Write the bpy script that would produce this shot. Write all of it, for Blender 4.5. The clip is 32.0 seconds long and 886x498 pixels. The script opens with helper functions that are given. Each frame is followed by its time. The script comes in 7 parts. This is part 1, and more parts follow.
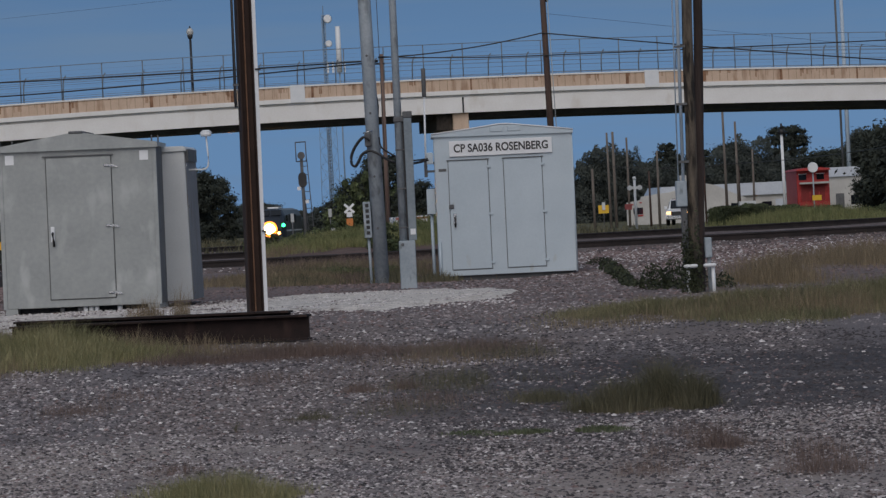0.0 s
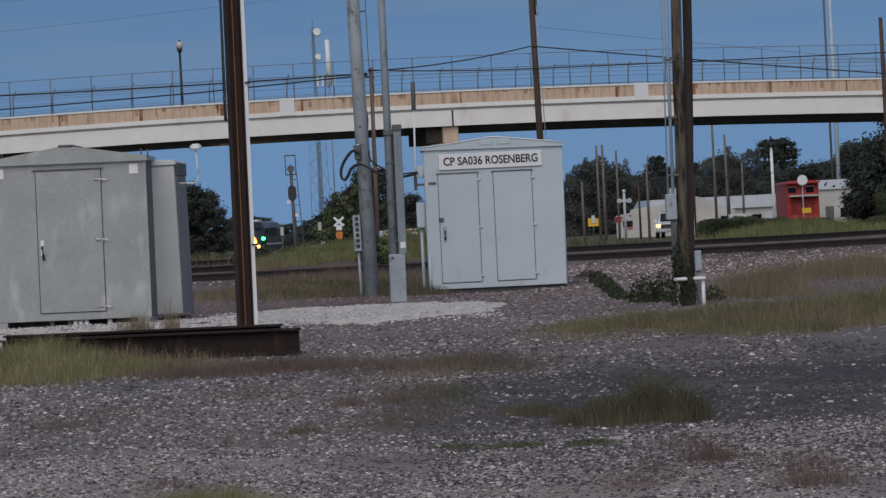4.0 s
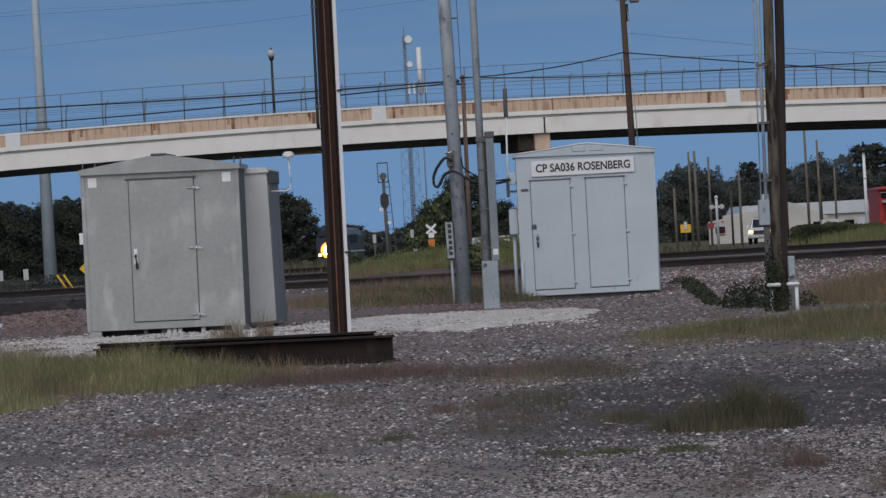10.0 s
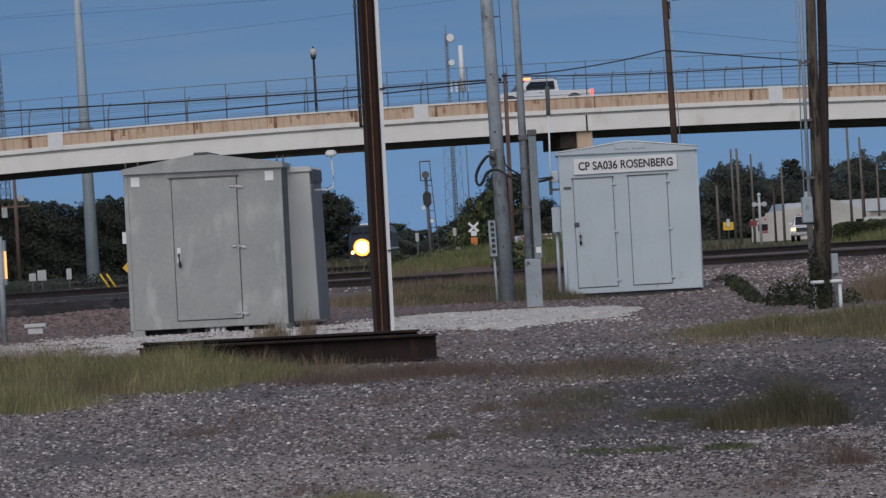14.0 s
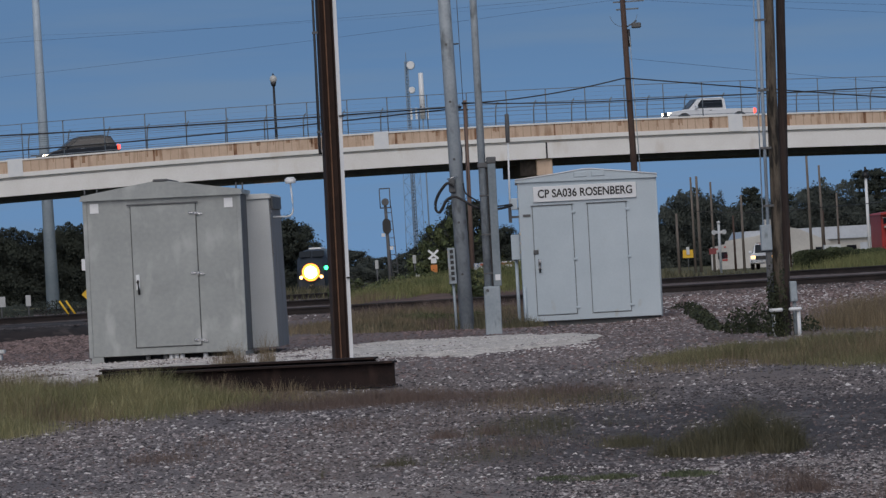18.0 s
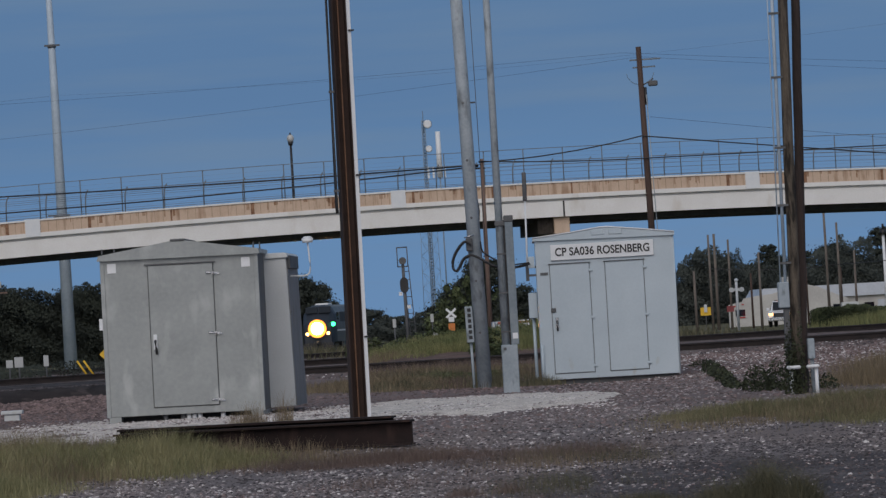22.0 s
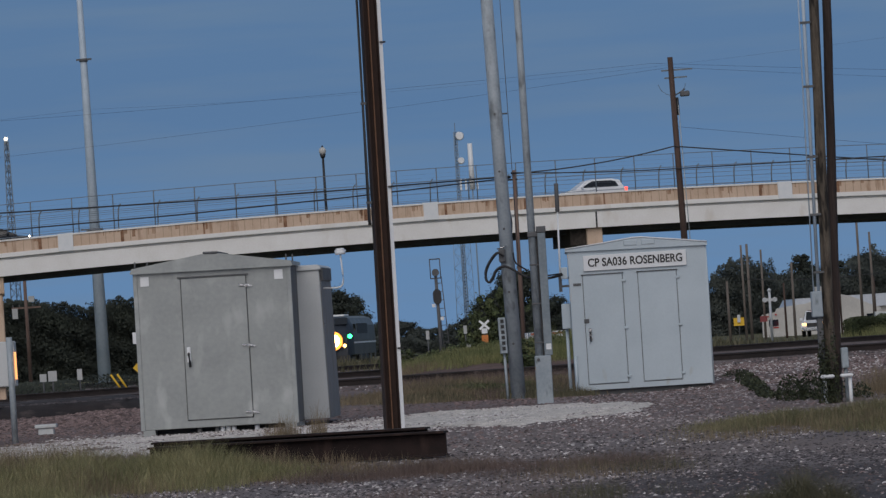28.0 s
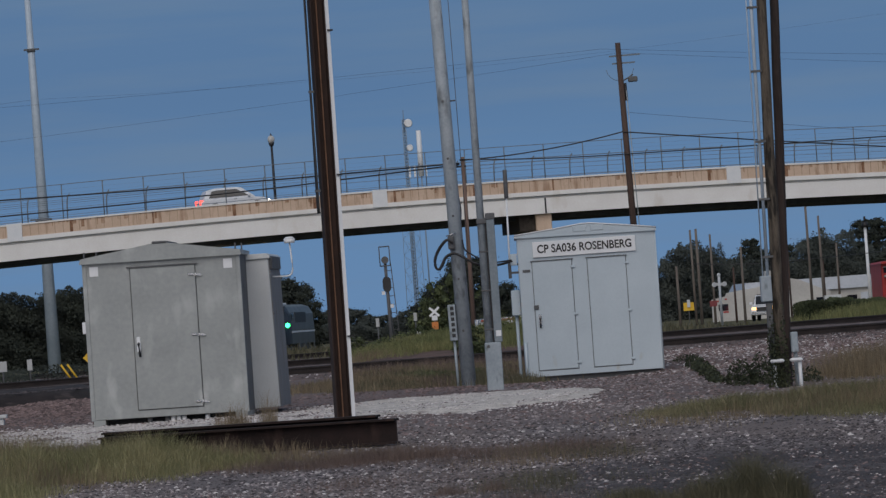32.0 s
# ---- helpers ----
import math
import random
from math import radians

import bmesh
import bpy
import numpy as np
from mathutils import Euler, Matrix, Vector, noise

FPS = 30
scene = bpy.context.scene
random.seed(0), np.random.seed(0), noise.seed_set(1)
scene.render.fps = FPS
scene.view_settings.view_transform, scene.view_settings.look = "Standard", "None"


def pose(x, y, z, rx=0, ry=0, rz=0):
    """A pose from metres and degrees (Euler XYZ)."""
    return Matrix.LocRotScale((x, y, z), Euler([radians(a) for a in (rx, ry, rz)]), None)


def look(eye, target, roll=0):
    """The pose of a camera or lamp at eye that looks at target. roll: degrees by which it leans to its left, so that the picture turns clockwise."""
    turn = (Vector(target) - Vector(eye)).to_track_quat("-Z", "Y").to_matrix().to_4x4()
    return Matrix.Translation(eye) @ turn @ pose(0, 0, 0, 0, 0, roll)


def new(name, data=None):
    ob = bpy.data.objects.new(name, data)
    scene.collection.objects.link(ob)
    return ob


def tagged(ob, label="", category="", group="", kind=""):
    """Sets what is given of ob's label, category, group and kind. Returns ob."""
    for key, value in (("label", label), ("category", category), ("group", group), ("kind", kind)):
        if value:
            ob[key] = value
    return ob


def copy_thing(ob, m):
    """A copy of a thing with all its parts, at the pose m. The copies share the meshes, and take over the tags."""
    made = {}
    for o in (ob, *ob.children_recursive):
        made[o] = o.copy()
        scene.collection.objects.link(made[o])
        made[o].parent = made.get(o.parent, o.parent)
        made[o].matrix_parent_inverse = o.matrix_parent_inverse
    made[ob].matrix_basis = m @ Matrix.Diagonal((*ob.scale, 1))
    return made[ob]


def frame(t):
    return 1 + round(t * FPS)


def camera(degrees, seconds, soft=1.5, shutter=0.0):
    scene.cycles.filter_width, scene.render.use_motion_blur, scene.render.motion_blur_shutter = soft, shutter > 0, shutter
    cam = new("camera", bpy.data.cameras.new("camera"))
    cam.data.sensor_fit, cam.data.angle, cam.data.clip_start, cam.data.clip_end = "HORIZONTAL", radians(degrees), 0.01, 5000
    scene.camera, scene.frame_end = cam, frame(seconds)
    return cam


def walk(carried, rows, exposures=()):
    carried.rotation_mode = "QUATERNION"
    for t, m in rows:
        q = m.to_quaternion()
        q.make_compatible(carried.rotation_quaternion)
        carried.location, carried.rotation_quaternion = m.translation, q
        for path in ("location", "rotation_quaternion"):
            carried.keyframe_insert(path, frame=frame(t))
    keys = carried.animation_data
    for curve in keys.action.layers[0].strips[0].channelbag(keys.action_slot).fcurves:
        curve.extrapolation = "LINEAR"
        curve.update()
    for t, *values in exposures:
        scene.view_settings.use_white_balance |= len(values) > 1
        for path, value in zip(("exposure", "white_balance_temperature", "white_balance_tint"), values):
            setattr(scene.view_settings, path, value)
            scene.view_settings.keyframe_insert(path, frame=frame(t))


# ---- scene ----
# The camera is held by hand in one spot; rows: seconds, yaw, pitch, roll in degrees, sway aside and up in metres
cam = camera(10.0, 32.0, 1.4)
EYE = 1.1
ROWS = [
    (0, -1.4221, -0.4036, 2.881, 0.014, 0.002), (0.5, -1.4911, -0.4429, 2.768, 0.013, -0.001), (1, -1.5410, -0.4769, 2.744, 0.010, 0.000),
    (1.5, -1.6159, -0.5192, 2.766, 0.009, 0.001), (2, -1.8034, -0.4778, 2.917, 0.005, 0.001), (2.5, -1.9823, -0.3544, 3.071, 0.013, 0.001),
    (4.5, -1.3245, -0.2447, 2.923, 0.010, 0.007), (5, -1.1446, -0.2094, 2.993, 0.007, 0.004), (5.5, -1.0319, -0.1460, 3.103, 0.009, 0.001),
    (6, -0.9384, -0.0926, 3.133, 0.007, 0.002), (6.5, -0.7817, -0.0431, 3.182, 0.011, 0.005), (7, -0.6250, -0.0082, 3.119, 0.009, 0.002),
    (7.5, -0.5065, 0.0162, 3.111, 0.001, 0.004), (8, -0.4221, 0.0362, 3.040, 0.004, 0.005), (8.5, -0.4017, 0.0247, 3.076, -0.002, 0.002),
    (9, -0.4173, -0.0447, 3.077, -0.001, 0.002), (9.5, -0.4704, -0.1233, 3.109, -0.007, -0.000), (10, -0.5086, -0.1250, 3.186, 0.002, 0.002),
    (10.5, -0.5278, -0.1480, 3.106, 0.000, 0.001), (11, -0.4416, -0.1342, 3.113, -0.000, 0.002), (11.5, -0.2699, -0.0608, 3.019, 0.003, 0.002),
    (12, -0.1240, 0.0043, 3.020, 0.004, 0.001), (12.5, -0.0414, 0.0459, 3.110, 0.007, 0.000), (13, -0.0000, 0.0384, 3.100, 0.000, 0.000),
    (13.5, 0.0032, -0.0432, 3.190, -0.005, -0.000), (14, -0.0278, -0.1175, 3.337, -0.005, 0.003), (14.5, -0.0803, -0.1289, 3.465, 0.002, 0.003),
    (16.5, -0.3969, -0.0210, 3.387, 0.003, 0.000), (17, -0.4867, 0.0194, 3.365, 0.003, 0.000), (17.5, -0.5235, 0.0962, 3.330, 0.005, -0.001),
    (18, -0.4980, 0.1662, 3.241, 0.007, -0.000), (18.5, -0.4393, 0.2240, 3.181, 0.003, -0.001), (19, -0.3846, 0.2821, 3.252, 0.003, 0.000),
    (19.5, -0.3692, 0.3728, 3.334, 0.004, 0.000), (20, -0.4148, 0.4955, 3.474, 0.007, -0.003), (20.5, -0.4366, 0.6353, 3.583, 0.010, -0.001),
    (21, -0.4226, 0.7394, 3.554, 0.009, 0.001), (21.5, -0.3829, 0.7959, 3.567, 0.015, -0.003), (22, -0.3382, 0.8396, 3.459, 0.011, -0.000),
    (22.5, -0.2787, 0.8607, 3.350, 0.005, -0.001), (23, -0.2078, 0.8425, 3.336, 0.009, -0.001), (23.5, -0.2023, 0.8338, 3.365, -0.004, 0.001),
    (24, -0.2545, 0.8565, 3.515, 0.011, -0.001), (24.5, -0.3804, 0.8809, 3.610, 0.010, 0.002), (25, -0.4713, 0.9237, 3.688, 0.011, -0.004),
    (25.5, -0.4922, 0.9537, 3.627, 0.009, 0.003), (27.5, -0.0556, 1.0591, 3.750, 0.011, -0.006), (28, 0.0232, 0.9973, 3.779, 0.010, -0.009),
    (28.5, 0.0726, 0.9407, 3.879, 0.008, -0.008), (29, 0.1002, 0.8983, 3.919, 0.004, -0.003), (29.5, 0.0778, 0.8268, 4.071, 0.007, -0.000),
    (30, -0.0168, 0.7645, 4.202, 0.010, -0.004), (30.5, -0.1769, 0.7229, 4.318, 0.009, -0.006), (31, -0.3705, 0.7356, 4.369, 0.009, -0.003),
    (31.5, -0.5210, 0.7736, 4.363, 0.011, -0.004), (32, -0.5363, 0.8112, 4.256, 0.016, -0.004),
]
EXPOSURES = [(0.0, -0.14), (1.5, -0.12), (4.5, 0.03), (14.0, 0.06), (20.0, -0.04), (26.0, -0.12), (32.0, -0.14)]
walk(cam, [(t, pose(sx, 0, EYE + sz, 90 + pitch, 0, yaw) @ pose(0, 0, 0, 0, 0, -roll)) for t, yaw, pitch, roll, sx, sz in ROWS], EXPOSURES)

# ---- light: dusk sky, soft afterglow from behind the camera ----
world = bpy.data.worlds.new("dusk")
scene.world = world
world.use_nodes = True
wn, wl = world.node_tree.nodes, world.node_tree.links
wn.clear()
w_out, w_bg = wn.new("ShaderNodeOutputWorld"), wn.new("ShaderNodeBackground")
w_sky, w_co, w_sep = wn.new("ShaderNodeTexSky"), wn.new("ShaderNodeTexCoord"), wn.new("ShaderNodeSeparateXYZ")
w_sky.sky_type, w_sky.sun_disc = "NISHITA", False
w_sky.sun_elevation, w_sky.sun_rotation = radians(12), radians(205)
w_sky.air_density, w_sky.dust_density, w_sky.ozone_density = 1.0, 0.3, 3.0
w_ramp, w_noise, w_map = wn.new("ShaderNodeValToRGB"), wn.new("ShaderNodeTexNoise"), wn.new("ShaderNodeMapping")
w_mix, w_cloud, w_mr = wn.new("ShaderNodeMix"), wn.new("ShaderNodeMix"), wn.new("ShaderNodeMapRange")
for w_m in (w_mix, w_cloud):
    w_m.data_type = "RGBA"
ramp = w_ramp.color_ramp
ramp.elements[0].position, ramp.elements[0].color = 0.0, (0.122, 0.245, 0.450, 1)
ramp.elements[1].position, ramp.elements[1].color = 1.0, (0.26, 0.30, 0.36, 1)
for p, c in ((0.02, (0.110, 0.231, 0.435, 1)), (0.045, (0.088, 0.183, 0.356, 1)), (0.25, (0.13, 0.19, 0.30, 1))):
    e = ramp.elements.new(p)
    e.color = c
w_map.inputs["Scale"].default_value = (6, 6, 70)
w_noise.inputs["Scale"].default_value, w_noise.inputs["Detail"].default_value = 2.2, 5
w_mr.inputs[1].default_value, w_mr.inputs[2].default_value = 0.45, 0.75
w_mr.inputs[3].default_value, w_mr.inputs[4].default_value = 0.0, 0.5
w_cloud.inputs["B"].default_value = (0.140, 0.218, 0.338, 1)
w_mix.inputs["Factor"].default_value = 0.004
w_bg.inputs["Strength"].default_value = 1.0
wl.new(w_co.outputs["Generated"], w_sep.inputs[0])
wl.new(w_sep.outputs["Z"], w_ramp.inputs[0])
wl.new(w_co.outputs["Generated"], w_map.inputs["Vector"])
wl.new(w_map.outputs[0], w_noise.inputs["Vector"])
wl.new(w_noise.outputs[0], w_mr.inputs[0])
wl.new(w_mr.outputs[0], w_cloud.inputs["Factor"])
wl.new(w_ramp.outputs[0], w_cloud.inputs["A"])
wl.new(w_cloud.outputs["Result"], w_mix.inputs["A"])
wl.new(w_sky.outputs[0], w_mix.inputs["B"])
wl.new(w_mix.outputs["Result"], w_bg.inputs[0])
wl.new(w_bg.outputs[0], w_out.inputs[0])
glow = new("sun", bpy.data.lights.new("sun", "SUN"))
glow.data.energy, glow.data.angle, glow.data.color = 1.55, radians(60), (1.0, 0.91, 0.84)
glow.matrix_world = look((-5, -40, 27), (0, 0, 0))


# ---- materials ----
def surf(name, c1, c2, rough=0.7, metal=0.0, scale=3.0, fine=40.0, bump=0.15, mixed=0.5, stain=None, stretch=(1, 1, 1), dist=0.01, spread=0.0, thin=0.0):
    """A surface of two colours blended by coarse and fine noise, with relief, and stains in streaks if asked for."""
    m = bpy.data.materials.new(name)
    m.use_nodes = True
    n, l = m.node_tree.nodes, m.node_tree.links
    b = n["Principled BSDF"]
    co, mp = n.new("ShaderNodeTexCoord"), n.new("ShaderNodeMapping")
    mp.inputs["Scale"].default_value = stretch
    l.new(co.outputs["Object"], mp.inputs["Vector"])
    n1, n2, mx = n.new("ShaderNodeTexNoise"), n.new("ShaderNodeTexNoise"), n.new("ShaderNodeMix")
    n1.inputs["Scale"].default_value, n1.inputs["Detail"].default_value = scale, 4
    n2.inputs["Scale"].default_value, n2.inputs["Detail"].default_value = fine, 3
    for k in (n1, n2):
        l.new(mp.outputs[0], k.inputs["Vector"])
    ad = n.new("ShaderNodeMath")
    ad.operation = "MULTIPLY_ADD"
    l.new(n2.outputs[0], ad.inputs[0])
    ad.inputs[1].default_value = 0.6
    l.new(n1.outputs[0], ad.inputs[2])
    mr = n.new("ShaderNodeMapRange")
    mr.inputs[1].default_value, mr.inputs[2].default_value = 0.8 - 0.35 * mixed, 0.8 + 0.35 * mixed
    l.new(ad.outputs[0], mr.inputs[0])
    mx.data_type = "RGBA"
    mx.inputs["A"].default_value, mx.inputs["B"].default_value = (*c1, 1), (*c2, 1)
    l.new(mr.outputs[0], mx.inputs["Factor"])
    col = mx.outputs["Result"]
    if stain:
        sc, lo, hi, c3, st = stain
        m3, n3, r3, x3 = n.new("ShaderNodeMapping"), n.new("ShaderNodeTexNoise"), n.new("ShaderNodeMapRange"), n.new("ShaderNodeMix")
        m3.inputs["Scale"].default_value = st
        n3.inputs["Scale"].default_value, n3.inputs["Detail"].default_value = sc, 5
        r3.inputs[1].default_value, r3.inputs[2].default_value = lo, hi
        l.new(co.outputs["Object"], m3.inputs["Vector"])
        l.new(m3.outputs[0], n3.inputs["Vector"])
        l.new(n3.outputs[0], r3.inputs[0])
        x3.data_type = "RGBA"
        l.new(r3.outputs[0], x3.inputs["Factor"])
        l.new(col, x3.inputs["A"])
        x3.inputs["B"].default_value = (*c3, 1)
        col = x3.outputs["Result"]
    if spread:
        oi, hs, r4 = n.new("ShaderNodeNewGeometry"), n.new("ShaderNodeHueSaturation"), n.new("ShaderNodeMapRange")
        r4.inputs[3].default_value, r4.inputs[4].default_value = 1 - spread, 1 + spread
        l.new(oi.outputs["Random Per Island"], r4.inputs[0])
        l.new(r4.outputs[0], hs.inputs["Value"])
        l.new(col, hs.inputs["Color"])
        col = hs.outputs[0]
    l.new(col, b.inputs["Base Color"])
    b.inputs["Roughness"].default_value, b.inputs["Metallic"].default_value = rough, metal
    if bump:
        bp = n.new("ShaderNodeBump")
        bp.inputs["Strength"].default_value, bp.inputs["Distance"].default_value = bump, dist
        l.new(ad.outputs[0], bp.inputs["Height"])
        l.new(bp.outputs[0], b.inputs["Normal"])
    if thin:
        tr, ms = n.new("ShaderNodeBsdfTranslucent"), n.new("ShaderNodeMixShader")
        ms.inputs[0].default_value = thin
        l.new(col, tr.inputs["Color"])
        l.new(b.outputs[0], ms.inputs[1])
        l.new(tr.outputs[0], ms.inputs[2])
        l.new(ms.outputs[0], n["Material Output"].inputs["Surface"])
    return m


def lit(name, colour, strength):
    m = bpy.data.materials.new(name)
    m.use_nodes = True
    b = m.node_tree.nodes["Principled BSDF"]
    b.inputs["Base Color"].default_value = (*colour, 1)
    b.inputs["Emission Color"].default_value, b.inputs["Emission Strength"].default_value = (*colour, 1), strength
    return m


def glassy(name, colour, rough=0.08):
    m = bpy.data.materials.new(name)
    m.use_nodes = True
    b = m.node_tree.nodes["Principled BSDF"]
    b.inputs["Base Color"].default_value, b.inputs["Roughness"].default_value = (*colour, 1), rough
    return m


GALV = surf("galvanized sheet", (0.262, 0.280, 0.278), (0.362, 0.380, 0.374), 0.45, 0.15, 1.7, 16, 0.03, 0.9, (2.2, 0.56, 0.74, (0.445, 0.46, 0.455), (1.5, 1.5, 0.8)))
# Grey with the shade of the relay case's right side put in
GALV_SIDE = surf("shaded grey side sheet", (0.17, 0.165, 0.162), (0.26, 0.25, 0.245), 0.6, 0.0, 2.2, 40, 0.05, 0.8, (3.0, 0.55, 0.72, (0.15, 0.105, 0.08), (2, 2, 0.6)))
GALV_DARK = surf("weathered galvanized trim and shaded side sheet", (0.085, 0.088, 0.092), (0.13, 0.132, 0.136), 0.7, 0.0, 3, 50, 0.05)
GALV_POLE = surf("galvanized steel pole", (0.25, 0.292, 0.325), (0.40, 0.445, 0.48), 0.6, 0.0, 2.8, 22, 0.10, 0.85, (4.0, 0.54, 0.70, (0.17, 0.19, 0.20), (1.6, 1.6, 0.8)))
CABINET = surf("blue-grey steel pedestal", (0.27, 0.32, 0.36), (0.38, 0.43, 0.47), 0.55, 0, 3, 25, 0.05, 0.7, (5.0, 0.58, 0.70, (0.17, 0.20, 0.21), (1.5, 1.5, 0.6)))
CHANNEL = surf("dull blue-grey channel steel", (0.17, 0.21, 0.24), (0.24, 0.28, 0.31), 0.6, 0, 3, 25, 0.05)
# Steel of the far towers, with haze put into its colour
HAZE_STEEL = surf("far tower steel tinted with haze", (0.20, 0.27, 0.35), (0.25, 0.32, 0.40), 0.7, 0, 1, 5, 0)
TRACK_DIRT = surf("oily black cinder between rails", (0.014, 0.010, 0.010), (0.034, 0.025, 0.024), 0.95, 0, 3, 25, 0.6, 0.8, (1.5, 0.58, 0.70, (0.085, 0.065, 0.06), (1, 1, 1)))
PAINT_W = surf("pale blue-white enamel", (0.45, 0.525, 0.575), (0.52, 0.595, 0.645), 0.45, 0, 1.5, 30, 0.03, 0.8, (2.5, 0.66, 0.80, (0.42, 0.43, 0.40), (1.5, 1.5, 0.7)))
WHITE = surf("white paint", (0.74, 0.76, 0.78), (0.80, 0.81, 0.82), 0.5, 0, 3, 40, 0.03)
BLACK = surf("black paint", (0.012, 0.012, 0.014), (0.025, 0.025, 0.027), 0.5, 0, 4, 50, 0.03)
RUST = surf("rusty brown steel", (0.020, 0.011, 0.0088), (0.046, 0.023, 0.0165), 0.8, 0.1, 4, 60, 0.25, 0.8, (3, 0.56, 0.72, (0.030, 0.017, 0.013), (2, 2, 0.5)))
RUST_BEAM = surf("dark rusted beam steel", (0.011, 0.0068, 0.0064), (0.028, 0.0155, 0.0135), 0.95, 0, 4, 60, 0.4, 0.8, (3, 0.54, 0.70, (0.045, 0.026, 0.021), (2, 2, 0.5)))
RUST_LIGHT = surf("orange rust", (0.13, 0.065, 0.038), (0.21, 0.115, 0.07), 0.8, 0.05, 4, 60, 0.2)
RAILSTEEL = surf("rail steel", (0.018, 0.013, 0.011), (0.036, 0.025, 0.022), 0.65, 0.2, 3, 40, 0.1)
TIE = surf("creosoted timber", (0.035, 0.028, 0.024), (0.075, 0.062, 0.052), 0.9, 0, 4, 50, 0.3, stretch=(1, 6, 1))
WOOD = surf("weathered pole timber", (0.060, 0.048, 0.038), (0.15, 0.122, 0.092), 0.9, 0, 5, 40, 0.7, 0.5, (4, 0.50, 0.60, (0.022, 0.018, 0.014), (2.5, 2.5, 0.5)), (3, 3, 0.3), 0.03)
WOOD_DARK = surf("dark creosoted pole timber", (0.028, 0.020, 0.018), (0.062, 0.043, 0.037), 0.9, 0, 2, 20, 0.3, stretch=(3, 3, 0.3))
WOOD_RED = surf("brown treated pole timber", (0.048, 0.030, 0.025), (0.095, 0.060, 0.047), 0.9, 0, 2, 20, 0.3, stretch=(3, 3, 0.3))
CONC_TAN = surf("tan precast concrete", (0.56, 0.41, 0.30), (0.68, 0.52, 0.40), 0.85, 0, 0.8, 12, 0.15, 0.8, (1.6, 0.54, 0.74, (0.30, 0.165, 0.095), (1.3, 1.3, 0.22)))
CONC_WHITE = surf("white painted concrete", (0.78, 0.76, 0.73), (0.87, 0.86, 0.84), 0.8, 0, 0.7, 10, 0.1, 0.8, (0.9, 0.60, 0.80, (0.68, 0.63, 0.57), (1.0, 1.0, 0.5)))
# Shade under the overpass is put into this concrete's colour
CONC_SHADED = surf("concrete darkened for underside shade", (0.085, 0.085, 0.09), (0.13, 0.13, 0.135), 0.52, 0, 1, 8, 0.08)
FENCE = surf("dull fence steel", (0.14, 0.17, 0.20), (0.20, 0.23, 0.26), 0.6, 0.3, 3, 20, 0)
PAD = surf("crushed white limestone", (0.46, 0.42, 0.385), (0.82, 0.76, 0.70), 0.95, 0, 6, 40, 0.9, 0.7, (2.2, 0.60, 0.70, (0.30, 0.26, 0.24), (1, 1, 1)), dist=0.05)
STONE_A = surf("grey ballast stone", (0.13, 0.113, 0.115), (0.31, 0.272, 0.272), 0.9, 0, 20, 90, 0, spread=0.85)
STONE_D = surf("dark cinder stone", (0.038, 0.033, 0.036), (0.085, 0.074, 0.078), 0.9, 0, 20, 90, 0, spread=0.5)
STONE_B = surf("pink ballast stone", (0.12, 0.084, 0.080), (0.20, 0.145, 0.138), 0.9, 0, 20, 90, 0, spread=0.6)
STONE_C = surf("pale limestone chip", (0.42, 0.385, 0.375), (0.62, 0.58, 0.57), 0.9, 0, 20, 90, 0, spread=0.35)
GRASS = surf("green grass", (0.20, 0.205, 0.095), (0.40, 0.355, 0.19), 0.85, 0, 1.2, 14, 0, spread=0.3, thin=0.25)
GRASS_BANK = surf("green bank grass", (0.165, 0.190, 0.075), (0.31, 0.295, 0.135), 0.85, 0, 0.8, 6, 0, spread=0.35, thin=0.35)
GRASS_DRY = surf("dry grass", (0.20, 0.155, 0.10), (0.34, 0.265, 0.165), 0.85, 0, 1.2, 14, 0, spread=0.25, thin=0.35)
GRASS_DARK = surf("dark weeds", (0.095, 0.092, 0.052), (0.18, 0.16, 0.098), 0.85, 0, 1.2, 14, 0, spread=0.3, thin=0.2)
GRASS_OLIVE = surf("olive grass", (0.15, 0.152, 0.075), (0.29, 0.255, 0.145), 0.85, 0, 1.2, 14, 0, spread=0.35, thin=0.25)
WEED_RED = surf("reddish dry weeds", (0.14, 0.10, 0.085), (0.24, 0.175, 0.145), 0.85, 0, 1.2, 14, 0, spread=0.3, thin=0.2)
LEAF = surf("dark oak foliage", (0.024, 0.030, 0.024), (0.044, 0.053, 0.040), 0.95, 0, 0.25, 1.2, 0, spread=0.12)
# Paler leaf tone with the haze of distance painted in
LEAF_FAR = surf("far foliage coloured for haze", (0.040, 0.050, 0.046), (0.072, 0.083, 0.072), 0.9, 0, 0.25, 2.0, 0, spread=0.15)
CREEP = surf("low creeping weed leaves", (0.070, 0.092, 0.048), (0.12, 0.135, 0.075), 0.85, 0, 3, 20, 0, spread=0.4)
LEAF_MID = surf("green shrub foliage", (0.045, 0.064, 0.026), (0.095, 0.112, 0.046), 0.85, 0, 0.3, 2.5, 0, spread=0.45)
BARK = surf("dark bark", (0.03, 0.024, 0.02), (0.06, 0.05, 0.04), 0.95, 0, 3, 20, 0.3)
YELLOW = surf("yellow sign sheeting", (0.70, 0.42, 0.02), (0.76, 0.47, 0.03), 0.5, 0, 3, 30, 0)
ORANGE = surf("orange sign sheeting", (0.55, 0.17, 0.035), (0.62, 0.21, 0.045), 0.5, 0, 3, 30, 0)
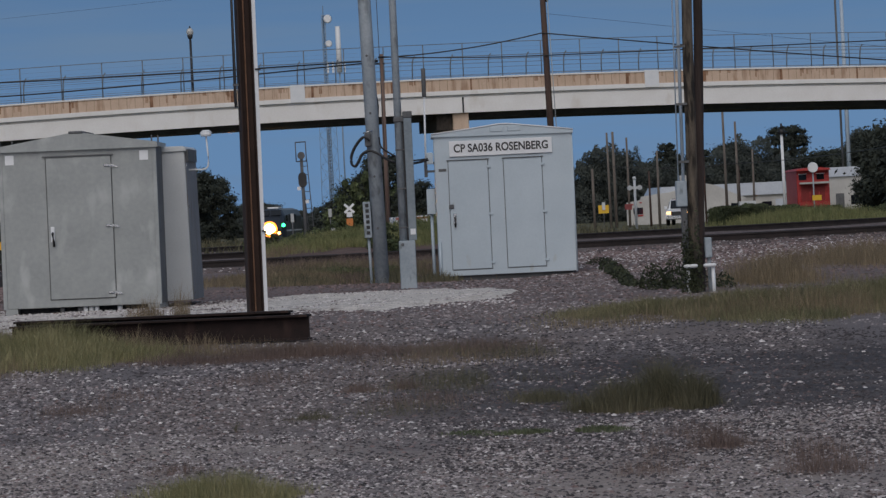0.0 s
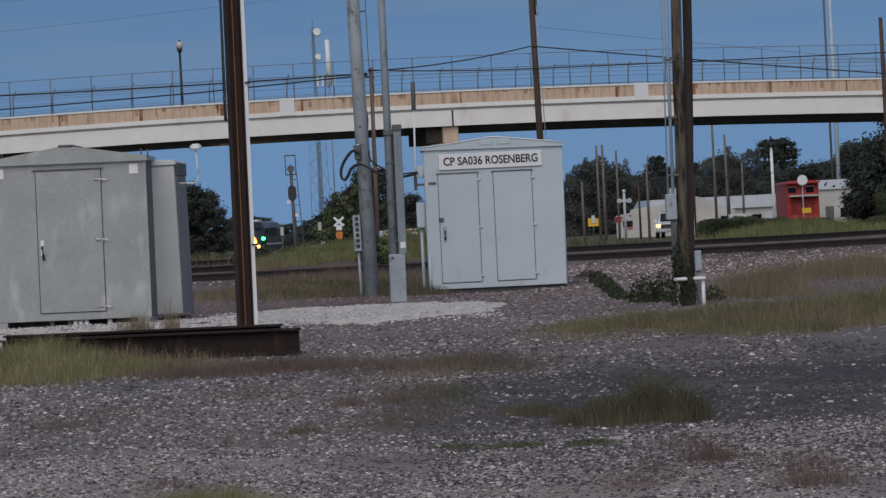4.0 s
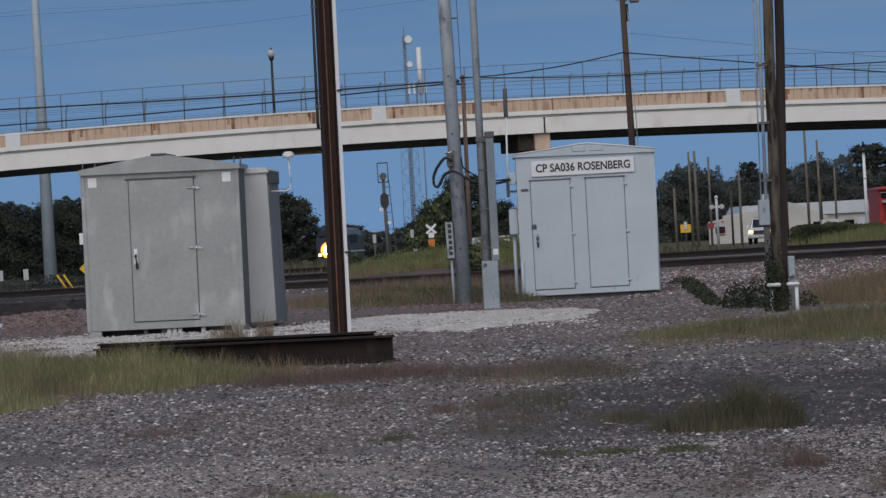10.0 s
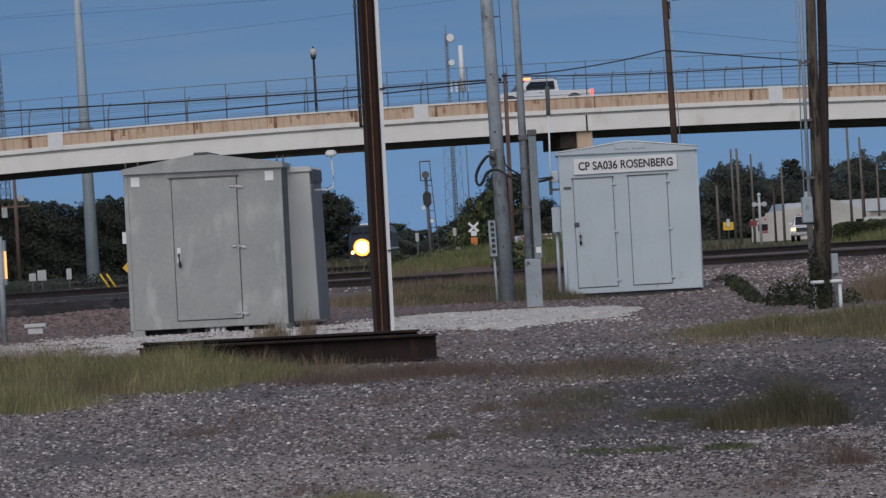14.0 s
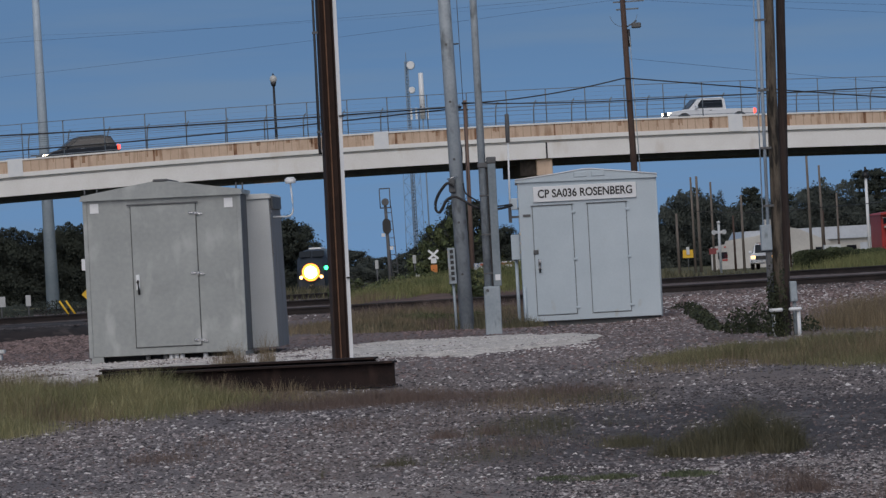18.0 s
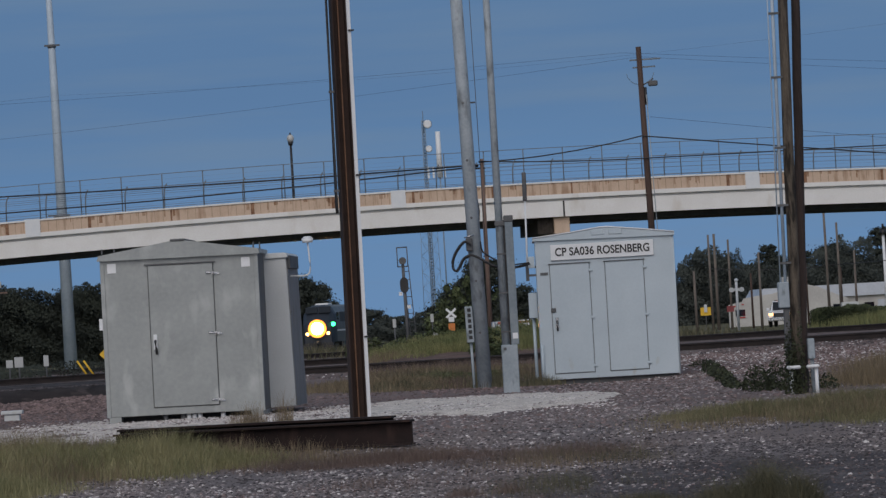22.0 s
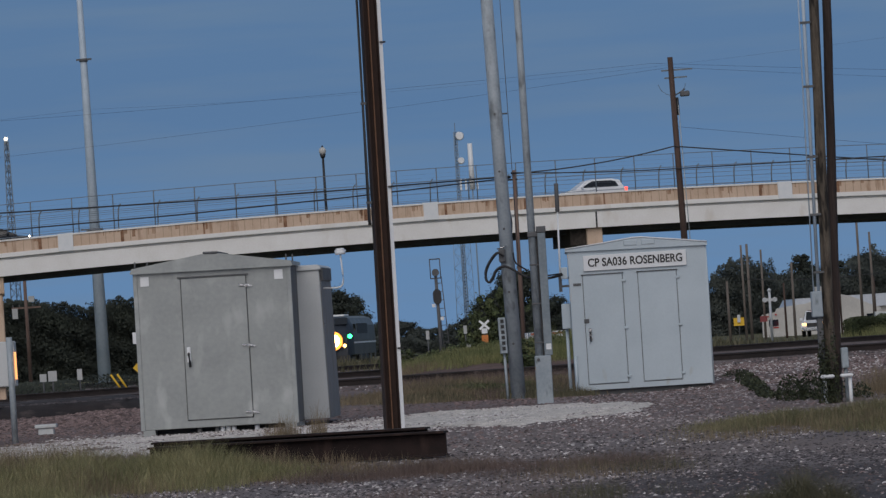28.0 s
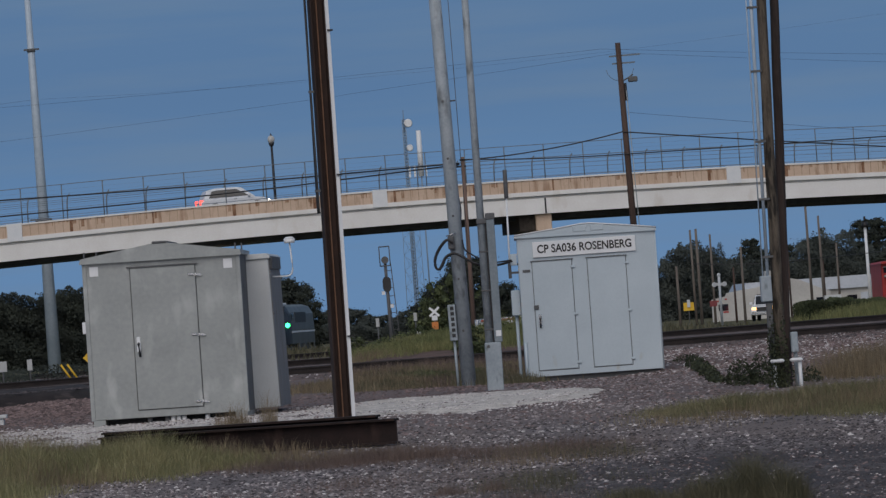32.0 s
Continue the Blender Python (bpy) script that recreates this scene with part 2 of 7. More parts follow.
RED = surf("red caboose paint", (0.34, 0.022, 0.022), (0.43, 0.035, 0.030), 0.55, 0, 1, 10, 0.05)
METAL_ROOF = surf("pale metal roofing", (0.46, 0.50, 0.56), (0.54, 0.58, 0.64), 0.5, 0.2, 0.5, 6, 0.05)
CREAM = surf("cream siding", (0.44, 0.43, 0.41), (0.54, 0.53, 0.50), 0.7, 0, 0.6, 8, 0.05)
CAR_WHITE = surf("white car paint", (0.72, 0.74, 0.77), (0.76, 0.78, 0.80), 0.25, 0, 1, 5, 0)
CAR_DARK = surf("dark car paint", (0.018, 0.020, 0.024), (0.028, 0.030, 0.034), 0.25, 0.2, 1, 5, 0)
MAST = surf("pale galvanized mast", (0.38, 0.46, 0.54), (0.48, 0.56, 0.64), 0.5, 0, 0.6, 6, 0.03)
SIGN_GREY = surf("weathered sign back", (0.38, 0.39, 0.39), (0.46, 0.47, 0.47), 0.6, 0, 3, 30, 0)
GLASS = glassy("tinted window glass", (0.012, 0.014, 0.018), 0.06)
TYRE = surf("tyre rubber", (0.012, 0.012, 0.012), (0.02, 0.02, 0.02), 0.9, 0, 8, 60, 0)
CHROME = surf("bright metal", (0.5, 0.5, 0.5), (0.6, 0.6, 0.6), 0.25, 0.9, 5, 40, 0)
SILVER = surf("silver locomotive paint", (0.085, 0.095, 0.092), (0.14, 0.148, 0.142), 0.45, 0.2, 0.6, 6, 0)
NAVY = surf("dark blue locomotive paint", (0.016, 0.022, 0.034), (0.028, 0.035, 0.048), 0.5, 0.1, 0.6, 6, 0)
LAMP_WARM = lit("burning headlight", (1.0, 0.62, 0.22), 30)
# Added emitter for the headlight's beam, too small to be seen
LAMP_BEAM = lit("added lamp that casts the headlight beam", (1.0, 0.33, 0.08), 6500000)
# Amber glow that stands for the glare round the headlight
LAMP_GLARE = lit("amber headlight glare", (1.0, 0.36, 0.05), 2.2)
LAMP_DITCH = lit("burning ditch light", (1.0, 0.50, 0.14), 9)
LAMP_GREEN = lit("green marker lamp", (0.03, 1.0, 0.24), 8)
LAMP_RED = lit("tail lamp", (1.0, 0.06, 0.035), 3.5)
LAMP_HEAD = lit("car headlamp", (1.0, 0.85, 0.6), 14)
LAMP_YELLOW = lit("yellow truck headlamp", (1.0, 0.52, 0.18), 3.5)
LAMP_AMBER = lit("amber lamp", (1.0, 0.30, 0.10), 2.2)
LAMP_STROBE = lit("tower strobe lamp", (1.0, 0.86, 0.62), 3)


# ---- building helpers ----
def bx(bm, x0, x1, y0, y1, z0, z1, m=None):
    v = [bm.verts.new((x, y, z)) for z in (z0, z1) for y in (y0, y1) for x in (x0, x1)]
    if m is not None:
        for k in v:
            k.co = m @ k.co
    for f in ((0, 2, 3, 1), (4, 5, 7, 6), (0, 1, 5, 4), (2, 6, 7, 3), (0, 4, 6, 2), (1, 3, 7, 5)):
        bm.faces.new([v[i] for i in f])
    return bm


def prism(bm, pts, y0, y1):
    """An outline in x and z, drawn from y0 to y1."""
    a, b = [bm.verts.new((x, y0, z)) for x, z in pts], [bm.verts.new((x, y1, z)) for x, z in pts]
    n = len(pts)
    bm.faces.new(a)
    bm.faces.new(b[::-1])
    for i in range(n):
        bm.faces.new((a[i], b[i], b[(i + 1) % n], a[(i + 1) % n]))
    bmesh.ops.recalc_face_normals(bm, faces=bm.faces)
    return bm


def cyl(bm, p0, p1, r0, r1=None, n=10):
    p0, p1 = Vector(p0), Vector(p1)
    r1 = r0 if r1 is None else r1
    q = (p1 - p0).to_track_quat("Z", "Y")
    a, b = [], []
    for i in range(n):
        c, s = math.cos(2 * math.pi * i / n), math.sin(2 * math.pi * i / n)
        a.append(bm.verts.new(p0 + q @ Vector((c * r0, s * r0, 0))))
        b.append(bm.verts.new(p1 + q @ Vector((c * r1, s * r1, 0))))
    for i in range(n):
        bm.faces.new((a[i], a[(i + 1) % n], b[(i + 1) % n], b[i])).smooth = True
    bm.faces.new(a[::-1])
    bm.faces.new(b)
    return bm


def tube(bm, pts, r, n=6):
    pts = [Vector(p) for p in pts]
    rings = []
    for i, p in enumerate(pts):
        d = (pts[min(i + 1, len(pts) - 1)] - pts[max(i - 1, 0)])
        q = d.to_track_quat("Z", "Y")
        rings.append([bm.verts.new(p + q @ Vector((r * math.cos(2 * math.pi * k / n), r * math.sin(2 * math.pi * k / n), 0))) for k in range(n)])
    for a, b in zip(rings, rings[1:]):
        for k in range(n):
            bm.faces.new((a[k], a[(k + 1) % n], b[(k + 1) % n], b[k])).smooth = True
    bm.faces.new(rings[0][::-1])
    bm.faces.new(rings[-1])
    return bm


def ball(bm, c, r, sx=1, sy=1, sz=1, u=10, v=7):
    bmesh.ops.create_uvsphere(bm, u_segments=u, v_segments=v, radius=r, matrix=Matrix.Translation(c) @ Matrix.Diagonal((sx, sy, sz, 1)))
    return bm


def soften(bm, w, seg=1):
    bmesh.ops.bevel(bm, geom=list(bm.edges), offset=w, segments=seg, affect="EDGES", profile=0.5)
    return bm


def B():
    return bmesh.new()


def part(name, bm, material, parent=None, label="", at=None):
    me = bpy.data.meshes.new(name)
    bm.normal_update()
    bm.to_mesh(me)
    bm.free()
    me.materials.append(material)
    ob = new(name, me)
    if parent is not None:
        ob.parent = parent
    if at is not None:
        ob.matrix_basis = at
    if label:
        ob["label"] = label
    return ob


def clone(ob, at, parent=None):
    """One more object on the mesh of ob."""
    o = ob.copy()
    scene.collection.objects.link(o)
    o.parent = parent if parent is not None else ob.parent
    o.matrix_basis = at
    return o


def thing(name, at, label, category, group="", kind=""):
    ob = new(name)
    ob.empty_display_size = 0.2
    ob.matrix_basis = at if isinstance(at, Matrix) else pose(*at)
    return tagged(ob, label, category, group, kind)


def soup(name, verts, faces, material, label, category, kind="stuff"):
    me = bpy.data.meshes.new(name)
    me.from_pydata(verts, [], faces)
    me.materials.append(material)
    return tagged(new(name, me), label, category, "", kind)


# ---- ground ----
def ramp_at(v, xs, ys):
    return float(np.interp(v, xs, ys))


def height(x, y):
    """The lie of the land: a slope up to the sheds, level round them, falling away behind."""
    z = ramp_at(y, (-50, 30, 70, 86, 150, 430, 5000), (-0.8, -0.8, -0.06, 0, 0, -0.9, -1.0))
    if 70 < y < 130 and abs(x) < 12:
        z -= 0.17 * math.exp(-((x - 3.1) / 2.6) ** 2 - ((y - 90) / 5.5) ** 2)
    if 80 < y < 104 and x < 0:
        z += 0.15 * math.exp(-((x + 6.2) / 1.5) ** 2 - ((y - 92) / 4) ** 2)
    if 438 < y < 900 and -22 < x < 12:
        z -= 1.0 * min(1.0, (y - 438) / 75) * math.exp(-((x + 6 - 0.052 * (y - 500)) / 5) ** 2)
    if y < 130 and abs(x) < 40:
        z += 0.035 * noise.noise((x * 0.35, y * 0.16, 0.3)) * min(1, max(0.2, (70 - y) / 20)) + 0.012 * noise.noise((x * 1.3, y * 0.8, 4))
    return z
xs = sorted({round(s * v, 3) for s in (-1, 1) for v in list(np.arange(0, 14.01, 0.35)) + [16, 19, 24, 32, 45, 70, 110, 180, 300, 600, 1200, 2500, 4500]})
ys = [-4500, -2000, -800, -300, -100, -40, -10, 5, 15, 22, 26] + list(np.arange(29, 110, 0.6)) + [115, 122, 130, 140, 150, 170, 200, 240, 290, 360, 430, 450, 475, 500, 530, 580, 640, 700, 1000, 1600, 2500, 4800]
gv = [(x, y, height(x, y)) for y in ys for x in xs]
gf = [(j * len(xs) + i, j * len(xs) + i + 1, (j + 1) * len(xs) + i + 1, (j + 1) * len(xs) + i) for j in range(len(ys) - 1) for i in range(len(xs) - 1)]


def ground_material():
    """Grey gravel, with dark cinder patches, brown dirt, pale grit and green further off, by blobs of noise and soft zones."""
    m = bpy.data.materials.new("gravel yard")
    m.use_nodes = True
    n, l = m.node_tree.nodes, m.node_tree.links
    b = n["Principled BSDF"]
    co, sep = n.new("ShaderNodeTexCoord"), n.new("ShaderNodeSeparateXYZ")
    l.new(co.outputs["Object"], sep.inputs[0])

    def tex(scale, detail=4, stretch=None):
        t = n.new("ShaderNodeTexNoise")
        t.inputs["Scale"].default_value, t.inputs["Detail"].default_value = scale, detail
        src = co.outputs["Object"]
        if stretch:
            mp = n.new("ShaderNodeMapping")
            mp.inputs["Scale"].default_value = stretch
            l.new(src, mp.inputs["Vector"])
            src = mp.outputs[0]
        l.new(src, t.inputs["Vector"])
        return t.outputs[0]

    def span(src, lo, hi, a=0.0, z=1.0):
        r = n.new("ShaderNodeMapRange")
        r.inputs[1].default_value, r.inputs[2].default_value, r.inputs[3].default_value, r.inputs[4].default_value = lo, hi, a, z
        l.new(src, r.inputs[0])
        return r.outputs[0]

    def op(kind, a, c):
        k = n.new("ShaderNodeMath")
        k.operation = kind
        for i, s in enumerate((a, c)):
            if isinstance(s, (int, float)):
                k.inputs[i].default_value = s
            else:
                l.new(s, k.inputs[i])
        return k.outputs[0]

    def blend(f, a, c):
        x = n.new("ShaderNodeMix")
        x.data_type = "RGBA"
        l.new(f, x.inputs["Factor"])
        for k, s in (("A", a), ("B", c)):
            if isinstance(s, tuple):
                x.inputs[k].default_value = (*s, 1)
            else:
                l.new(s, x.inputs[k])
        return x.outputs["Result"]

    v = n.new("ShaderNodeTexVoronoi")
    v.inputs["Scale"].default_value = 26
    l.new(co.outputs["Object"], v.inputs["Vector"])
    cell = n.new("ShaderNodeSeparateColor")
    l.new(v.outputs["Color"], cell.inputs[0])
    grain = blend(span(cell.outputs[0], 0.1, 0.95), (0.080, 0.069, 0.071), (0.27, 0.236, 0.236))
    grain = blend(span(tex(70, 3), 0.35, 0.65), grain, (0.165, 0.142, 0.142))
    dirt = blend(span(tex(9, 4), 0.35, 0.65), (0.155, 0.122, 0.112), (0.24, 0.197, 0.182))
    pale = blend(span(tex(14, 4), 0.35, 0.65), (0.27, 0.222, 0.20), (0.40, 0.345, 0.315))
    cinder = blend(span(tex(18, 4), 0.35, 0.7), (0.036, 0.033, 0.037), (0.078, 0.070, 0.076))
    patches = tex(0.45, 5, (1, 0.35, 1))
    c = blend(span(patches, 0.45, 0.60), grain, dirt)
    # a dark strip of cinder crossing the right side, grit nearest
    wob = op("MULTIPLY", op("SUBTRACT", tex(0.5, 3), 0.5), 6.0)
    yy = op("ADD", sep.outputs["Y"], wob)
    mid = op("SUBTRACT", 1.0, span(op("ABSOLUTE", op("SUBTRACT", yy, 45.8), 0.0), 3.2, 5.5))
    side = span(sep.outputs["X"], -0.5, 2.2)
    c = blend(op("MULTIPLY", op("MULTIPLY", mid, side), span(tex(1.2, 4), 0.2, 0.5)), c, cinder)
    nearness = op("SUBTRACT", 1.0, span(yy, 38.0, 42.0))
    c = blend(op("MULTIPLY", op("MULTIPLY", nearness, op("SUBTRACT", 1.0, op("MULTIPLY", side, 0.25))), span(tex(0.8, 4, (1, 0.4, 1)), 0.38, 0.54)), c, pale)
    strip = op("SUBTRACT", 1.0, span(op("ABSOLUTE", op("SUBTRACT", yy, 39.8), 0.0), 0.35, 1.1))
    c = blend(op("MULTIPLY", op("MULTIPLY", strip, span(sep.outputs["X"], 0.4, 1.4)), span(tex(1.6, 4, (1, 0.4, 1)), 0.38, 0.52)), c, pale)
    red = op("MULTIPLY", span(yy, 62.0, 68.0), op("SUBTRACT", 1.0, span(yy, 150.0, 168.0)))
    c = blend(op("MULTIPLY", red, span(tex(1.0, 4), 0.25, 0.6)), c, blend(span(tex(30, 3), 0.35, 0.65), (0.12, 0.085, 0.08), (0.20, 0.15, 0.14)))
    far = span(yy, 165.0, 185.0)
    c = blend(far, c, blend(span(tex(0.4, 5), 0.3, 0.7), (0.055, 0.065, 0.028), (0.14, 0.115, 0.055)))
    l.new(c, b.inputs["Base Color"])
    b.inputs["Roughness"].default_value = 0.95
    bp = n.new("ShaderNodeBump")
    bp.inputs["Strength"].default_value, bp.inputs["Distance"].default_value = 0.8, 0.03
    l.new(op("ADD", v.outputs["Distance"], tex(40, 3)), bp.inputs["Height"])
    l.new(bp.outputs[0], b.inputs["Normal"])
    return m


ground = soup("ground", gv, gf, ground_material(), "grey gravel yard with dark cinder and dirt patches", "ground", "structure")
for p in ground.data.polygons:
    p.use_smooth = True


def blob(name, cx, cy, rx, ry, h, material, label, seed, kind="structure", lift=0.0, category="gravel pad"):
    """A low heap with a ragged outline that lies on the ground."""
    bm, rings, seg = B(), 9, 56
    centre = bm.verts.new((cx, cy, height(cx, cy) + h + lift))
    last = None
    for r in range(1, rings + 1):
        ring = []
        for s in range(seg):
            a = 2 * math.pi * s / seg
            k = 1 + 0.30 * noise.noise((math.cos(a) * 1.6 + seed, math.sin(a) * 1.6, seed)) + 0.14 * noise.noise((math.cos(a) * 6 + seed, math.sin(a) * 6, seed))
            f = r / rings
            x, y = cx + math.cos(a) * rx * k * f, cy + math.sin(a) * ry * k * f
            z = height(x, y) + lift + h * (1 - max(0, (f - 0.72) / 0.28) ** 1.5) + (0.03 * noise.noise((x * 1.1, y * 1.1, seed)) + 0.025 * noise.noise((x * 4, y * 3, seed)) if r < rings else -0.05 - lift)
            ring.append(bm.verts.new((x, y, z)))
        for s in range(seg):
            t = (s + 1) % seg
            bm.faces.new((last[s], ring[s], ring[t], last[t]) if last else (centre, ring[s], ring[t]))
        last = ring
    for f in bm.faces:
        f.smooth = True
    return tagged(part(name, bm, material), label, category, "", kind)


blob("gravel_pad", -3.5, 69.4, 3.6, 5.2, 0.006, PAD, "pad of crushed white limestone under the equipment housings", 3.0)
blob("cinder_heap", -9.4, 107, 4.2, 5.0, 0.30, TRACK_DIRT, "low bank of oily black cinder beside the track", 9.0, category="cinder heap")
blob("gravel_pad", 0.6, 71.0, 2.15, 4.6, 0.045, PAD, "crushed white limestone spread beside the poles", 8.0)


def track(a, b, top, tie_from, tie_to, label, sunk=0.168):
    """A straight railway track from a to b: a ballast bed, sleepers and two rails of section; sleepers stand apart between the two distances."""
    a, b = Vector((*a, 0)), Vector((*b, 0))
    length = (b - a).length
    along = (b - a).normalized()
    m = Matrix.Translation(a) @ pose(0, 0, 0, 0, 0, math.degrees(math.atan2(-along.x, along.y)))
    th = thing("railway_track", m, label, "railway track", "railway tracks", "structure")
    bed = B()
    n = 70
    rows = []
    for i in range(n + 1):
        y = length * i / n
        ring = []
        for k, (x, z) in enumerate(((-2.9, None), (-1.55, top - sunk), (1.55, top - sunk), (2.9, None))):
            p = m @ Vector((x, y, 0))
            ring.append(bed.verts.new((x, y, (height(p.x, p.y) - 0.08 if z is None else z + 0.03 * noise.noise((x, y, 1))))))
        rows.append(ring)
    for p, q in zip(rows, rows[1:]):
        for k in range(3):
            bed.faces.new((p[k], p[k + 1], q[k + 1], q[k]))
    floor = B()
    for i in range(n):
        y0, y1 = length * i / n, length * (i + 1) / n
        bx(floor, -1.42, 1.42, y0, y1, top - sunk - 0.06, top - sunk + 0.012)
    part("ballast_bed", bed, BALLAST, th, "pinkish grey ballast shoulder")
    part("cinder_fill", floor, TRACK_DIRT, th, "oily black cinder between the rails")
    for s in (-0.7175, 0.7175):
        bm = B()
        prism(bm, [(s - 0.07, top - 0.172), (s + 0.07, top - 0.172), (s + 0.07, top - 0.158), (s + 0.012, top - 0.14), (s + 0.009, top - 0.045), (s + 0.036, top - 0.035), (s + 0.036, top - 0.004), (s - 0.036, top), (s - 0.036, top - 0.035), (s - 0.009, top - 0.045), (s - 0.012, top - 0.14), (s - 0.07, top - 0.158)], 0, length)
        part("rail", bm, RAILSTEEL, th)
    tie = None
    y = tie_from
    while y < tie_to:
        at = pose(0.04 * math.sin(y * 7), y, top - 0.277, 0, 0, 1.2 * math.sin(y * 3))
        if tie is None:
            tie = part("sleeper", soften(bx(B(), -1.3, 1.3, -0.115, 0.115, -0.1, 0.105), 0.012), TIE, th, at=at)
        else:
            clone(tie, at)
        y += 0.55
    return th


BALLAST = surf("ballast shoulder", (0.085, 0.064, 0.060), (0.175, 0.138, 0.132), 0.95, 0, 3.0, 28, 0.9, 0.9, (1.2, 0.56, 0.7, (0.22, 0.19, 0.18), (1, 1, 1)), dist=0.06)
track((-60.0, 98.0), (60.0, 140.0), 0.265, 50, 80, "rusty railway track behind the housings", 0.165)
track((-60.0, 119.0), (60.0, 191.0), 0.24, 52, 85, "second rusty railway track further back")
track((-16.0, 187.0), (6.0, 201.0), 0.24, 0, 26, "rusty siding beyond the housings", 0.165)
track((-13.5, 360), (4.3, 700), -0.62, 40, 110, "distant railway track under the approaching train")


# ---- equipment housings ----
def strap_hinge(parent, x, y, z):
    bm = bx(B(), -0.05, 0.05, -0.012, 0.004, -0.012, 0.012)
    cyl(bm, (-0.012, -0.016, -0.03), (-0.012, -0.016, 0.03), 0.012, n=8)
    bx(bm, 0.02, 0.075, -0.02, 0.0, -0.02, -0.004)
    return part("hinge", bm, CHROME, parent, at=pose(x, y, z))


def galvanized_housing():
    """Walk-in housing of galvanized sheet with a low gable roof, on skids."""
    w, d, h = 2.19, 2.0, 2.175
    th = thing("equipment_housing", (-3.345, 72, 0.12, 0, 0.5, -1.8), "galvanized steel railway equipment housing with a closed door on white gravel", "equipment housing")
    hw = w / 2
    part("body", soften(bx(B(), -hw, hw, 0, d, -0.085, h), 0.008), GALV, th)
    # black box added below the body to give the gap its shade
    part("underframe_fill", bx(B(), -hw + 0.12, hw - 0.12, 0.35, d - 0.1, -0.2, -0.086), BLACK, th)
    for s in (-1, 1):
        part("corner_trim", soften(bx(B(), s * hw - 0.03, s * hw + 0.03, -0.014, 0.05, -0.09, h), 0.004), GALV, th)
        part("skid", bx(B(), s * 1.01 - 0.085, s * 1.01 + 0.085, -0.005, d - 0.03, -0.22, -0.086), GALV, th)
    # the right side's shade is painted on as a dark sheet
    part("side_panel", bx(B(), hw, hw + 0.012, 0.06, d, -0.085, h - 0.02), GALV_DARK, th, "side sheet coloured dark for its shaded side")
    roof = prism(B(), [(-hw - 0.05, h - 0.02), (-hw - 0.05, h + 0.04), (-0.1, h + 0.205), (0.1, h + 0.205), (hw + 0.05, h + 0.04), (hw + 0.05, h - 0.02)], -0.06, d + 0.06)
    part("roof", roof, GALV, th)
    part("roof_edge", prism(B(), [(-hw - 0.06, h - 0.035), (-hw - 0.06, h + 0.0), (hw + 0.06, h + 0.0), (hw + 0.06, h - 0.035)], -0.075, -0.062), GALV, th)
    part("ridge_cap", soften(bx(B(), -0.105, 0.105, -0.08, d + 0.07, h + 0.198, h + 0.232), 0.01), GALV_DARK, th)
    x0, x1, z0, z1 = -0.445, 0.478, 0.030, 2.045
    part("door", soften(bx(B(), x0, x1, -0.022, 0.0, z0, z1), 0.006), GALV, th)
    fr = B()
    for a in ((x0 - 0.009, x0 - 0.002, z0, z1), (x1 + 0.002, x1 + 0.009, z0, z1), (x0 - 0.009, x1 + 0.009, z0 - 0.009, z0 - 0.002)):
        bx(fr, a[0], a[1], -0.010, 0.0, a[2], a[3])
    part("door_gap", fr, BLACK, th)
    part("drip_edge", bx(B(), x0 - 0.05, x1 + 0.04, -0.045, 0.0, z1 + 0.006, z1 + 0.022), GALV_DARK, th)
    hd = soften(bx(B(), -0.028, 0.028, -0.05, -0.02, -0.11, 0.11), 0.008)
    hd = part("handle_plate", hd, WHITE, th, "pale handle plate", pose(x0 + 0.062, 0, 0.955))
    part("handle", tube(B(), [(0, -0.05, 0.02), (0, -0.09, 0.0), (0.012, -0.095, -0.10), (0.014, -0.07, -0.17)], 0.018), BLACK, hd, "black lever handle")
    for z in (1.90, 1.045, 0.095):
        strap_hinge(th, x1 + 0.02, -0.012, z)
        part("latch", soften(bx(B(), -0.055, 0.02, -0.035, -0.006, -0.016, 0.016), 0.006), CHROME, th, at=pose(x1 - 0.045, -0.02, z + 0.01))
    for x in (-hw + 0.135, hw - 0.145):
        part("placard", bx(B(), -0.062, 0.062, -0.005, 0, -0.068, 0.068), WHITE, th, "small blank white placard", pose(x, -0.006, 2.03))
    for z in (0.62, 0.95, 1.35, 1.7):
        part("vent_hole", cyl(B(), (hw + 0.011, 0.7, z), (hw + 0.014, 0.7, z), 0.03, n=10), BLACK, th)
    for k, (x, y) in enumerate(((-hw, 0.1), (-hw + 0.14, 0.5), (hw - 0.03, 0.1), (hw + 0.03, 0.6))):
        part("lifting_lug", cyl(B(), (x, y, h), (x, y, h + 0.14), 0.012, 0.010, 6), GALV_DARK, th)
    for x in (-0.30, -0.05, 0.03, 0.11, 0.19, 0.52):
        part("conduit", cyl(B(), (x, 0.1, -0.2), (x, 0.1, -0.086), 0.035, n=10), WHITE if x > 0 else GALV_DARK, th)
    return th


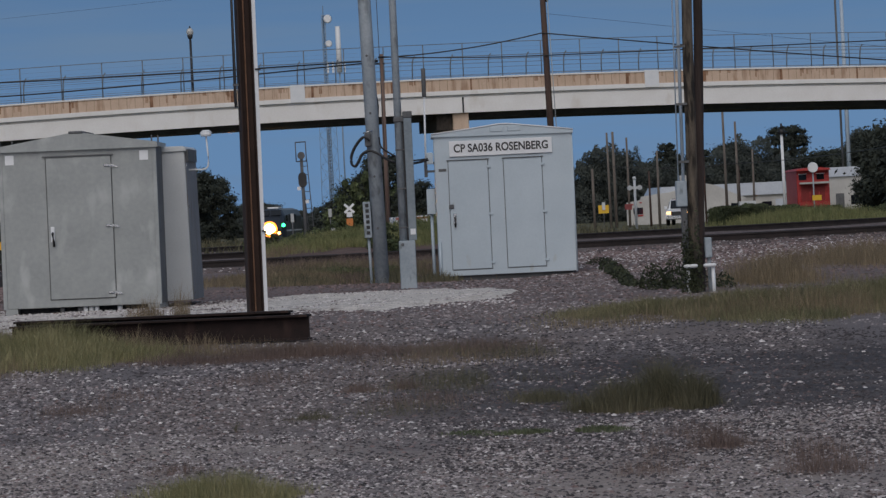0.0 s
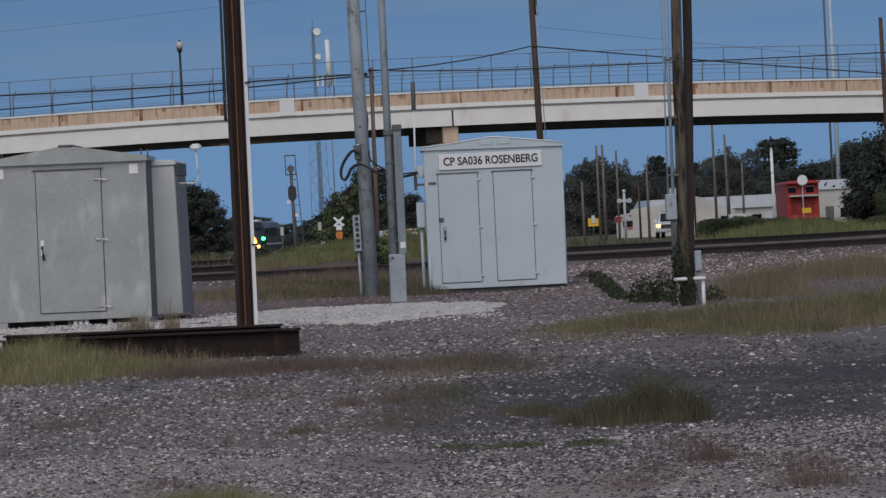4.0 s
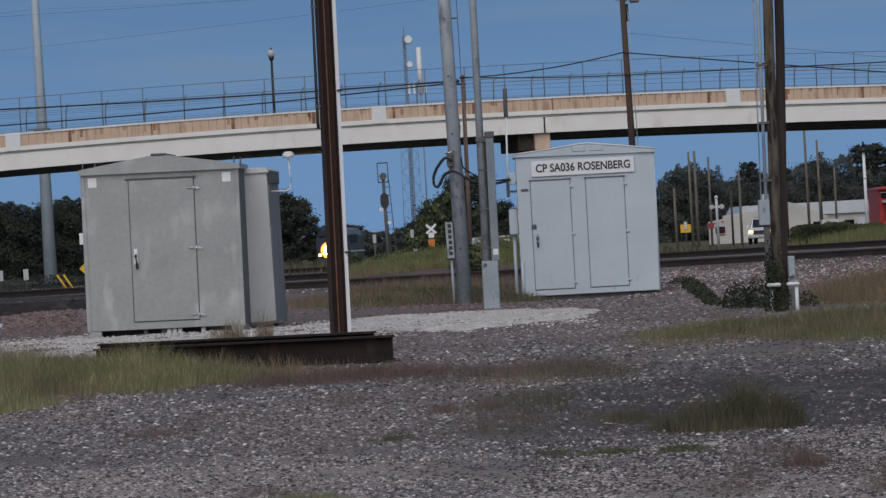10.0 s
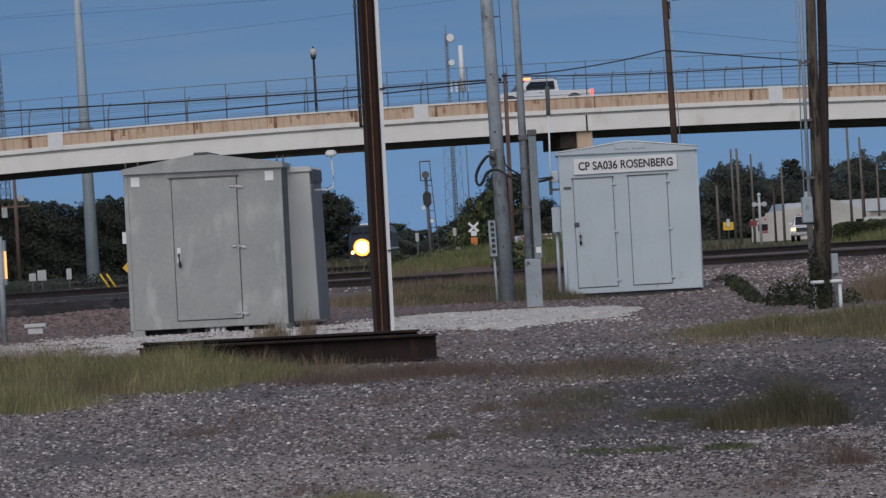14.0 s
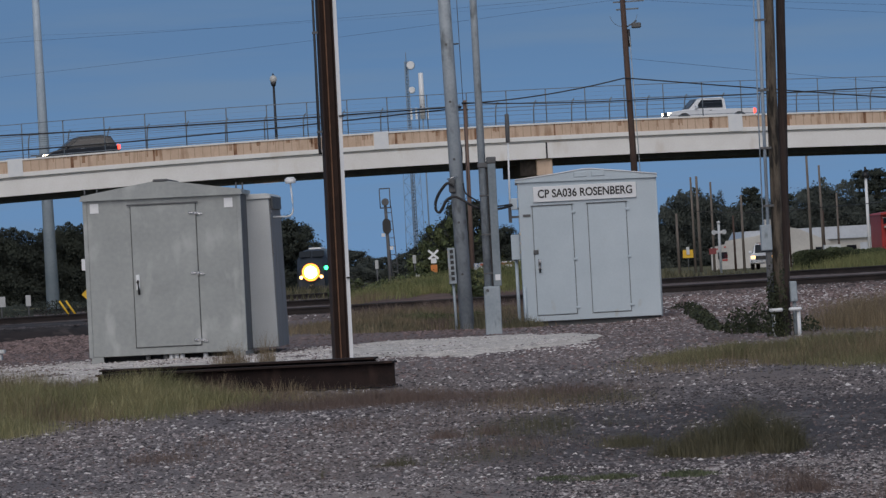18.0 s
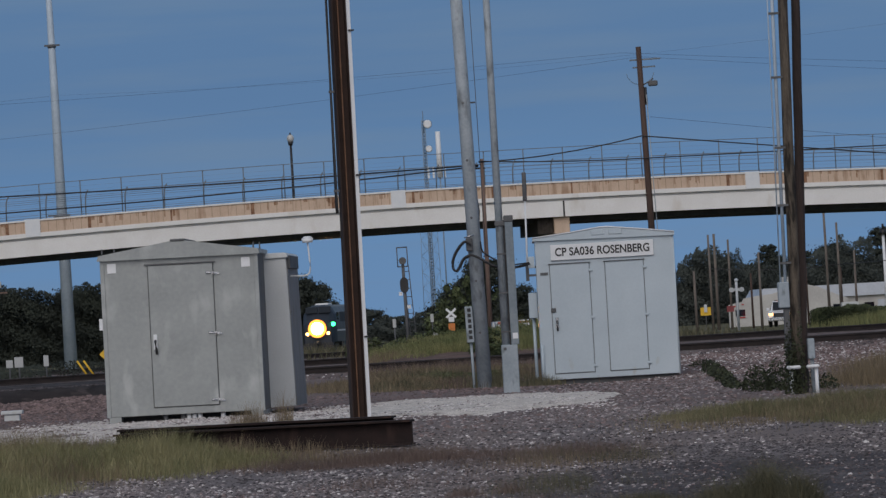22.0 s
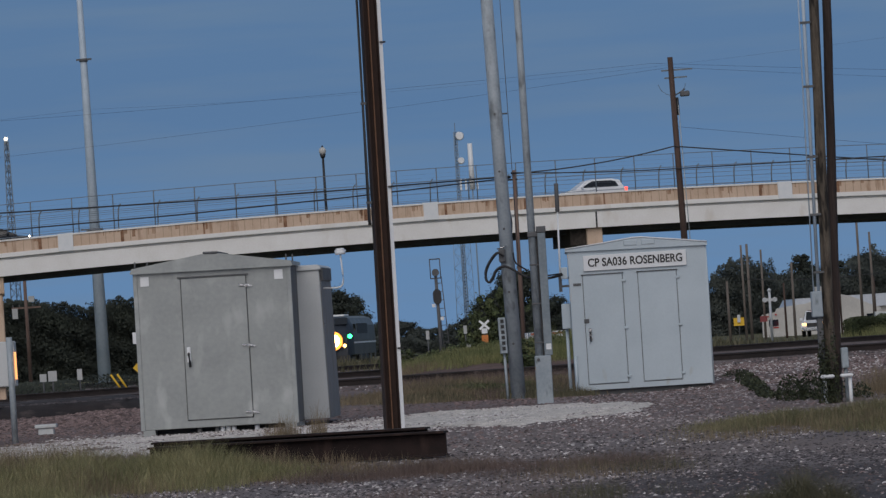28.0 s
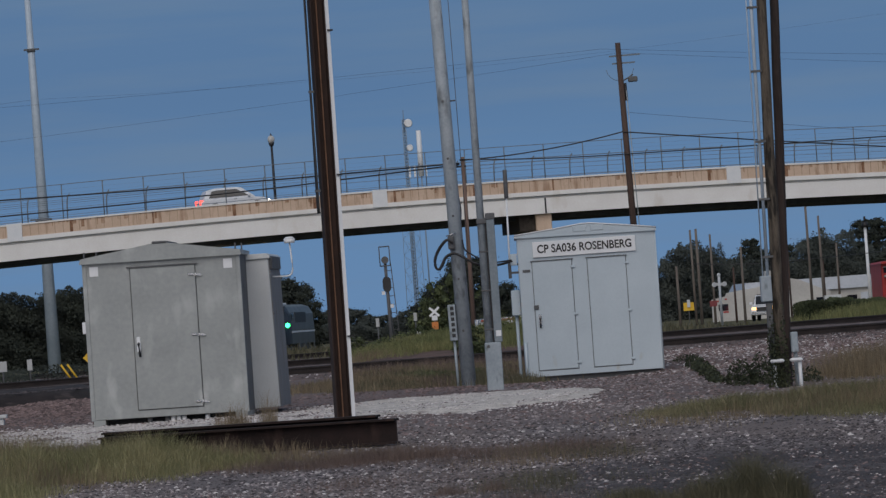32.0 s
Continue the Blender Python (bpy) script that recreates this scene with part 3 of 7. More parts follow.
def relay_case():
    th = thing("relay_case", (-1.99, 73.6, 0.06, 0, -0.7, -2.6), "narrow light grey relay case beside the galvanized housing", "relay case")
    part("body", soften(bx(B(), -0.30, 0.170, 0, 2.25, -0.03, 2.13), 0.01), PAINT_G, th)
    # darker sheet colours the case's side as it stands in shade
    part("side_panel", bx(B(), 0.171, 0.180, 0.02, 2.24, -0.03, 2.10), GALV_SIDE, th, "side sheet toned down for the shaded side of the case")
    part("roof", soften(prism(B(), [(-0.33, 2.13), (0.20, 2.13), (0.20, 2.17), (0.16, 2.205), (-0.33, 2.215)], -0.04, 2.28), 0.006), PAINT_G, th)
    part("side_bracket", bx(B(), 0.181, 0.22, 0.1, 1.9, 1.98, 2.16), GALV_DARK, th)
    for z in (1.3, 1.9):
        part("hinge", bx(B(), 0.181, 0.19, 0.10, 0.16, z, z + 0.05), CHROME, th)
    mast = tube(B(), [(0.2, 0.3, 1.86), (0.40, 0.3, 1.85), (0.45, 0.3, 1.86), (0.485, 0.3, 1.89), (0.50, 0.3, 1.95), (0.50, 0.3, 2.05), (0.485, 0.3, 2.33)], 0.012, 8)
    part("antenna_mast", mast, WHITE, th)
    part("antenna", cyl(cyl(B(), (0.485, 0.3, 2.33), (0.485, 0.3, 2.39), 0.075, 0.085, 14), (0.485, 0.3, 2.39), (0.485, 0.3, 2.42), 0.085, 0.05, 14), WHITE, th, "round white dome antenna")
    return th


PAINT_G = surf("light grey enamel", (0.51, 0.53, 0.535), (0.58, 0.60, 0.605), 0.5, 0, 2, 40, 0.03, 0.7, (1.6, 0.62, 0.78, (0.42, 0.42, 0.40), (2, 2, 0.6)))
galvanized_housing()
relay_case()


def lettering(body, size, width, material, parent, at, label=""):
    """Words cut from sheet, scaled to the width given."""
    cu = bpy.data.curves.new("lettering", "FONT")
    cu.body, cu.size, cu.extrude, cu.align_x, cu.align_y, cu.offset = body, size, 0.002, "CENTER", "CENTER", 0.0050
    tmp = bpy.data.objects.new("lettering", cu)
    me = bpy.data.meshes.new_from_object(tmp)
    bpy.data.objects.remove(tmp)
    xs_ = [v.co.x for v in me.vertices]
    k = width / (max(xs_) - min(xs_))
    me.transform(Matrix.Diagonal((k, 1, 1, 1)))
    me.materials.clear()
    me.materials.append(material)
    ob = new("lettering", me)
    ob.parent, ob.matrix_basis = parent, at
    if label:
        ob["label"] = label
    return ob


def white_shed():
    """White control-point shed with two doors, a name board and a shallow rounded roof."""
    w, d, h = 2.50, 2.6, 2.635
    th = thing("signal_shed", (3.465, 92, -0.13, 0, 0.15, -1.2), "white metal signal shed with two closed doors and name board", "signal shed")
    hw = w / 2
    part("body", soften(bx(B(), -hw, hw, 0, d, 0.076, h), 0.008), PAINT_W, th)
    part("base_skid", bx(B(), -hw + 0.06, hw - 0.06, 0.10, d - 0.05, -0.16, 0.076), GALV_DARK, th)
    top = [(-hw - 0.04, h - 0.02), (-hw - 0.04, h + 0.03), (-hw * 0.5, h + 0.095), (-0.06, h + 0.165), (0.10, h + 0.165), (hw * 0.6, h + 0.085), (hw + 0.04, h + 0.01), (hw + 0.04, h - 0.05)]
    part("roof", prism(B(), top, -0.05, d + 0.05), PAINT_W, th)
    part("roof_rim", tube(B(), [(x, -0.055, z + 0.005) for x, z in top[1:-1]], 0.013, 6), WHITE, th)
    for x in (-0.22, 0.10):
        part("vent", soften(bx(B(), x, x + 0.24, -0.065, -0.045, h + 0.03, h + 0.13), 0.008), PAINT_W, th)
    part("corner_post", cyl(B(), (hw + 0.005, 0.02, 0.06), (hw + 0.005, 0.02, h), 0.020, n=8), PAINT_W, th)
    for x0, x1 in ((-1.000, -0.288), (0.005, 0.695)):
        part("door", soften(bx(B(), x0, x1, -0.02, 0, 0.192, 2.170), 0.006), PAINT_W, th)
        fr = B()
        for a in ((x0 - 0.012, x0 - 0.003, 0.192, 2.170), (x1 + 0.003, x1 + 0.012, 0.192, 2.170), (x0 - 0.014, x1 + 0.014, 0.178, 0.189)):
            bx(fr, a[0], a[1], -0.006, 0, a[2], a[3])
        part("door_gap", fr, GALV_DARK, th)
        part("drip_edge", bx(B(), x0 - 0.03, x1 + 0.03, -0.04, 0, 2.173, 2.188), GALV_DARK, th)
        for z in (2.04, 1.18, 0.30):
            part("hinge", soften(bx(B(), x1 - 0.02, x1 + 0.06, -0.035, -0.004, z - 0.022, z + 0.022), 0.006), PAINT_W, th)
    plate = part("handle_plate", soften(bx(B(), -0.03, 0.03, -0.035, -0.018, -0.1, 0.1), 0.006), CHROME, th, "", pose(-0.92, 0, 1.11))
    part("handle", tube(B(), [(0, -0.035, 0.04), (0, -0.08, 0.02), (0.0, -0.085, -0.1), (0, -0.06, -0.14)], 0.018), BLACK, plate, "dark lever handle")
    part("lock_hasp", soften(bx(B(), -1.02, -0.93, -0.045, -0.004, 1.30, 1.38), 0.01), GALV_DARK, th)
    part("number_plate", bx(B(), -1.18, -1.04, -0.01, 0, 1.985, 2.035), GALV_DARK, th)
    board = part("name_board", soften(bx(B(), -0.975, 0.90, -0.03, 0, -0.142, 0.142), 0.006), WHITE, th, "white name board", pose(0, -0.012, 2.385))
    lettering("CP SA036 ROSENBERG", 0.205, 1.715, BLACK, board, pose(-0.03, -0.034, 0, 90, 0, 0), "black capital letters")
    part("junction_box", soften(bx(B(), -hw - 0.17, -hw - 0.01, 0.2, 0.5, 1.22, 1.68), 0.01), PAINT_W, th)
    part("conduit", cyl(B(), (-hw - 0.09, 0.35, -0.05), (-hw - 0.09, 0.35, 1.22), 0.03, n=8), PAINT_W, th)
    part("conduit", cyl(B(), (-hw + 0.03, -0.03, -0.1), (-hw + 0.03, -0.03, 0.72), 0.028, n=8), PAINT_W, th)
    part("cable_entry", soften(bx(B(), -hw - 0.14, -hw - 0.02, -0.04, 0.1, 2.13, 2.34), 0.01), PAINT_W, th)
    br = bx(B(), -hw - 0.16, -hw, 0.05, 0.11, 2.13, 2.17)
    bx(br, -hw - 0.16, -hw, 0.05, 0.11, 1.98, 2.02)
    bx(br, -hw - 0.19, -hw - 0.13, 0.04, 0.12, 1.9, 2.2)
    part("antenna_bracket", br, GALV_DARK, th)
    part("antenna_mast", cyl(B(), (-hw - 0.16, 0.08, 1.9), (-hw - 0.13, 0.08, 3.4), 0.017, n=8), WHITE, th)
    part("antenna", soften(cyl(B(), (-hw - 0.13, 0.08, 3.36), (-hw - 0.125, 0.08, 3.88), 0.042, n=12), 0.01), GALV_DARK, th, "dark tubular antenna")
    return th


white_shed()


# ---- posts and poles near the sheds ----
def h_post():
    th = thing("steel_post", (-0.822, 66.4, 0.0, 0, 0.43, 12), "tall rusty brown H-section steel post with a white edge strip", "steel post")
    bm = bx(B(), -0.105, -0.088, -0.10, 0.10, -0.3, 7.2)
    part("flange", bm, RUST, th)
    part("flange", bx(B(), 0.072, 0.088, -0.10, 0.10, -0.3, 7.2), RUST, th)
    part("web", bx(B(), -0.088, 0.072, 0.01, 0.03, -0.3, 7.2), RUST, th)
    part("stiffener", bx(B(), -0.018, -0.002, -0.03, 0.01, -0.3, 7.2), RUST_LIGHT, th, "orange rust streak along the web")
    part("edge_strip", bx(B(), 0.09, 0.14, -0.09, -0.02, -0.3, 7.2), WHITE, th, "white painted edge strip")
    for z in (0.98, 3.1, 5.0):
        part("band", bx(B(), 0.10, 0.175, -0.115, -0.01, z, z + 0.02), BLACK, th)
    part("conduit", tube(B(), [(-0.16, -0.05, 2.62), (-0.165, -0.05, 2.7), (-0.165, -0.05, 7.2)], 0.022, 8), BLACK, th, "black conduit clipped to the flange")
    for z in (2.9, 4.2, 5.6):
        part("clip", bx(B(), -0.19, -0.12, -0.07, -0.03, z, z + 0.03), GALV_DARK, th)
    return th


h_post()


def i_beam(bm, length, w, h, t, m):
    bx(bm, 0, length, -w / 2, w / 2, 0, t, m)
    bx(bm, 0, length, -w / 2, w / 2, h - t, h, m)
    bx(bm, 0, length, -t / 2, t / 2, t, h - t, m)
    return bm


for k, (x, y, ln, dy, nm) in enumerate(((-0.12, 58.0, 3.55, 0, "front"), (-0.33, 58.3, 3.3, 0, "back"))):
    z = -0.235 + (0.0 if k == 0 else 0.05)
    th = thing("steel_beam", pose(x, y, z - 0.03, 0, -0.25, 180 - 14), "rusty steel beam lying on the gravel", "steel beam", "steel beams on the ground")
    bm = i_beam(B(), ln, 0.24, 0.29, 0.024, Matrix.Identity(4))
    part("beam", bm, RUST_BEAM, th)


def flowing(pts, n=7):
    """A smooth run through the points given."""
    pts = [Vector(p) for p in pts]
    out = []
    for i in range(len(pts) - 1):
        a, b, c, d = pts[max(i - 1, 0)], pts[i], pts[i + 1], pts[min(i + 2, len(pts) - 1)]
        for k in range(n):
            t = k / n
            out.append(0.5 * (2 * b + (c - a) * t + (2 * a - 5 * b + 4 * c - d) * t * t + (3 * b - 3 * c + d - a) * t ** 3))
    return out + [pts[-1]]


def steel_pole_a():
    th = thing("signal_pole", (1.117, 88, 0.0, 0, -0.85, 0), "tall tapered galvanized steel pole with looped black cables", "steel pole")
    part("shaft", cyl(B(), (0, 0, -0.4), (0, 0, 9), 0.128, 0.098, 24), GALV_POLE, th)
    part("base_collar", cyl(B(), (0, 0, -0.3), (0, 0, -0.08), 0.16, 0.15, 20), GALV_POLE, th)
    box_ = part("equipment_box", soften(bx(B(), -0.255, -0.125, -0.1, 0.15, 0.74, 1.37), 0.01), CABINET, th, "grey louvred box")
    for z in np.arange(0.80, 1.30, 0.095):
        part("louvre", bx(B(), -0.215, -0.155, -0.108, -0.1, z, z + 0.06), BLACK, box_)
    part("conduit", cyl(B(), (-0.185, 0, -0.2), (-0.185, 0, 0.74), 0.024, n=8), CABINET, th)
    for z in (0.9, 1.8, 2.9, 3.9, 4.9):
        part("step_hole", cyl(B(), (-0.02, -0.135 + z * 0.0032, z), (-0.02, -0.105, z), 0.022, n=8), GALV_DARK, th)
    part("cable_clamp", soften(bx(B(), -0.15, -0.03, -0.2, -0.1, 2.32, 2.56), 0.02), GALV_DARK, th)
    part("clamp_bolt", cyl(B(), (-0.17, -0.18, 2.56), (0.0, -0.18, 2.60), 0.014, n=6), CHROME, th)
    part("step_bolt", cyl(B(), (0.11, 0, 4.9), (0.2, 0, 4.9), 0.015, n=6), GALV_DARK, th)
    part("guy_wire", cyl(B(), (0.19, 0.1, 2.2), (0.25, 0.1, 9), 0.006, n=5), GALV_DARK, th)
    return th


def signal_cables():
    """Black cables that hang in a loop from the pole and run to the shed's cable entry."""
    loop = [(1.02, 87.75, 2.42), (0.98, 87.75, 2.463), (0.889, 87.75, 2.481), (0.761, 87.75, 2.338), (0.686, 87.75, 2.178), (0.684, 87.75, 2.047), (0.735, 87.75, 1.99), (0.794, 87.75, 2.058), (0.874, 87.75, 2.194), (1.001, 87.75, 2.249), (1.129, 87.75, 2.203), (1.287, 87.75, 2.096), (1.479, 87.9, 2.011), (1.66, 89.8, 2.0), (1.84, 91.6, 2.035), (1.976, 91.85, 2.058), (2.10, 91.9, 2.093)]
    short = [(1.184, 87.75, 2.478), (1.196, 87.75, 2.347), (1.238, 87.75, 2.272), (1.326, 87.8, 2.209), (1.484, 87.9, 2.112), (1.66, 89.8, 2.06), (1.84, 91.6, 2.082), (2.10, 91.9, 2.105)]
    for pts, r in ((loop, 0.021), (short, 0.014)):
        tagged(part("signal_cable", tube(B(), flowing(pts), r, 8), BLACK), "black signal cable looped between steel pole and shed", "cable", "signal cables")
    inner = [Vector(p) + Vector((0.018, 0.02, -0.012)) for p in loop[1:]]
    tagged(part("signal_cable", tube(B(), flowing(inner), 0.012, 6), BLACK), "black signal cable looped between steel pole and shed", "cable", "signal cables")


def steel_pole_b():
    th = thing("signal_pole", (1.37, 78, 0.0, 0, 0.15, 0), "slender galvanized pole rising from a square steel pedestal", "steel pole")
    part("pedestal", soften(bx(B(), -0.095, 0.155, -0.13, 0.13, -0.2, 0.71), 0.012), CABINET, th)
    part("channel", soften(bx(B(), 0.062, 0.185, -0.10, 0.06, 0.71, 2.60), 0.008), CHANNEL, th, "blue-grey steel channel")
    # solid black strip paints the shadow between shaft and channel
    part("channel_shade_strip", bx(B(), 0.03, 0.07, -0.02, 0.05, 0.71, 2.58), BLACK, th, "black strip for the shadow between shaft and channel")
    part("channel_cap", soften(bx(B(), 0.05, 0.195, -0.11, 0.07, 2.60, 2.70), 0.01), GALV_DARK, th)
    part("bracket", soften(bx(B(), -0.09, 0.08, -0.08, 0.05, 2.54, 2.62), 0.01), GALV_DARK, th)
    part("shaft", cyl(B(), (-0.02, 0, 0.70), (-0.02, 0, 9), 0.062, 0.047, 18), GALV_POLE, th)
    part("sticker", bx(B(), 0.09, 0.17, -0.104, -0.1, 0.80, 0.89), WHITE, th, "small white sticker")
    part("bolt", cyl(B(), (-0.04, -0.15, 0.65), (-0.04, -0.13, 0.65), 0.025, n=8), GALV_DARK, th)
    for z in (0.9, 1.5, 2.1):
        part("strap", bx(B(), -0.085, 0.065, -0.068, -0.055, z, z + 0.025), GALV_DARK, th)
    return th


steel_pole_a()
steel_pole_b()
signal_cables()


def wood_pole_big():
    k = 67 / 79
    th = thing("utility_pole", Matrix.Translation((5.94 * k, 67, 1.1 - 1.1 * k)) @ Matrix.Diagonal((k, k, k, 1)), "pair of weathered wooden utility poles with conduits and meter boxes", "utility pole")
    for name, x0, lean, r0, ph, material in (("shaft", -0.05, 0.020, 0.088, 2, WOOD), ("rear_shaft", 0.055, 0.040, 0.080, 6, WOOD_DARK)):
        bm = B()
        seg, rings = 24, 44
        last = None
        for i in range(rings + 1):
            z = -0.6 + 9.55 * i / rings
            r = r0 - 0.002 * z
            ring = []
            for s in range(seg):
                a = 2 * math.pi * s / seg
                k = r * (1 + 0.07 * noise.noise((s * 1.7, z * 0.5, ph)) + 0.04 * noise.noise((s * 5, z * 3, 5)))
                ring.append(bm.verts.new((x0 + lean * z + 0.012 * noise.noise((z * 0.7, ph, 0)) + k * math.cos(a), (0.24 if ph == 6 else 0) + k * math.sin(a), z)))
            if last:
                for s in range(seg):
                    bm.faces.new((last[s], last[(s + 1) % seg], ring[(s + 1) % seg], ring[s])).smooth = True
            last = ring
        part(name, bm, material, th, "darker second pole lashed behind" if ph == 6 else "")
    part("conduit", cyl(B(), (-0.165, -0.05, 1.2), (-0.06, -0.05, 9), 0.027, n=10), MAST, th, "grey conduit pipe")
    part("conduit", cyl(B(), (-0.24, -0.05, 1.4), (-0.13, -0.05, 9), 0.010, n=8), MAST, th)
    for z in (1.7, 2.6, 3.5, 4.6, 5.6):
        part("standoff", bx(B(), -0.25 + 0.014 * z, -0.08 + 0.014 * z, -0.09, -0.03, z, z + 0.035), GALV_DARK, th)
    part("meter_box", soften(bx(B(), -0.29, -0.12, -0.18, 0.02, 1.02, 1.42), 0.012), CABINET, th, "grey metal meter box")
    part("cable_riser", soften(bx(B(), -0.22, -0.13, -0.12, 0.02, -0.3, 1.0), 0.01), GALV_DARK, th, "dark weathered cable guard")
    part("disconnect_box", soften(bx(B(), 0.12, 0.23, -0.12, 0.04, 0.20, 0.52), 0.012), CABINET, th)
    part("disconnect_riser", cyl(B(), (0.18, -0.04, -0.4), (0.18, -0.04, 0.22), 0.03, n=8), GALV_POLE, th)
    for x in (-0.17, 0.22):
        cap = part("bollard", cyl(B(), (x, -0.25, -0.5), (x, -0.25, 0.06), 0.03, n=12), WHITE, th, "short white bollard")
        part("bollard_cap", soften(bx(B(), x - (0.07 if x < 0 else 0.15), x + (0.15 if x < 0 else 0.05), -0.34, -0.16, 0.06, 0.115), 0.02), WHITE, cap)
    return th


wood_pole_big()
# ---- overpass ----
BK = 0.23
BDIR = math.degrees(math.atan(BK))


def parapet_top(x):
    """The crest curve of the road, as the height of the parapet's top at x."""
    u = max(-32.0, min(36.0, x + 0.7))
    z = 9.65 + 0.012 * u - 0.00055 * u * u
    return z + (x + 0.7 - u) * (0.012 - 0.0011 * u)


def deck_point(x, back=0.0, dz=0.0):
    """A place on the overpass: x across the view, back metres behind its near edge, dz above the parapet's top."""
    c, s = math.cos(radians(BDIR)), math.sin(radians(BDIR))
    return Vector((x - s * back, 321 + BK * x + c * back, parapet_top(x) + dz))


def sweep(bm, x0, x1, prof, step=2.0):
    """A section of (back, dz) points drawn along the overpass."""
    n = max(1, int(round((x1 - x0) / step)))
    rings = [[bm.verts.new(deck_point(x0 + (x1 - x0) * i / n, b, z)) for b, z in prof] for i in range(n + 1)]
    k = len(prof)
    for a, b in zip(rings, rings[1:]):
        for i in range(k):
            bm.faces.new((a[i], a[(i + 1) % k], b[(i + 1) % k], b[i]))
    bm.faces.new(rings[0])
    bm.faces.new(rings[-1][::-1])
    bmesh.ops.recalc_face_normals(bm, faces=bm.faces)
    return bm


def rect(b0, b1, z0, z1):
    return [(b0, z0), (b1, z0), (b1, z1), (b0, z1)]


SPAN = 22.84
BACK = 12.3
bridge = thing("overpass", (0, 0, 0), "concrete road overpass with a tan panelled parapet and white girders", "overpass", "", "structure")
X0, X1 = -250.0, 300.0
# deck takes the darkened concrete, as seen from below in shade
part("deck", sweep(B(), X0, X1, [(0.3, -1.0), (BACK - 0.3, -0.75), (BACK - 0.3, -0.33), (0.3, -0.79)], 4), CONC_SHADED, bridge, "concrete road deck coloured dark for its shaded underside")
part("parapet_base", sweep(B(), X0, X1, rect(0.0, 0.32, -1.10, -0.83)), CONC_WHITE, bridge, "white parapet foot")
part("parapet_wall", sweep(B(), X0, X1, rect(0.05, 0.30, -0.84, -0.10)), CONC_TAN, bridge, "tan parapet panels streaked with rust")
part("parapet_cap", sweep(B(), X0, X1, rect(-0.02, 0.34, -0.10, 0.0)), CONC_WHITE, bridge, "white parapet cap stained with rust")
part("far_parapet", sweep(B(), X0, X1, rect(BACK - 0.3, BACK, -1.0, 0.0), 4), CONC_WHITE, bridge)
part("girder", sweep(B(), X0, X1, [(0.36, -1.02), (0.36, -1.22), (0.16, -1.26), (0.16, -2.26), (0.75, -2.26), (0.75, -1.02)]), CONC_WHITE, bridge, "white painted edge girder")
# inner girders carry the underside shade in their colour
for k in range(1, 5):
    part("girder", sweep(B(), X0, X1, rect(0.4 + k * 2.75, 0.95 + k * 2.75, -2.55, -0.92), 4), CONC_SHADED, bridge)
for k in range(-4, 6):
    x = -0.69 + k * SPAN
    part("parapet_pilaster", sweep(B(), x - 0.5, x + 0.42, rect(-0.045, 0.07, -1.07, 0.03), 1.0), WHITE, bridge, "plain white parapet pilaster")
STREAK = surf("rust streak", (0.30, 0.165, 0.095), (0.50, 0.345, 0.245), 0.9, 0, 2, 12, 0.1)
RUST_JOINT = surf("rusty parapet joint", (0.16, 0.075, 0.04), (0.34, 0.19, 0.115), 0.9, 0, 3, 14, 0.1)
RIB = surf("tan parapet rib", (0.40, 0.275, 0.195), (0.50, 0.365, 0.27), 0.9, 0, 1.2, 12, 0.1)
# upright ribs and rusty joints of the near parapet
rng = random.Random(5)
for k in range(-70, 82):
    x = -0.69 + 0.42 + 0.5 + k * 0.5072
    if -34 < x < 40:
        stained = k % 10 == 0
        w = 0.05 + 0.06 * rng.random() if stained else 0.018
        bm = sweep(B(), x - w, x + w, rect(0.025 if stained else 0.036, 0.06, -0.9 - 0.16 * rng.random() if stained else -0.83, -0.1), 1.0)
        part("parapet_joint" if stained else "parapet_rib", bm, RUST_JOINT if stained else RIB, bridge)
rng = random.Random(11)
for k in range(260):
    x = -34 + 74 * rng.random()
    ln, w = 0.04 + 0.5 * rng.random() ** 3, 0.03 + 0.22 * rng.random() ** 2
    part("rust_streak", sweep(B(), x, x + w, rect(0.044, 0.06, -0.11 - ln, -0.1), 1.0), STREAK, bridge)
# expansion joints over the piers
for px in (9.75, -27.9):
    part("girder_joint", sweep(B(), px + 0.02, px + 0.12, rect(0.13, 0.2, -2.26, -1.25), 1.0), BLACK, bridge)


def pier(x):
    th = thing("bridge_pier", (0, 0, 0), "tan concrete bridge pier with a hammerhead cap", "bridge pier", "bridge piers", "structure")
    z = parapet_top(x)
    m = Matrix.Translation((x, 321 + BK * x, 0)) @ pose(0, 0, 0, 0, 0, 5)
    part("pier_cap", soften(bx(B(), -0.60, 0.42, 0.5, BACK - 0.6, z - 3.35, z - 2.27, m), 0.05), CONC_TAN, th)
    # dark block added in place of shade on the cap's left side
    part("cap_shade_block", bx(B(), -1.62, -0.61, 0.9, BACK - 0.9, z - 3.30, z - 2.27, m), TIE, th, "dark block added for the shaded side of the pier cap")
    for b in (1.2, BACK / 2, BACK - 1.4):
        part("column", soften(bx(B(), -0.55, 0.30, b - 0.55, b + 0.55, -1.6, z - 3.35, m), 0.06), CONC_TAN, th)


for x in (-102.9, -65.4, -27.9, 9.75, 47.4, 85.0):
    pier(x)


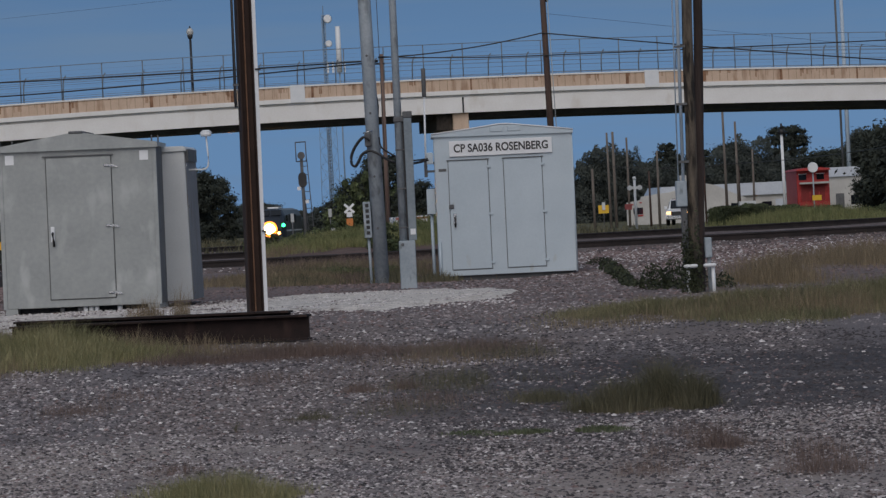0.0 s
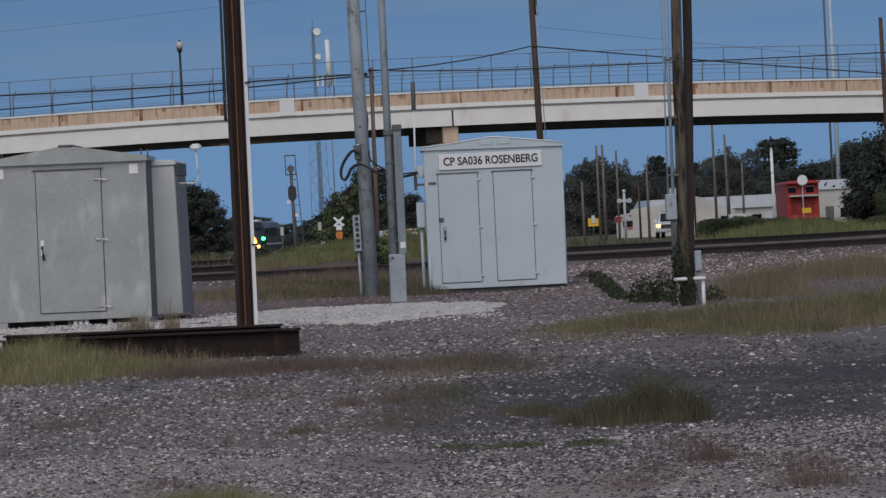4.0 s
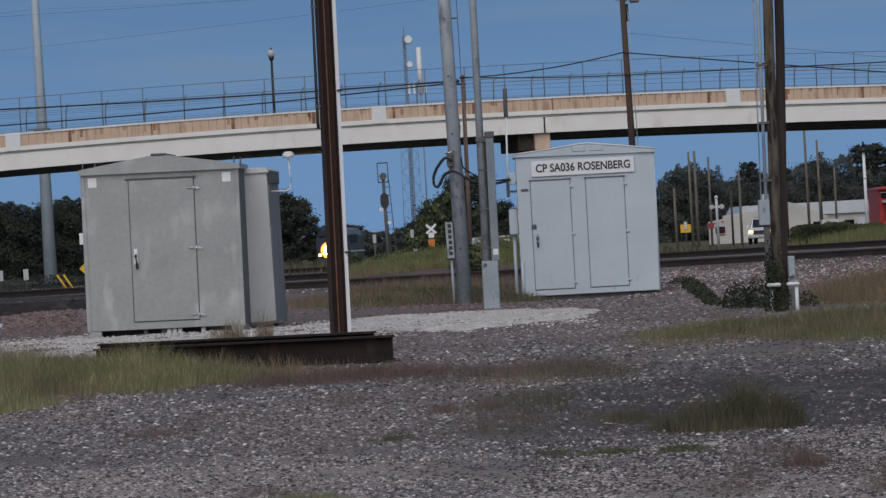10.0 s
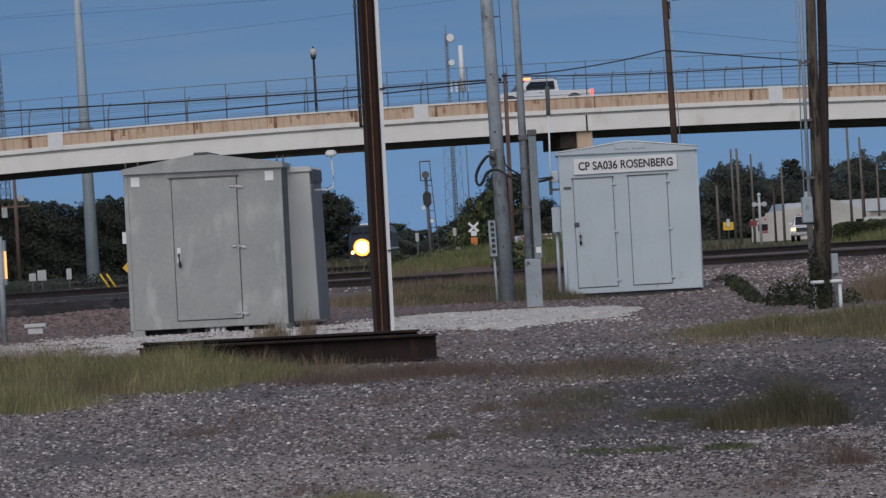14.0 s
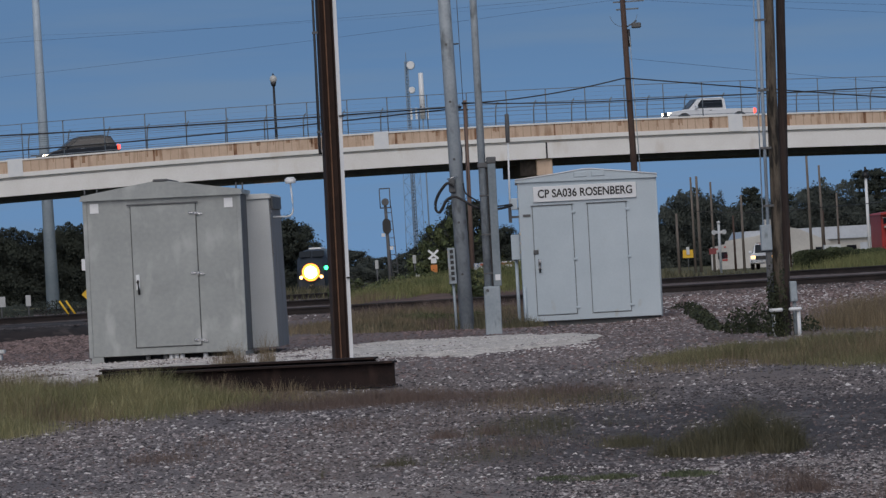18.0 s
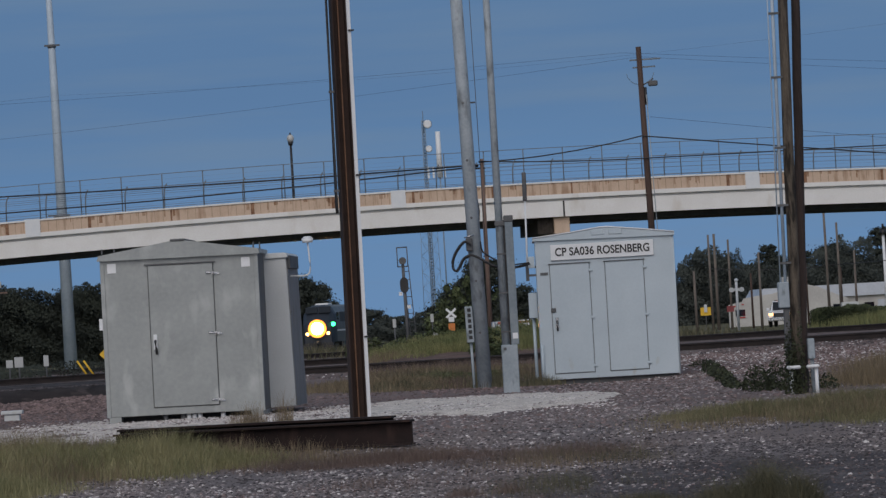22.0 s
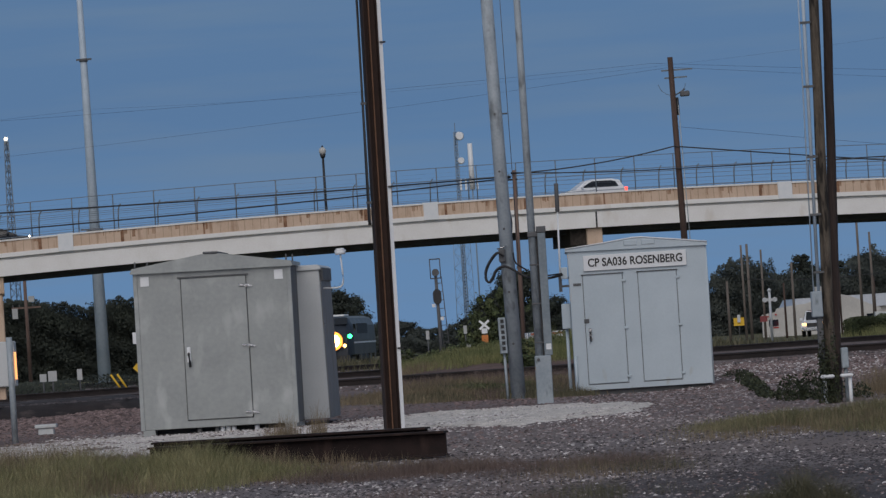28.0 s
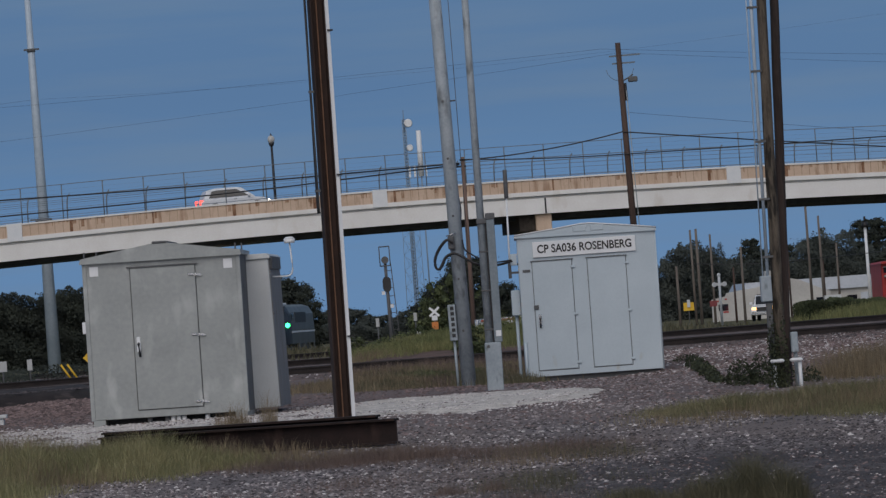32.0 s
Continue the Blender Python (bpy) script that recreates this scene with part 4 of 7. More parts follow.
# fences: tall straight posts on the near edge, curved ones on the far edge
def fence(name, back, z0, tall, curved, spacing, xa, xb, off, label, rails):
    th = thing(name, (0, 0, 0), label, "fence", "overpass fences", "structure")
    n = int((xb - xa) / spacing)
    first = None
    for i in range(n):
        x = xa + off + i * spacing
        p = deck_point(x, back, z0)
        at = Matrix.Translation(p) @ pose(0, 0, 0, 0, 0, BDIR)
        if first is None:
            bm = B()
            if curved:
                tube(bm, [(0, 0, -0.7), (0, 0, tall * 0.5), (0.03, 0, tall * 0.75), (0.10, 0.0, tall * 0.92), (0.22, 0.0, tall)], 0.045, 6)
            else:
                cyl(bm, (0, 0, -0.1), (0, 0, tall), 0.036, n=6)
            first = part("post", bm, FENCE, th, at=at)
        else:
            clone(first, at)
    for h, r in rails:
        for a in np.arange(xa, xb, 36.0):
            part("rail", sweep(B(), a, min(a + 36.0, xb), [(back - r, z0 + h - r), (back + r, z0 + h - r), (back + r, z0 + h + r), (back - r, z0 + h + r)], 4), FENCE, th)
    return th


fence("tall_fence", 0.42, 0.0, 2.2, False, SPAN / 9, -34.3, 42, -0.69 + 34.3 - 14 * SPAN / 9 + 0.55, "tall steel pipe fence along the near side of the overpass", ((2.18, 0.022), (1.85, 0.004), (1.6, 0.004), (1.35, 0.004), (1.1, 0.014), (0.85, 0.004), (0.6, 0.004), (0.35, 0.004), (0.10, 0.02)))
fence("curved_fence", BACK - 0.2, 0.0, 1.86, True, SPAN / 9, -36, 44, 2.46, "lower steel fence with curved posts along the far side", ((1.72, 0.024), (1.5, 0.013), (1.25, 0.013), (0.95, 0.013), (0.5, 0.014)))

# street lamp standing on the far footway
lp = deck_point(-4.85, BACK - 0.1, 0.0)
th = thing("street_lamp", tuple(lp), "dark post-top street lamp with a clear acorn globe on the overpass", "street lamp")
part("shaft", cyl(B(), (0, 0, -0.9), (0, 0, 3.85), 0.10, 0.075, 12), BLACK, th)
part("collar", cyl(B(), (0, 0, 3.75), (0, 0, 4.0), 0.13, 0.20, 12), BLACK, th)
part("globe", ball(B(), (0, 0, 4.2), 0.24, 1, 1, 1.1, 14, 9), glassy("pale globe glass", (0.5, 0.5, 0.48), 0.2), th, "pale glass globe")
part("finial", cyl(B(), (0, 0, 4.42), (0, 0, 4.6), 0.09, 0.02, 10), BLACK, th)

# back of a road sign on the near parapet
th = thing("road_sign", tuple(deck_point(40.6, 0.2, 0.0)), "pale rounded back of a road sign on the overpass", "road sign")
part("post", cyl(B(), (0, 0.05, -0.3), (0, 0.05, 1.3), 0.05, n=8), GALV_DARK, th)
part("panel", soften(bx(B(), -0.38, 0.38, -0.03, 0.03, 1.1, 2.55), 0.14, 3), SIGN_GREY, th)

# ---- tall masts and poles ----
k = 430 / 345
th = thing("high_mast", Matrix.Translation((-23.7 * k, 430, 1.1 - 1.85 * k)) @ pose(0, 0, 0, 0, -0.12, 0) @ Matrix.Diagonal((k, k, k, 1)), "very tall tapered grey steel mast behind the overpass", "high mast")
part("shaft", cyl(B(), (0, 0, 0), (0, 0, 34), 0.46, 0.12, 20), MAST, th)
for z in (10.6, 22.2):
    part("ring", cyl(B(), (0, 0, z), (0, 0, z + 0.22), 0.62 if z < 12 else 0.3, 0.5 if z < 12 else 0.26, 16), GALV_DARK, th)
    part("arm", bx(B(), -0.95 if z < 12 else -0.5, 0.55, -0.06, 0.06, z + 0.1, z + 0.22), GALV_DARK, th)
th = thing("high_mast", (53.0, 500, -0.9), "tall pale steel mast behind the red caboose", "high mast")
part("shaft", cyl(B(), (0, 0, 0), (0, 0, 24), 0.24, 0.16, 16), MAST, th)
part("guy_post", cyl(B(), (-0.6, 0, 0), (-0.6, 0, 24), 0.12, 0.10, 10), GALV_DARK, th)
part("arm", bx(B(), -1.2, 1.6, -0.08, 0.08, 4.1, 4.3), GALV_DARK, th)


def wood_pole(x, y, top, r, material, label, lean=0.0, arms=(), lower=0.0):
    z = height(x, y)
    th = thing("utility_pole", (x, y, z, 0, lean, 0), label, "utility pole", "wooden utility poles")
    part("shaft", cyl(B(), (0, 0, -0.2), (0, 0, top - z), r * 1.15, r * 0.8, 10), material, th)
    for za, half in arms:
        part("crossarm", bx(B(), -half, half, -0.06, 0.06, za - z - 0.06, za - z + 0.06), material, th)
        for s in (-0.9, -0.45, 0.45, 0.9):
            part("insulator", cyl(B(), (s * half, 0, za - z + 0.06), (s * half, 0, za - z + 0.22), 0.04, 0.03, 8), GALV_DARK, th)
    return th


POLE_PALE = surf("faded brown pole timber", (0.13, 0.085, 0.07), (0.20, 0.14, 0.115), 0.9, 0, 2, 20, 0.3, stretch=(3, 3, 0.3))
mid = wood_pole(9.53, 200, 11.55, 0.13, WOOD_RED, "brown wooden utility pole with a crossarm and a lamp", -0.75)
for za, half in ((11.2, 0.85), (10.9, 0.62)):
    part("crossarm", bx(B(), 0.0, half, 0.1, 0.16, za - 0.03, za + 0.03), FENCE, mid)
    part("crossarm", bx(B(), -half * 0.45, 0.0, 0.1, 0.16, za - 0.03, za + 0.03), FENCE, mid)
part("lamp_arm", tube(B(), [(0.1, 0, 10.2), (0.3, 0, 10.3), (0.5, 0, 10.42)], 0.03), GALV_DARK, mid)
part("lamp_head", soften(bx(B(), 0.28, 0.66, -0.12, 0.12, 10.12, 10.34), 0.04), GALV_DARK, mid, "grey floodlight head")
part("insulator_string", cyl(B(), (0.16, 0, 9.4), (0.16, 0, 10.1), 0.06, 0.05, 8), BLACK, mid)
part("guard_ring", tube(B(), [(0.55 * math.cos(a), 0.0, 10.75 + 0.55 * math.sin(a)) for a in np.linspace(3.3, 6.1, 10)], 0.010, 5), FENCE, mid)
part("conduit", cyl(B(), (0.26, -0.05, 0.1), (0.18, -0.05, 9.8), 0.02, n=6), GALV_POLE, mid)
w2 = wood_pole(2.87, 200, 7.5, 0.088, POLE_PALE, "slim wooden utility pole beyond the steel poles", 0.4)
part("cable_bracket", bx(B(), -0.5, 0.12, -0.05, 0.05, 7.25, 7.32), BLACK, w2)
part("cable_riser", tube(B(), [(-0.3, -0.1, 7.6), (-0.32, -0.1, 6.6), (-0.2, -0.1, 5.6), (-0.26, -0.1, 4.4)], 0.03), BLACK, w2)
wp = wood_pole(-28.9, 347, 8.0, 0.13, POLE_PALE, "wooden pole with small boxes behind the overpass", 0.0, ((5.0, 1.0),))
part("box", bx(B(), 0.2, 0.6, -0.3, 0, 6.0, 6.4), SIGN_GREY, wp)
part("box", bx(B(), -0.95, -0.58, -0.3, 0, 4.9, 5.6), SIGN_GREY, wp)
wood_pole(25.55, 220, 9.2, 0.105, WOOD_RED, "brown wooden pole at the edge of the grass", -0.3)
FARWOOD = surf("grey far pole timber", (0.12, 0.10, 0.088), (0.19, 0.165, 0.14), 0.9, 0, 2, 20, 0.2, stretch=(3, 3, 0.3))
for x, y, top, r in ((24.5, 420, 7.1, 0.13), (25.55, 430, 7.3, 0.16), (26.7, 430, 6.75, 0.13), (28.5, 430, 3.8, 0.12), (27.2, 400, 5.2, 0.13), (30.95, 380, 8.6, 0.13), (35.2, 420, 7.5, 0.14), (39.1, 450, 5.4, 0.13), (46.4, 380, 5.7, 0.15), (33.2, 430, 6.0, 0.1), (22.6, 410, 4.1, 0.15), (37.0, 440, 3.9, 0.1)):
    wood_pole(x, y, top, r * 0.78, FARWOOD if r > 0.12 else WOOD_RED, "bare weathered wooden pole among far trees", 0.2 * math.sin(x))
th = thing("lamp_post", (39.95, 430, -0.9), "white steel lamp post with a dark cap", "lamp post")
part("shaft", cyl(B(), (0, 0, 0), (0, 0, 7.3), 0.15, 0.12, 12), WHITE, th)
part("cap", cyl(B(), (0, 0, 7.3), (0, 0, 7.75), 0.36, 0.2, 12), BLACK, th)
part("finial", cyl(B(), (0, 0, 7.75), (0, 0, 8.2), 0.12, 0.08, 8), BLACK, th)


# overhead wires, sagging between their ends
def wire(pts, r, label="sagging black overhead cable", sag=0.0):
    out = []
    for a, b in zip(pts, pts[1:]):
        a, b = Vector(a), Vector(b)
        for i in range(10):
            p = a.lerp(b, i / 10)
            p.z -= sag * 4 * (i / 10) * (1 - i / 10)
            out.append(p)
    out.append(Vector(pts[-1]))
    tagged(part("overhead_cable", tube(B(), out, r, 5), BLACK), label, "cable", "overhead cables")


# main cables between the poles by the road
wire([(-62, 188, 8.6), (2.78, 199.85, 7.25)], 0.030, sag=0.75)
wire([(-62, 188, 7.9), (2.78, 199.85, 7.2)], 0.028, sag=1.25)
wire([(2.8, 199.85, 7.36), (9.3, 199.85, 8.02), (40, 204, 4.6)], 0.026, sag=0.16)
wire([(2.8, 199.8, 7.40), (9.3, 199.8, 7.13), (40, 206, 7.3)], 0.024, sag=0.06)
wire([(-50, 250, 10.6), (9.4, 200, 11.15), (60, 240, 9.6)], 0.0045, "thin high overhead wire", 0.55)
wire([(-50, 250, 13.6), (8.7, 200, 11.35), (60, 240, 10.4)], 0.0045, "thin high overhead wire", 0.5)
wire([(9.4, 200, 8.8), (60, 240, 4.0)], 0.006, "thin high overhead wire", 0.3)
wire([(-29.4, 430, 22.4), (-110, 430, 21.0)], 0.007, "thin high overhead wire", 0.8)
wire([(-29.4, 430, 22.4), (60, 430, 26.0)], 0.005, "thin high overhead wire", 1.5)
wire([(24.4, 420, 4.3), (35.1, 420, 4.0), (46.4, 380, 4.8), (70, 420, 4.4)], 0.03, sag=0.25)


# ---- lattice towers ----
def lattice(x, y, z0, top, w0, w1, label, steel=FENCE, r=0.075):
    th = thing("radio_tower", (x, y, z0), label, "radio tower", "radio towers")
    h = top - z0
    corners = [(-0.5, -0.3), (0.5, -0.3), (0, 0.55)]
    legs = B()
    for cx, cy in corners:
        cyl(legs, (cx * w0, cy * w0, 0), (cx * w1, cy * w1, h), r * 1.3, r, 5)
    part("leg", legs, steel, th)
    br = B()
    n = int(h / (w0 * 0.8))
    for i in range(n):
        a, b = i / n, (i + 1) / n
        wa, wb = w0 + (w1 - w0) * a, w0 + (w1 - w0) * b
        for k in range(3):
            p, q = corners[k], corners[(k + 1) % 3]
            cyl(br, (p[0] * wa, p[1] * wa, h * a), (q[0] * wb, q[1] * wb, h * b), r * 0.6, n=4)
            cyl(br, (q[0] * wa, q[1] * wa, h * a), (p[0] * wb, p[1] * wb, h * b), r * 0.6, n=4)
    part("bracing", br, steel, th)
    return th


tw = lattice(3.15, 900, -1, 37.4, 0.75, 0.6, "slim grey radio tower with white dish antennas", HAZE_STEEL, 0.06)
for z, r in ((37.6, 0.78), (33.2, 0.62)):
    part("dish", cyl(cyl(B(), (0.75, -0.7, z), (0.75, -0.45, z), r * 0.8, r, 20), (0.75, -0.45, z), (0.75, -0.1, z), r, r * 0.3, 20), WHITE, tw, "round white dish antenna")
part("tip", cyl(B(), (0, 0, 36), (0, 0, 40.0), 0.1, 0.05, 6), FENCE, tw)
th = thing("antenna_pole", (5.6, 900, -1), "thick white antenna pole beyond the overpass", "antenna pole")
part("shaft", cyl(B(), (0, 0, 0), (0, 0, 29), 0.13, 0.13, 10), HAZE_STEEL, th)
part("shroud", cyl(B(), (0, 0, 28), (0, 0, 36.2), 0.5, 0.42, 14), WHITE, th)
for dx in (-2.2, -1.3, -0.4, 0.7):
    part("panel_antenna", bx(B(), dx, dx + 0.35, -0.3, 0, 28, 30), WHITE, th)
lattice(3.05, 906, -1, 19, 3.5, 3.0, "wide pale lattice radio tower", HAZE_STEEL, 0.045)
th = lattice(-76.6, 900, -1, 41, 2.4, 0.7, "far lattice radio tower with a white strobe")
part("strobe", ball(B(), (0, -0.4, 42.4), 0.34, 1, 1, 1, 8, 6), LAMP_STROBE, th, "lit white strobe")
part("tip", cyl(B(), (0, 0, 41.5), (0, 0, 42.2), 0.2, 0.2, 6), FENCE, th)


# ---- railway signal and signs ----
def signal_mast():
    th = thing("railway_signal", (-0.29, 150, 0.0, 0, -0.6, 0), "railway colour-light signal mast with a ladder, seen from behind", "railway signal")
    part("mast", cyl(B(), (0, 0, 0), (0, 0, 3.1), 0.05, 0.045, 12), GALV_DARK, th)
    cage = B()
    for x in (-0.15, 0.15):
        for y in (-0.15, 0.15):
            cyl(cage, (x, y, 2.85), (x, y, 3.42), 0.016, n=5)
    for z in (2.85, 3.42):
        for a, b in (((-0.15, -0.15), (0.15, -0.15)), ((0.15, -0.15), (0.15, 0.15)), ((0.15, 0.15), (-0.15, 0.15)), ((-0.15, 0.15), (-0.15, -0.15))):
            cyl(cage, (*a, z), (*b, z), 0.016, n=5)
    part("cage", cage, GALV_DARK, th)
    part("signal_head", cyl(B(), (0, 0.1, 3.02), (0, -0.1, 3.02), 0.11, n=14), GALV_DARK, th)
    tgt = B()
    prism(tgt, [(0.125 * math.cos(a), 2.30 + (0.08 if math.sin(a) >= 0 else -0.08) + 0.15 * math.sin(a)) for a in np.linspace(0, 6.283, 32, endpoint=False)], -0.08, 0.10)
    part("target", tgt, BLACK, th, "black oval target")
    lad = B()
    for x in (0.12, 0.28):
        cyl(lad, (x, 0.1, 0), (x - 0.12, 0.1, 2.9), 0.014, n=5)
    for z in np.arange(0.2, 2.8, 0.25):
        cyl(lad, (0.12 - 0.12 * z / 2.9, 0.1, z), (0.28 - 0.12 * z / 2.9, 0.1, z), 0.010, n=5)
    part("ladder", lad, GALV_DARK, th)
    for z, x in ((2.0, -0.12), (1.6, 0.1)):
        part("platform_bracket", bx(B(), x - 0.05, x + 0.05, -0.03, 0.03, z, z + 0.1), WHITE, th)


signal_mast()


def crossbuck():
    th = thing("crossing_sign", (3.37, 500, -0.9), "white railroad crossbuck sign over an orange panel", "crossing sign")
    part("post", bx(B(), -0.06, 0.06, -0.04, 0.04, 0, 3.3), GALV_DARK, th)
    for a in (42, -42):
        part("blade", bx(B(), -0.64, 0.64, -0.07, -0.05, -0.11, 0.11, pose(0, -0.01 if a > 0 else -0.035, 2.95, 0, a, 0)), WHITE, th)
    part("yield_plate", bx(B(), -0.28, 0.28, -0.08, -0.06, 2.1, 2.6), WHITE, th)
    part("orange_panel", bx(B(), -0.32, 0.32, -0.07, -0.05, 1.2, 1.95), ORANGE, th, "orange sign panel")


crossbuck()


def small_sign(x, y, z0, z1, w, material, label, post=GALV_DARK):
    g = height(x, y)
    th = thing("marker_sign", (x, y, g), label, "sign", "small trackside signs")
    part("post", cyl(B(), (0, 0.03, 0), (0, 0.03, z1 - g), 0.025, n=6), post, th)
    part("panel", soften(bx(B(), -w / 2, w / 2, -0.015, 0.01, z0 - g, z1 - g), 0.004), material, th)
    return th


for x, y, z0, z1, w in ((-0.81, 180, 1.05, 1.36, 0.12), (0.77, 260, 1.2, 1.62, 0.17), (0.9, 260, 0.5, 0.75, 0.2), (-12.12, 150, 0.55, 0.78, 0.2), (-11.84, 150, 0.55, 0.86, 0.26), (-11.77, 160, 0.5, 0.85, 0.16)):
    small_sign(x, y, z0, z1, w, SIGN_GREY, "small plain grey trackside marker on a post")
th = small_sign(17.1, 300, 0.62, 1.1, 0.62, YELLOW, "yellow sign panel on a dark post")
part("top_lamp", bx(B(), -0.09, 0.09, -0.1, 0.1, 1.3, 1.75), PAINT_G, th)
th = small_sign(-8.60, 140, 1.47, 1.79, 0.34, WHITE, "white chevron board on a post")
for s in (1, -1):
    part("chevron", bx(B(), -0.1, 0.1, -0.022, -0.016, -0.018, 0.018, pose(0.02, 0, 1.63 + s * 0.06, 0, s * 40, 0)), BLACK, th)
th = thing("warning_sign", (-8.56, 139.5, 0.0), "yellow diamond warning sign with a black T", "warning sign")
part("post", cyl(B(), (0, 0.03, 0), (0, 0.03, 0.7), 0.025, n=6), GALV_DARK, th)
part("panel", bx(B(), -0.16, 0.16, -0.01, 0.01, -0.16, 0.16, pose(0, 0, 0.81, 0, 45, 0)), YELLOW, th)
part("symbol", bx(bx(B(), -0.08, 0.08, -0.016, -0.012, 0.83, 0.87), -0.02, 0.02, -0.016, -0.012, 0.72, 0.83), BLACK, th)
for s in (0.0, 0.16):
    th = thing("guard_pipe", (-9.9 + s * 1.2, 150, 0.0), "yellow slanted guy-wire guard", "guy guard", "guy guards")
    part("pipe", cyl(B(), (0.12, 0, 0.1), (-0.22, 0, 0.64), 0.03, n=8), YELLOW, th)

# ---- cabinet on posts at the far left, and a hatch box ----
th = thing("signal_cabinet", (-6.535, 74, 0.05), "grey trackside signal cabinet on two pipe posts", "signal cabinet")
part("cabinet", soften(bx(B(), -0.34, 0.16, 0, 0.4, 0.74, 1.4), 0.012), PAINT_G, th)
part("edge_lamp", bx(B(), 0.161, 0.185, -0.01, 0.05, 0.84, 1.24), lit("amber lit edge", (1.0, 0.42, 0.14), 1.3), th, "amber glow strip")
for x in (-0.2, 0.1):
    part("post", cyl(B(), (x, -0.03 if x > 0 else 0.2, -0.15), (x, -0.03 if x > 0 else 0.2, 1.46 if x > 0 else 0.8), 0.045, n=10), GALV_POLE, th)
part("foot_box", soften(bx(B(), -0.1, 0.0, 0.1, 0.25, 0.55, 0.74), 0.01), CONC_TAN, th)
th = thing("hatch_box", (-6.42, 79.5, 0.0), "small grey concrete pull box on the ballast", "pull box")
part("lid", soften(bx(B(), -0.17, 0.17, -0.15, 0.15, 0.08, 0.14), 0.01), PAINT_G, th)
part("body", soften(bx(B(), -0.12, 0.12, -0.12, 0.12, -0.05, 0.08), 0.01), PAINT_G, th)
# ---- far buildings, caboose, parked vehicles ----
def warehouse():
    th = thing("warehouse", (0, 0, 0), "long low cream warehouse with a pale metal roof", "warehouse", "", "")
    y = 470
    g = height(35, y)
    part("wall", prism(B(), [(31.8, g - 0.3), (47.5, g - 0.3), (47.5, 1.5), (40, 1.55), (34.5, 1.5), (31.8, 1.5)], y, y + 18), CREAM, th)
    part("roof", prism(B(), [(31.6, 1.35), (47.8, 1.35), (47.8, 1.45), (46.8, 2.5), (32.2, 2.5), (31.6, 1.5)], y - 0.4, y + 18.4), METAL_ROOF, th)
    part("gable", prism(B(), [(28.9, 1.2), (30.2, 1.42), (30.3, 1.7), (31.3, 1.85), (33.0, 2.0), (34.6, 2.45), (36.3, 2.66), (37.2, 2.45), (39.1, 1.55), (40.0, 1.2), (40, -1.1), (28.9, -1.1)], y - 0.6, y - 0.1), CREAM, th)
    part("roof_vent", soften(bx(B(), 34.0, 34.6, y - 0.5, y + 1, 2.6, 3.5), 0.05), CREAM, th)
    for x, z, w in ((29.3, 0.95, 0.25), (30.1, 1.1, 0.2), (29.9, -0.1, 0.5)):
        part("banner", bx(B(), x, x + w, y - 0.66, y - 0.61, z, z + 0.12), RED, th, "small red banner")
    for x in (29.5, 38.6, 41.5):
        part("window", bx(B(), x, x + 0.9, y - 0.66, y - 0.6, 0.1, 0.7), GLASS, th)
    for x in (42.8, 44.3, 45.9):
        part("roller_door", bx(B(), x, x + 1.1, y - 0.05, y - 0.02, g, 0.9), METAL_ROOF, th)
    return th


warehouse()


def house(x, y, w, h, roof_h, wall, label):
    g = height(x, y)
    th = thing("small_building", (x, y, g), label, "building", "far buildings")
    part("wall", bx(B(), -w / 2, w / 2, 0, 6, -0.2, h), wall, th)
    part("roof", prism(B(), [(-w / 2 - 0.3, h), (w / 2 + 0.3, h), (w * 0.3, h + roof_h), (-w * 0.3, h + roof_h)], -0.3, 6.3), METAL_ROOF, th)
    for s in (-0.25, 0.2):
        part("window", bx(B(), s * w, s * w + 0.7, -0.04, 0, 0.9, 1.8), GLASS, th)
    part("door", bx(B(), -0.02 * w, -0.02 * w + 0.8, -0.05, 0, 0, 2.0), GALV_DARK, th)
    return th


house(49.6, 480, 6.5, 3.6, 0.9, CREAM, "low cream building behind the red caboose")
house(6.9, 560, 4.5, 2.2, 0.6, CREAM, "low pale shed in the far trees")


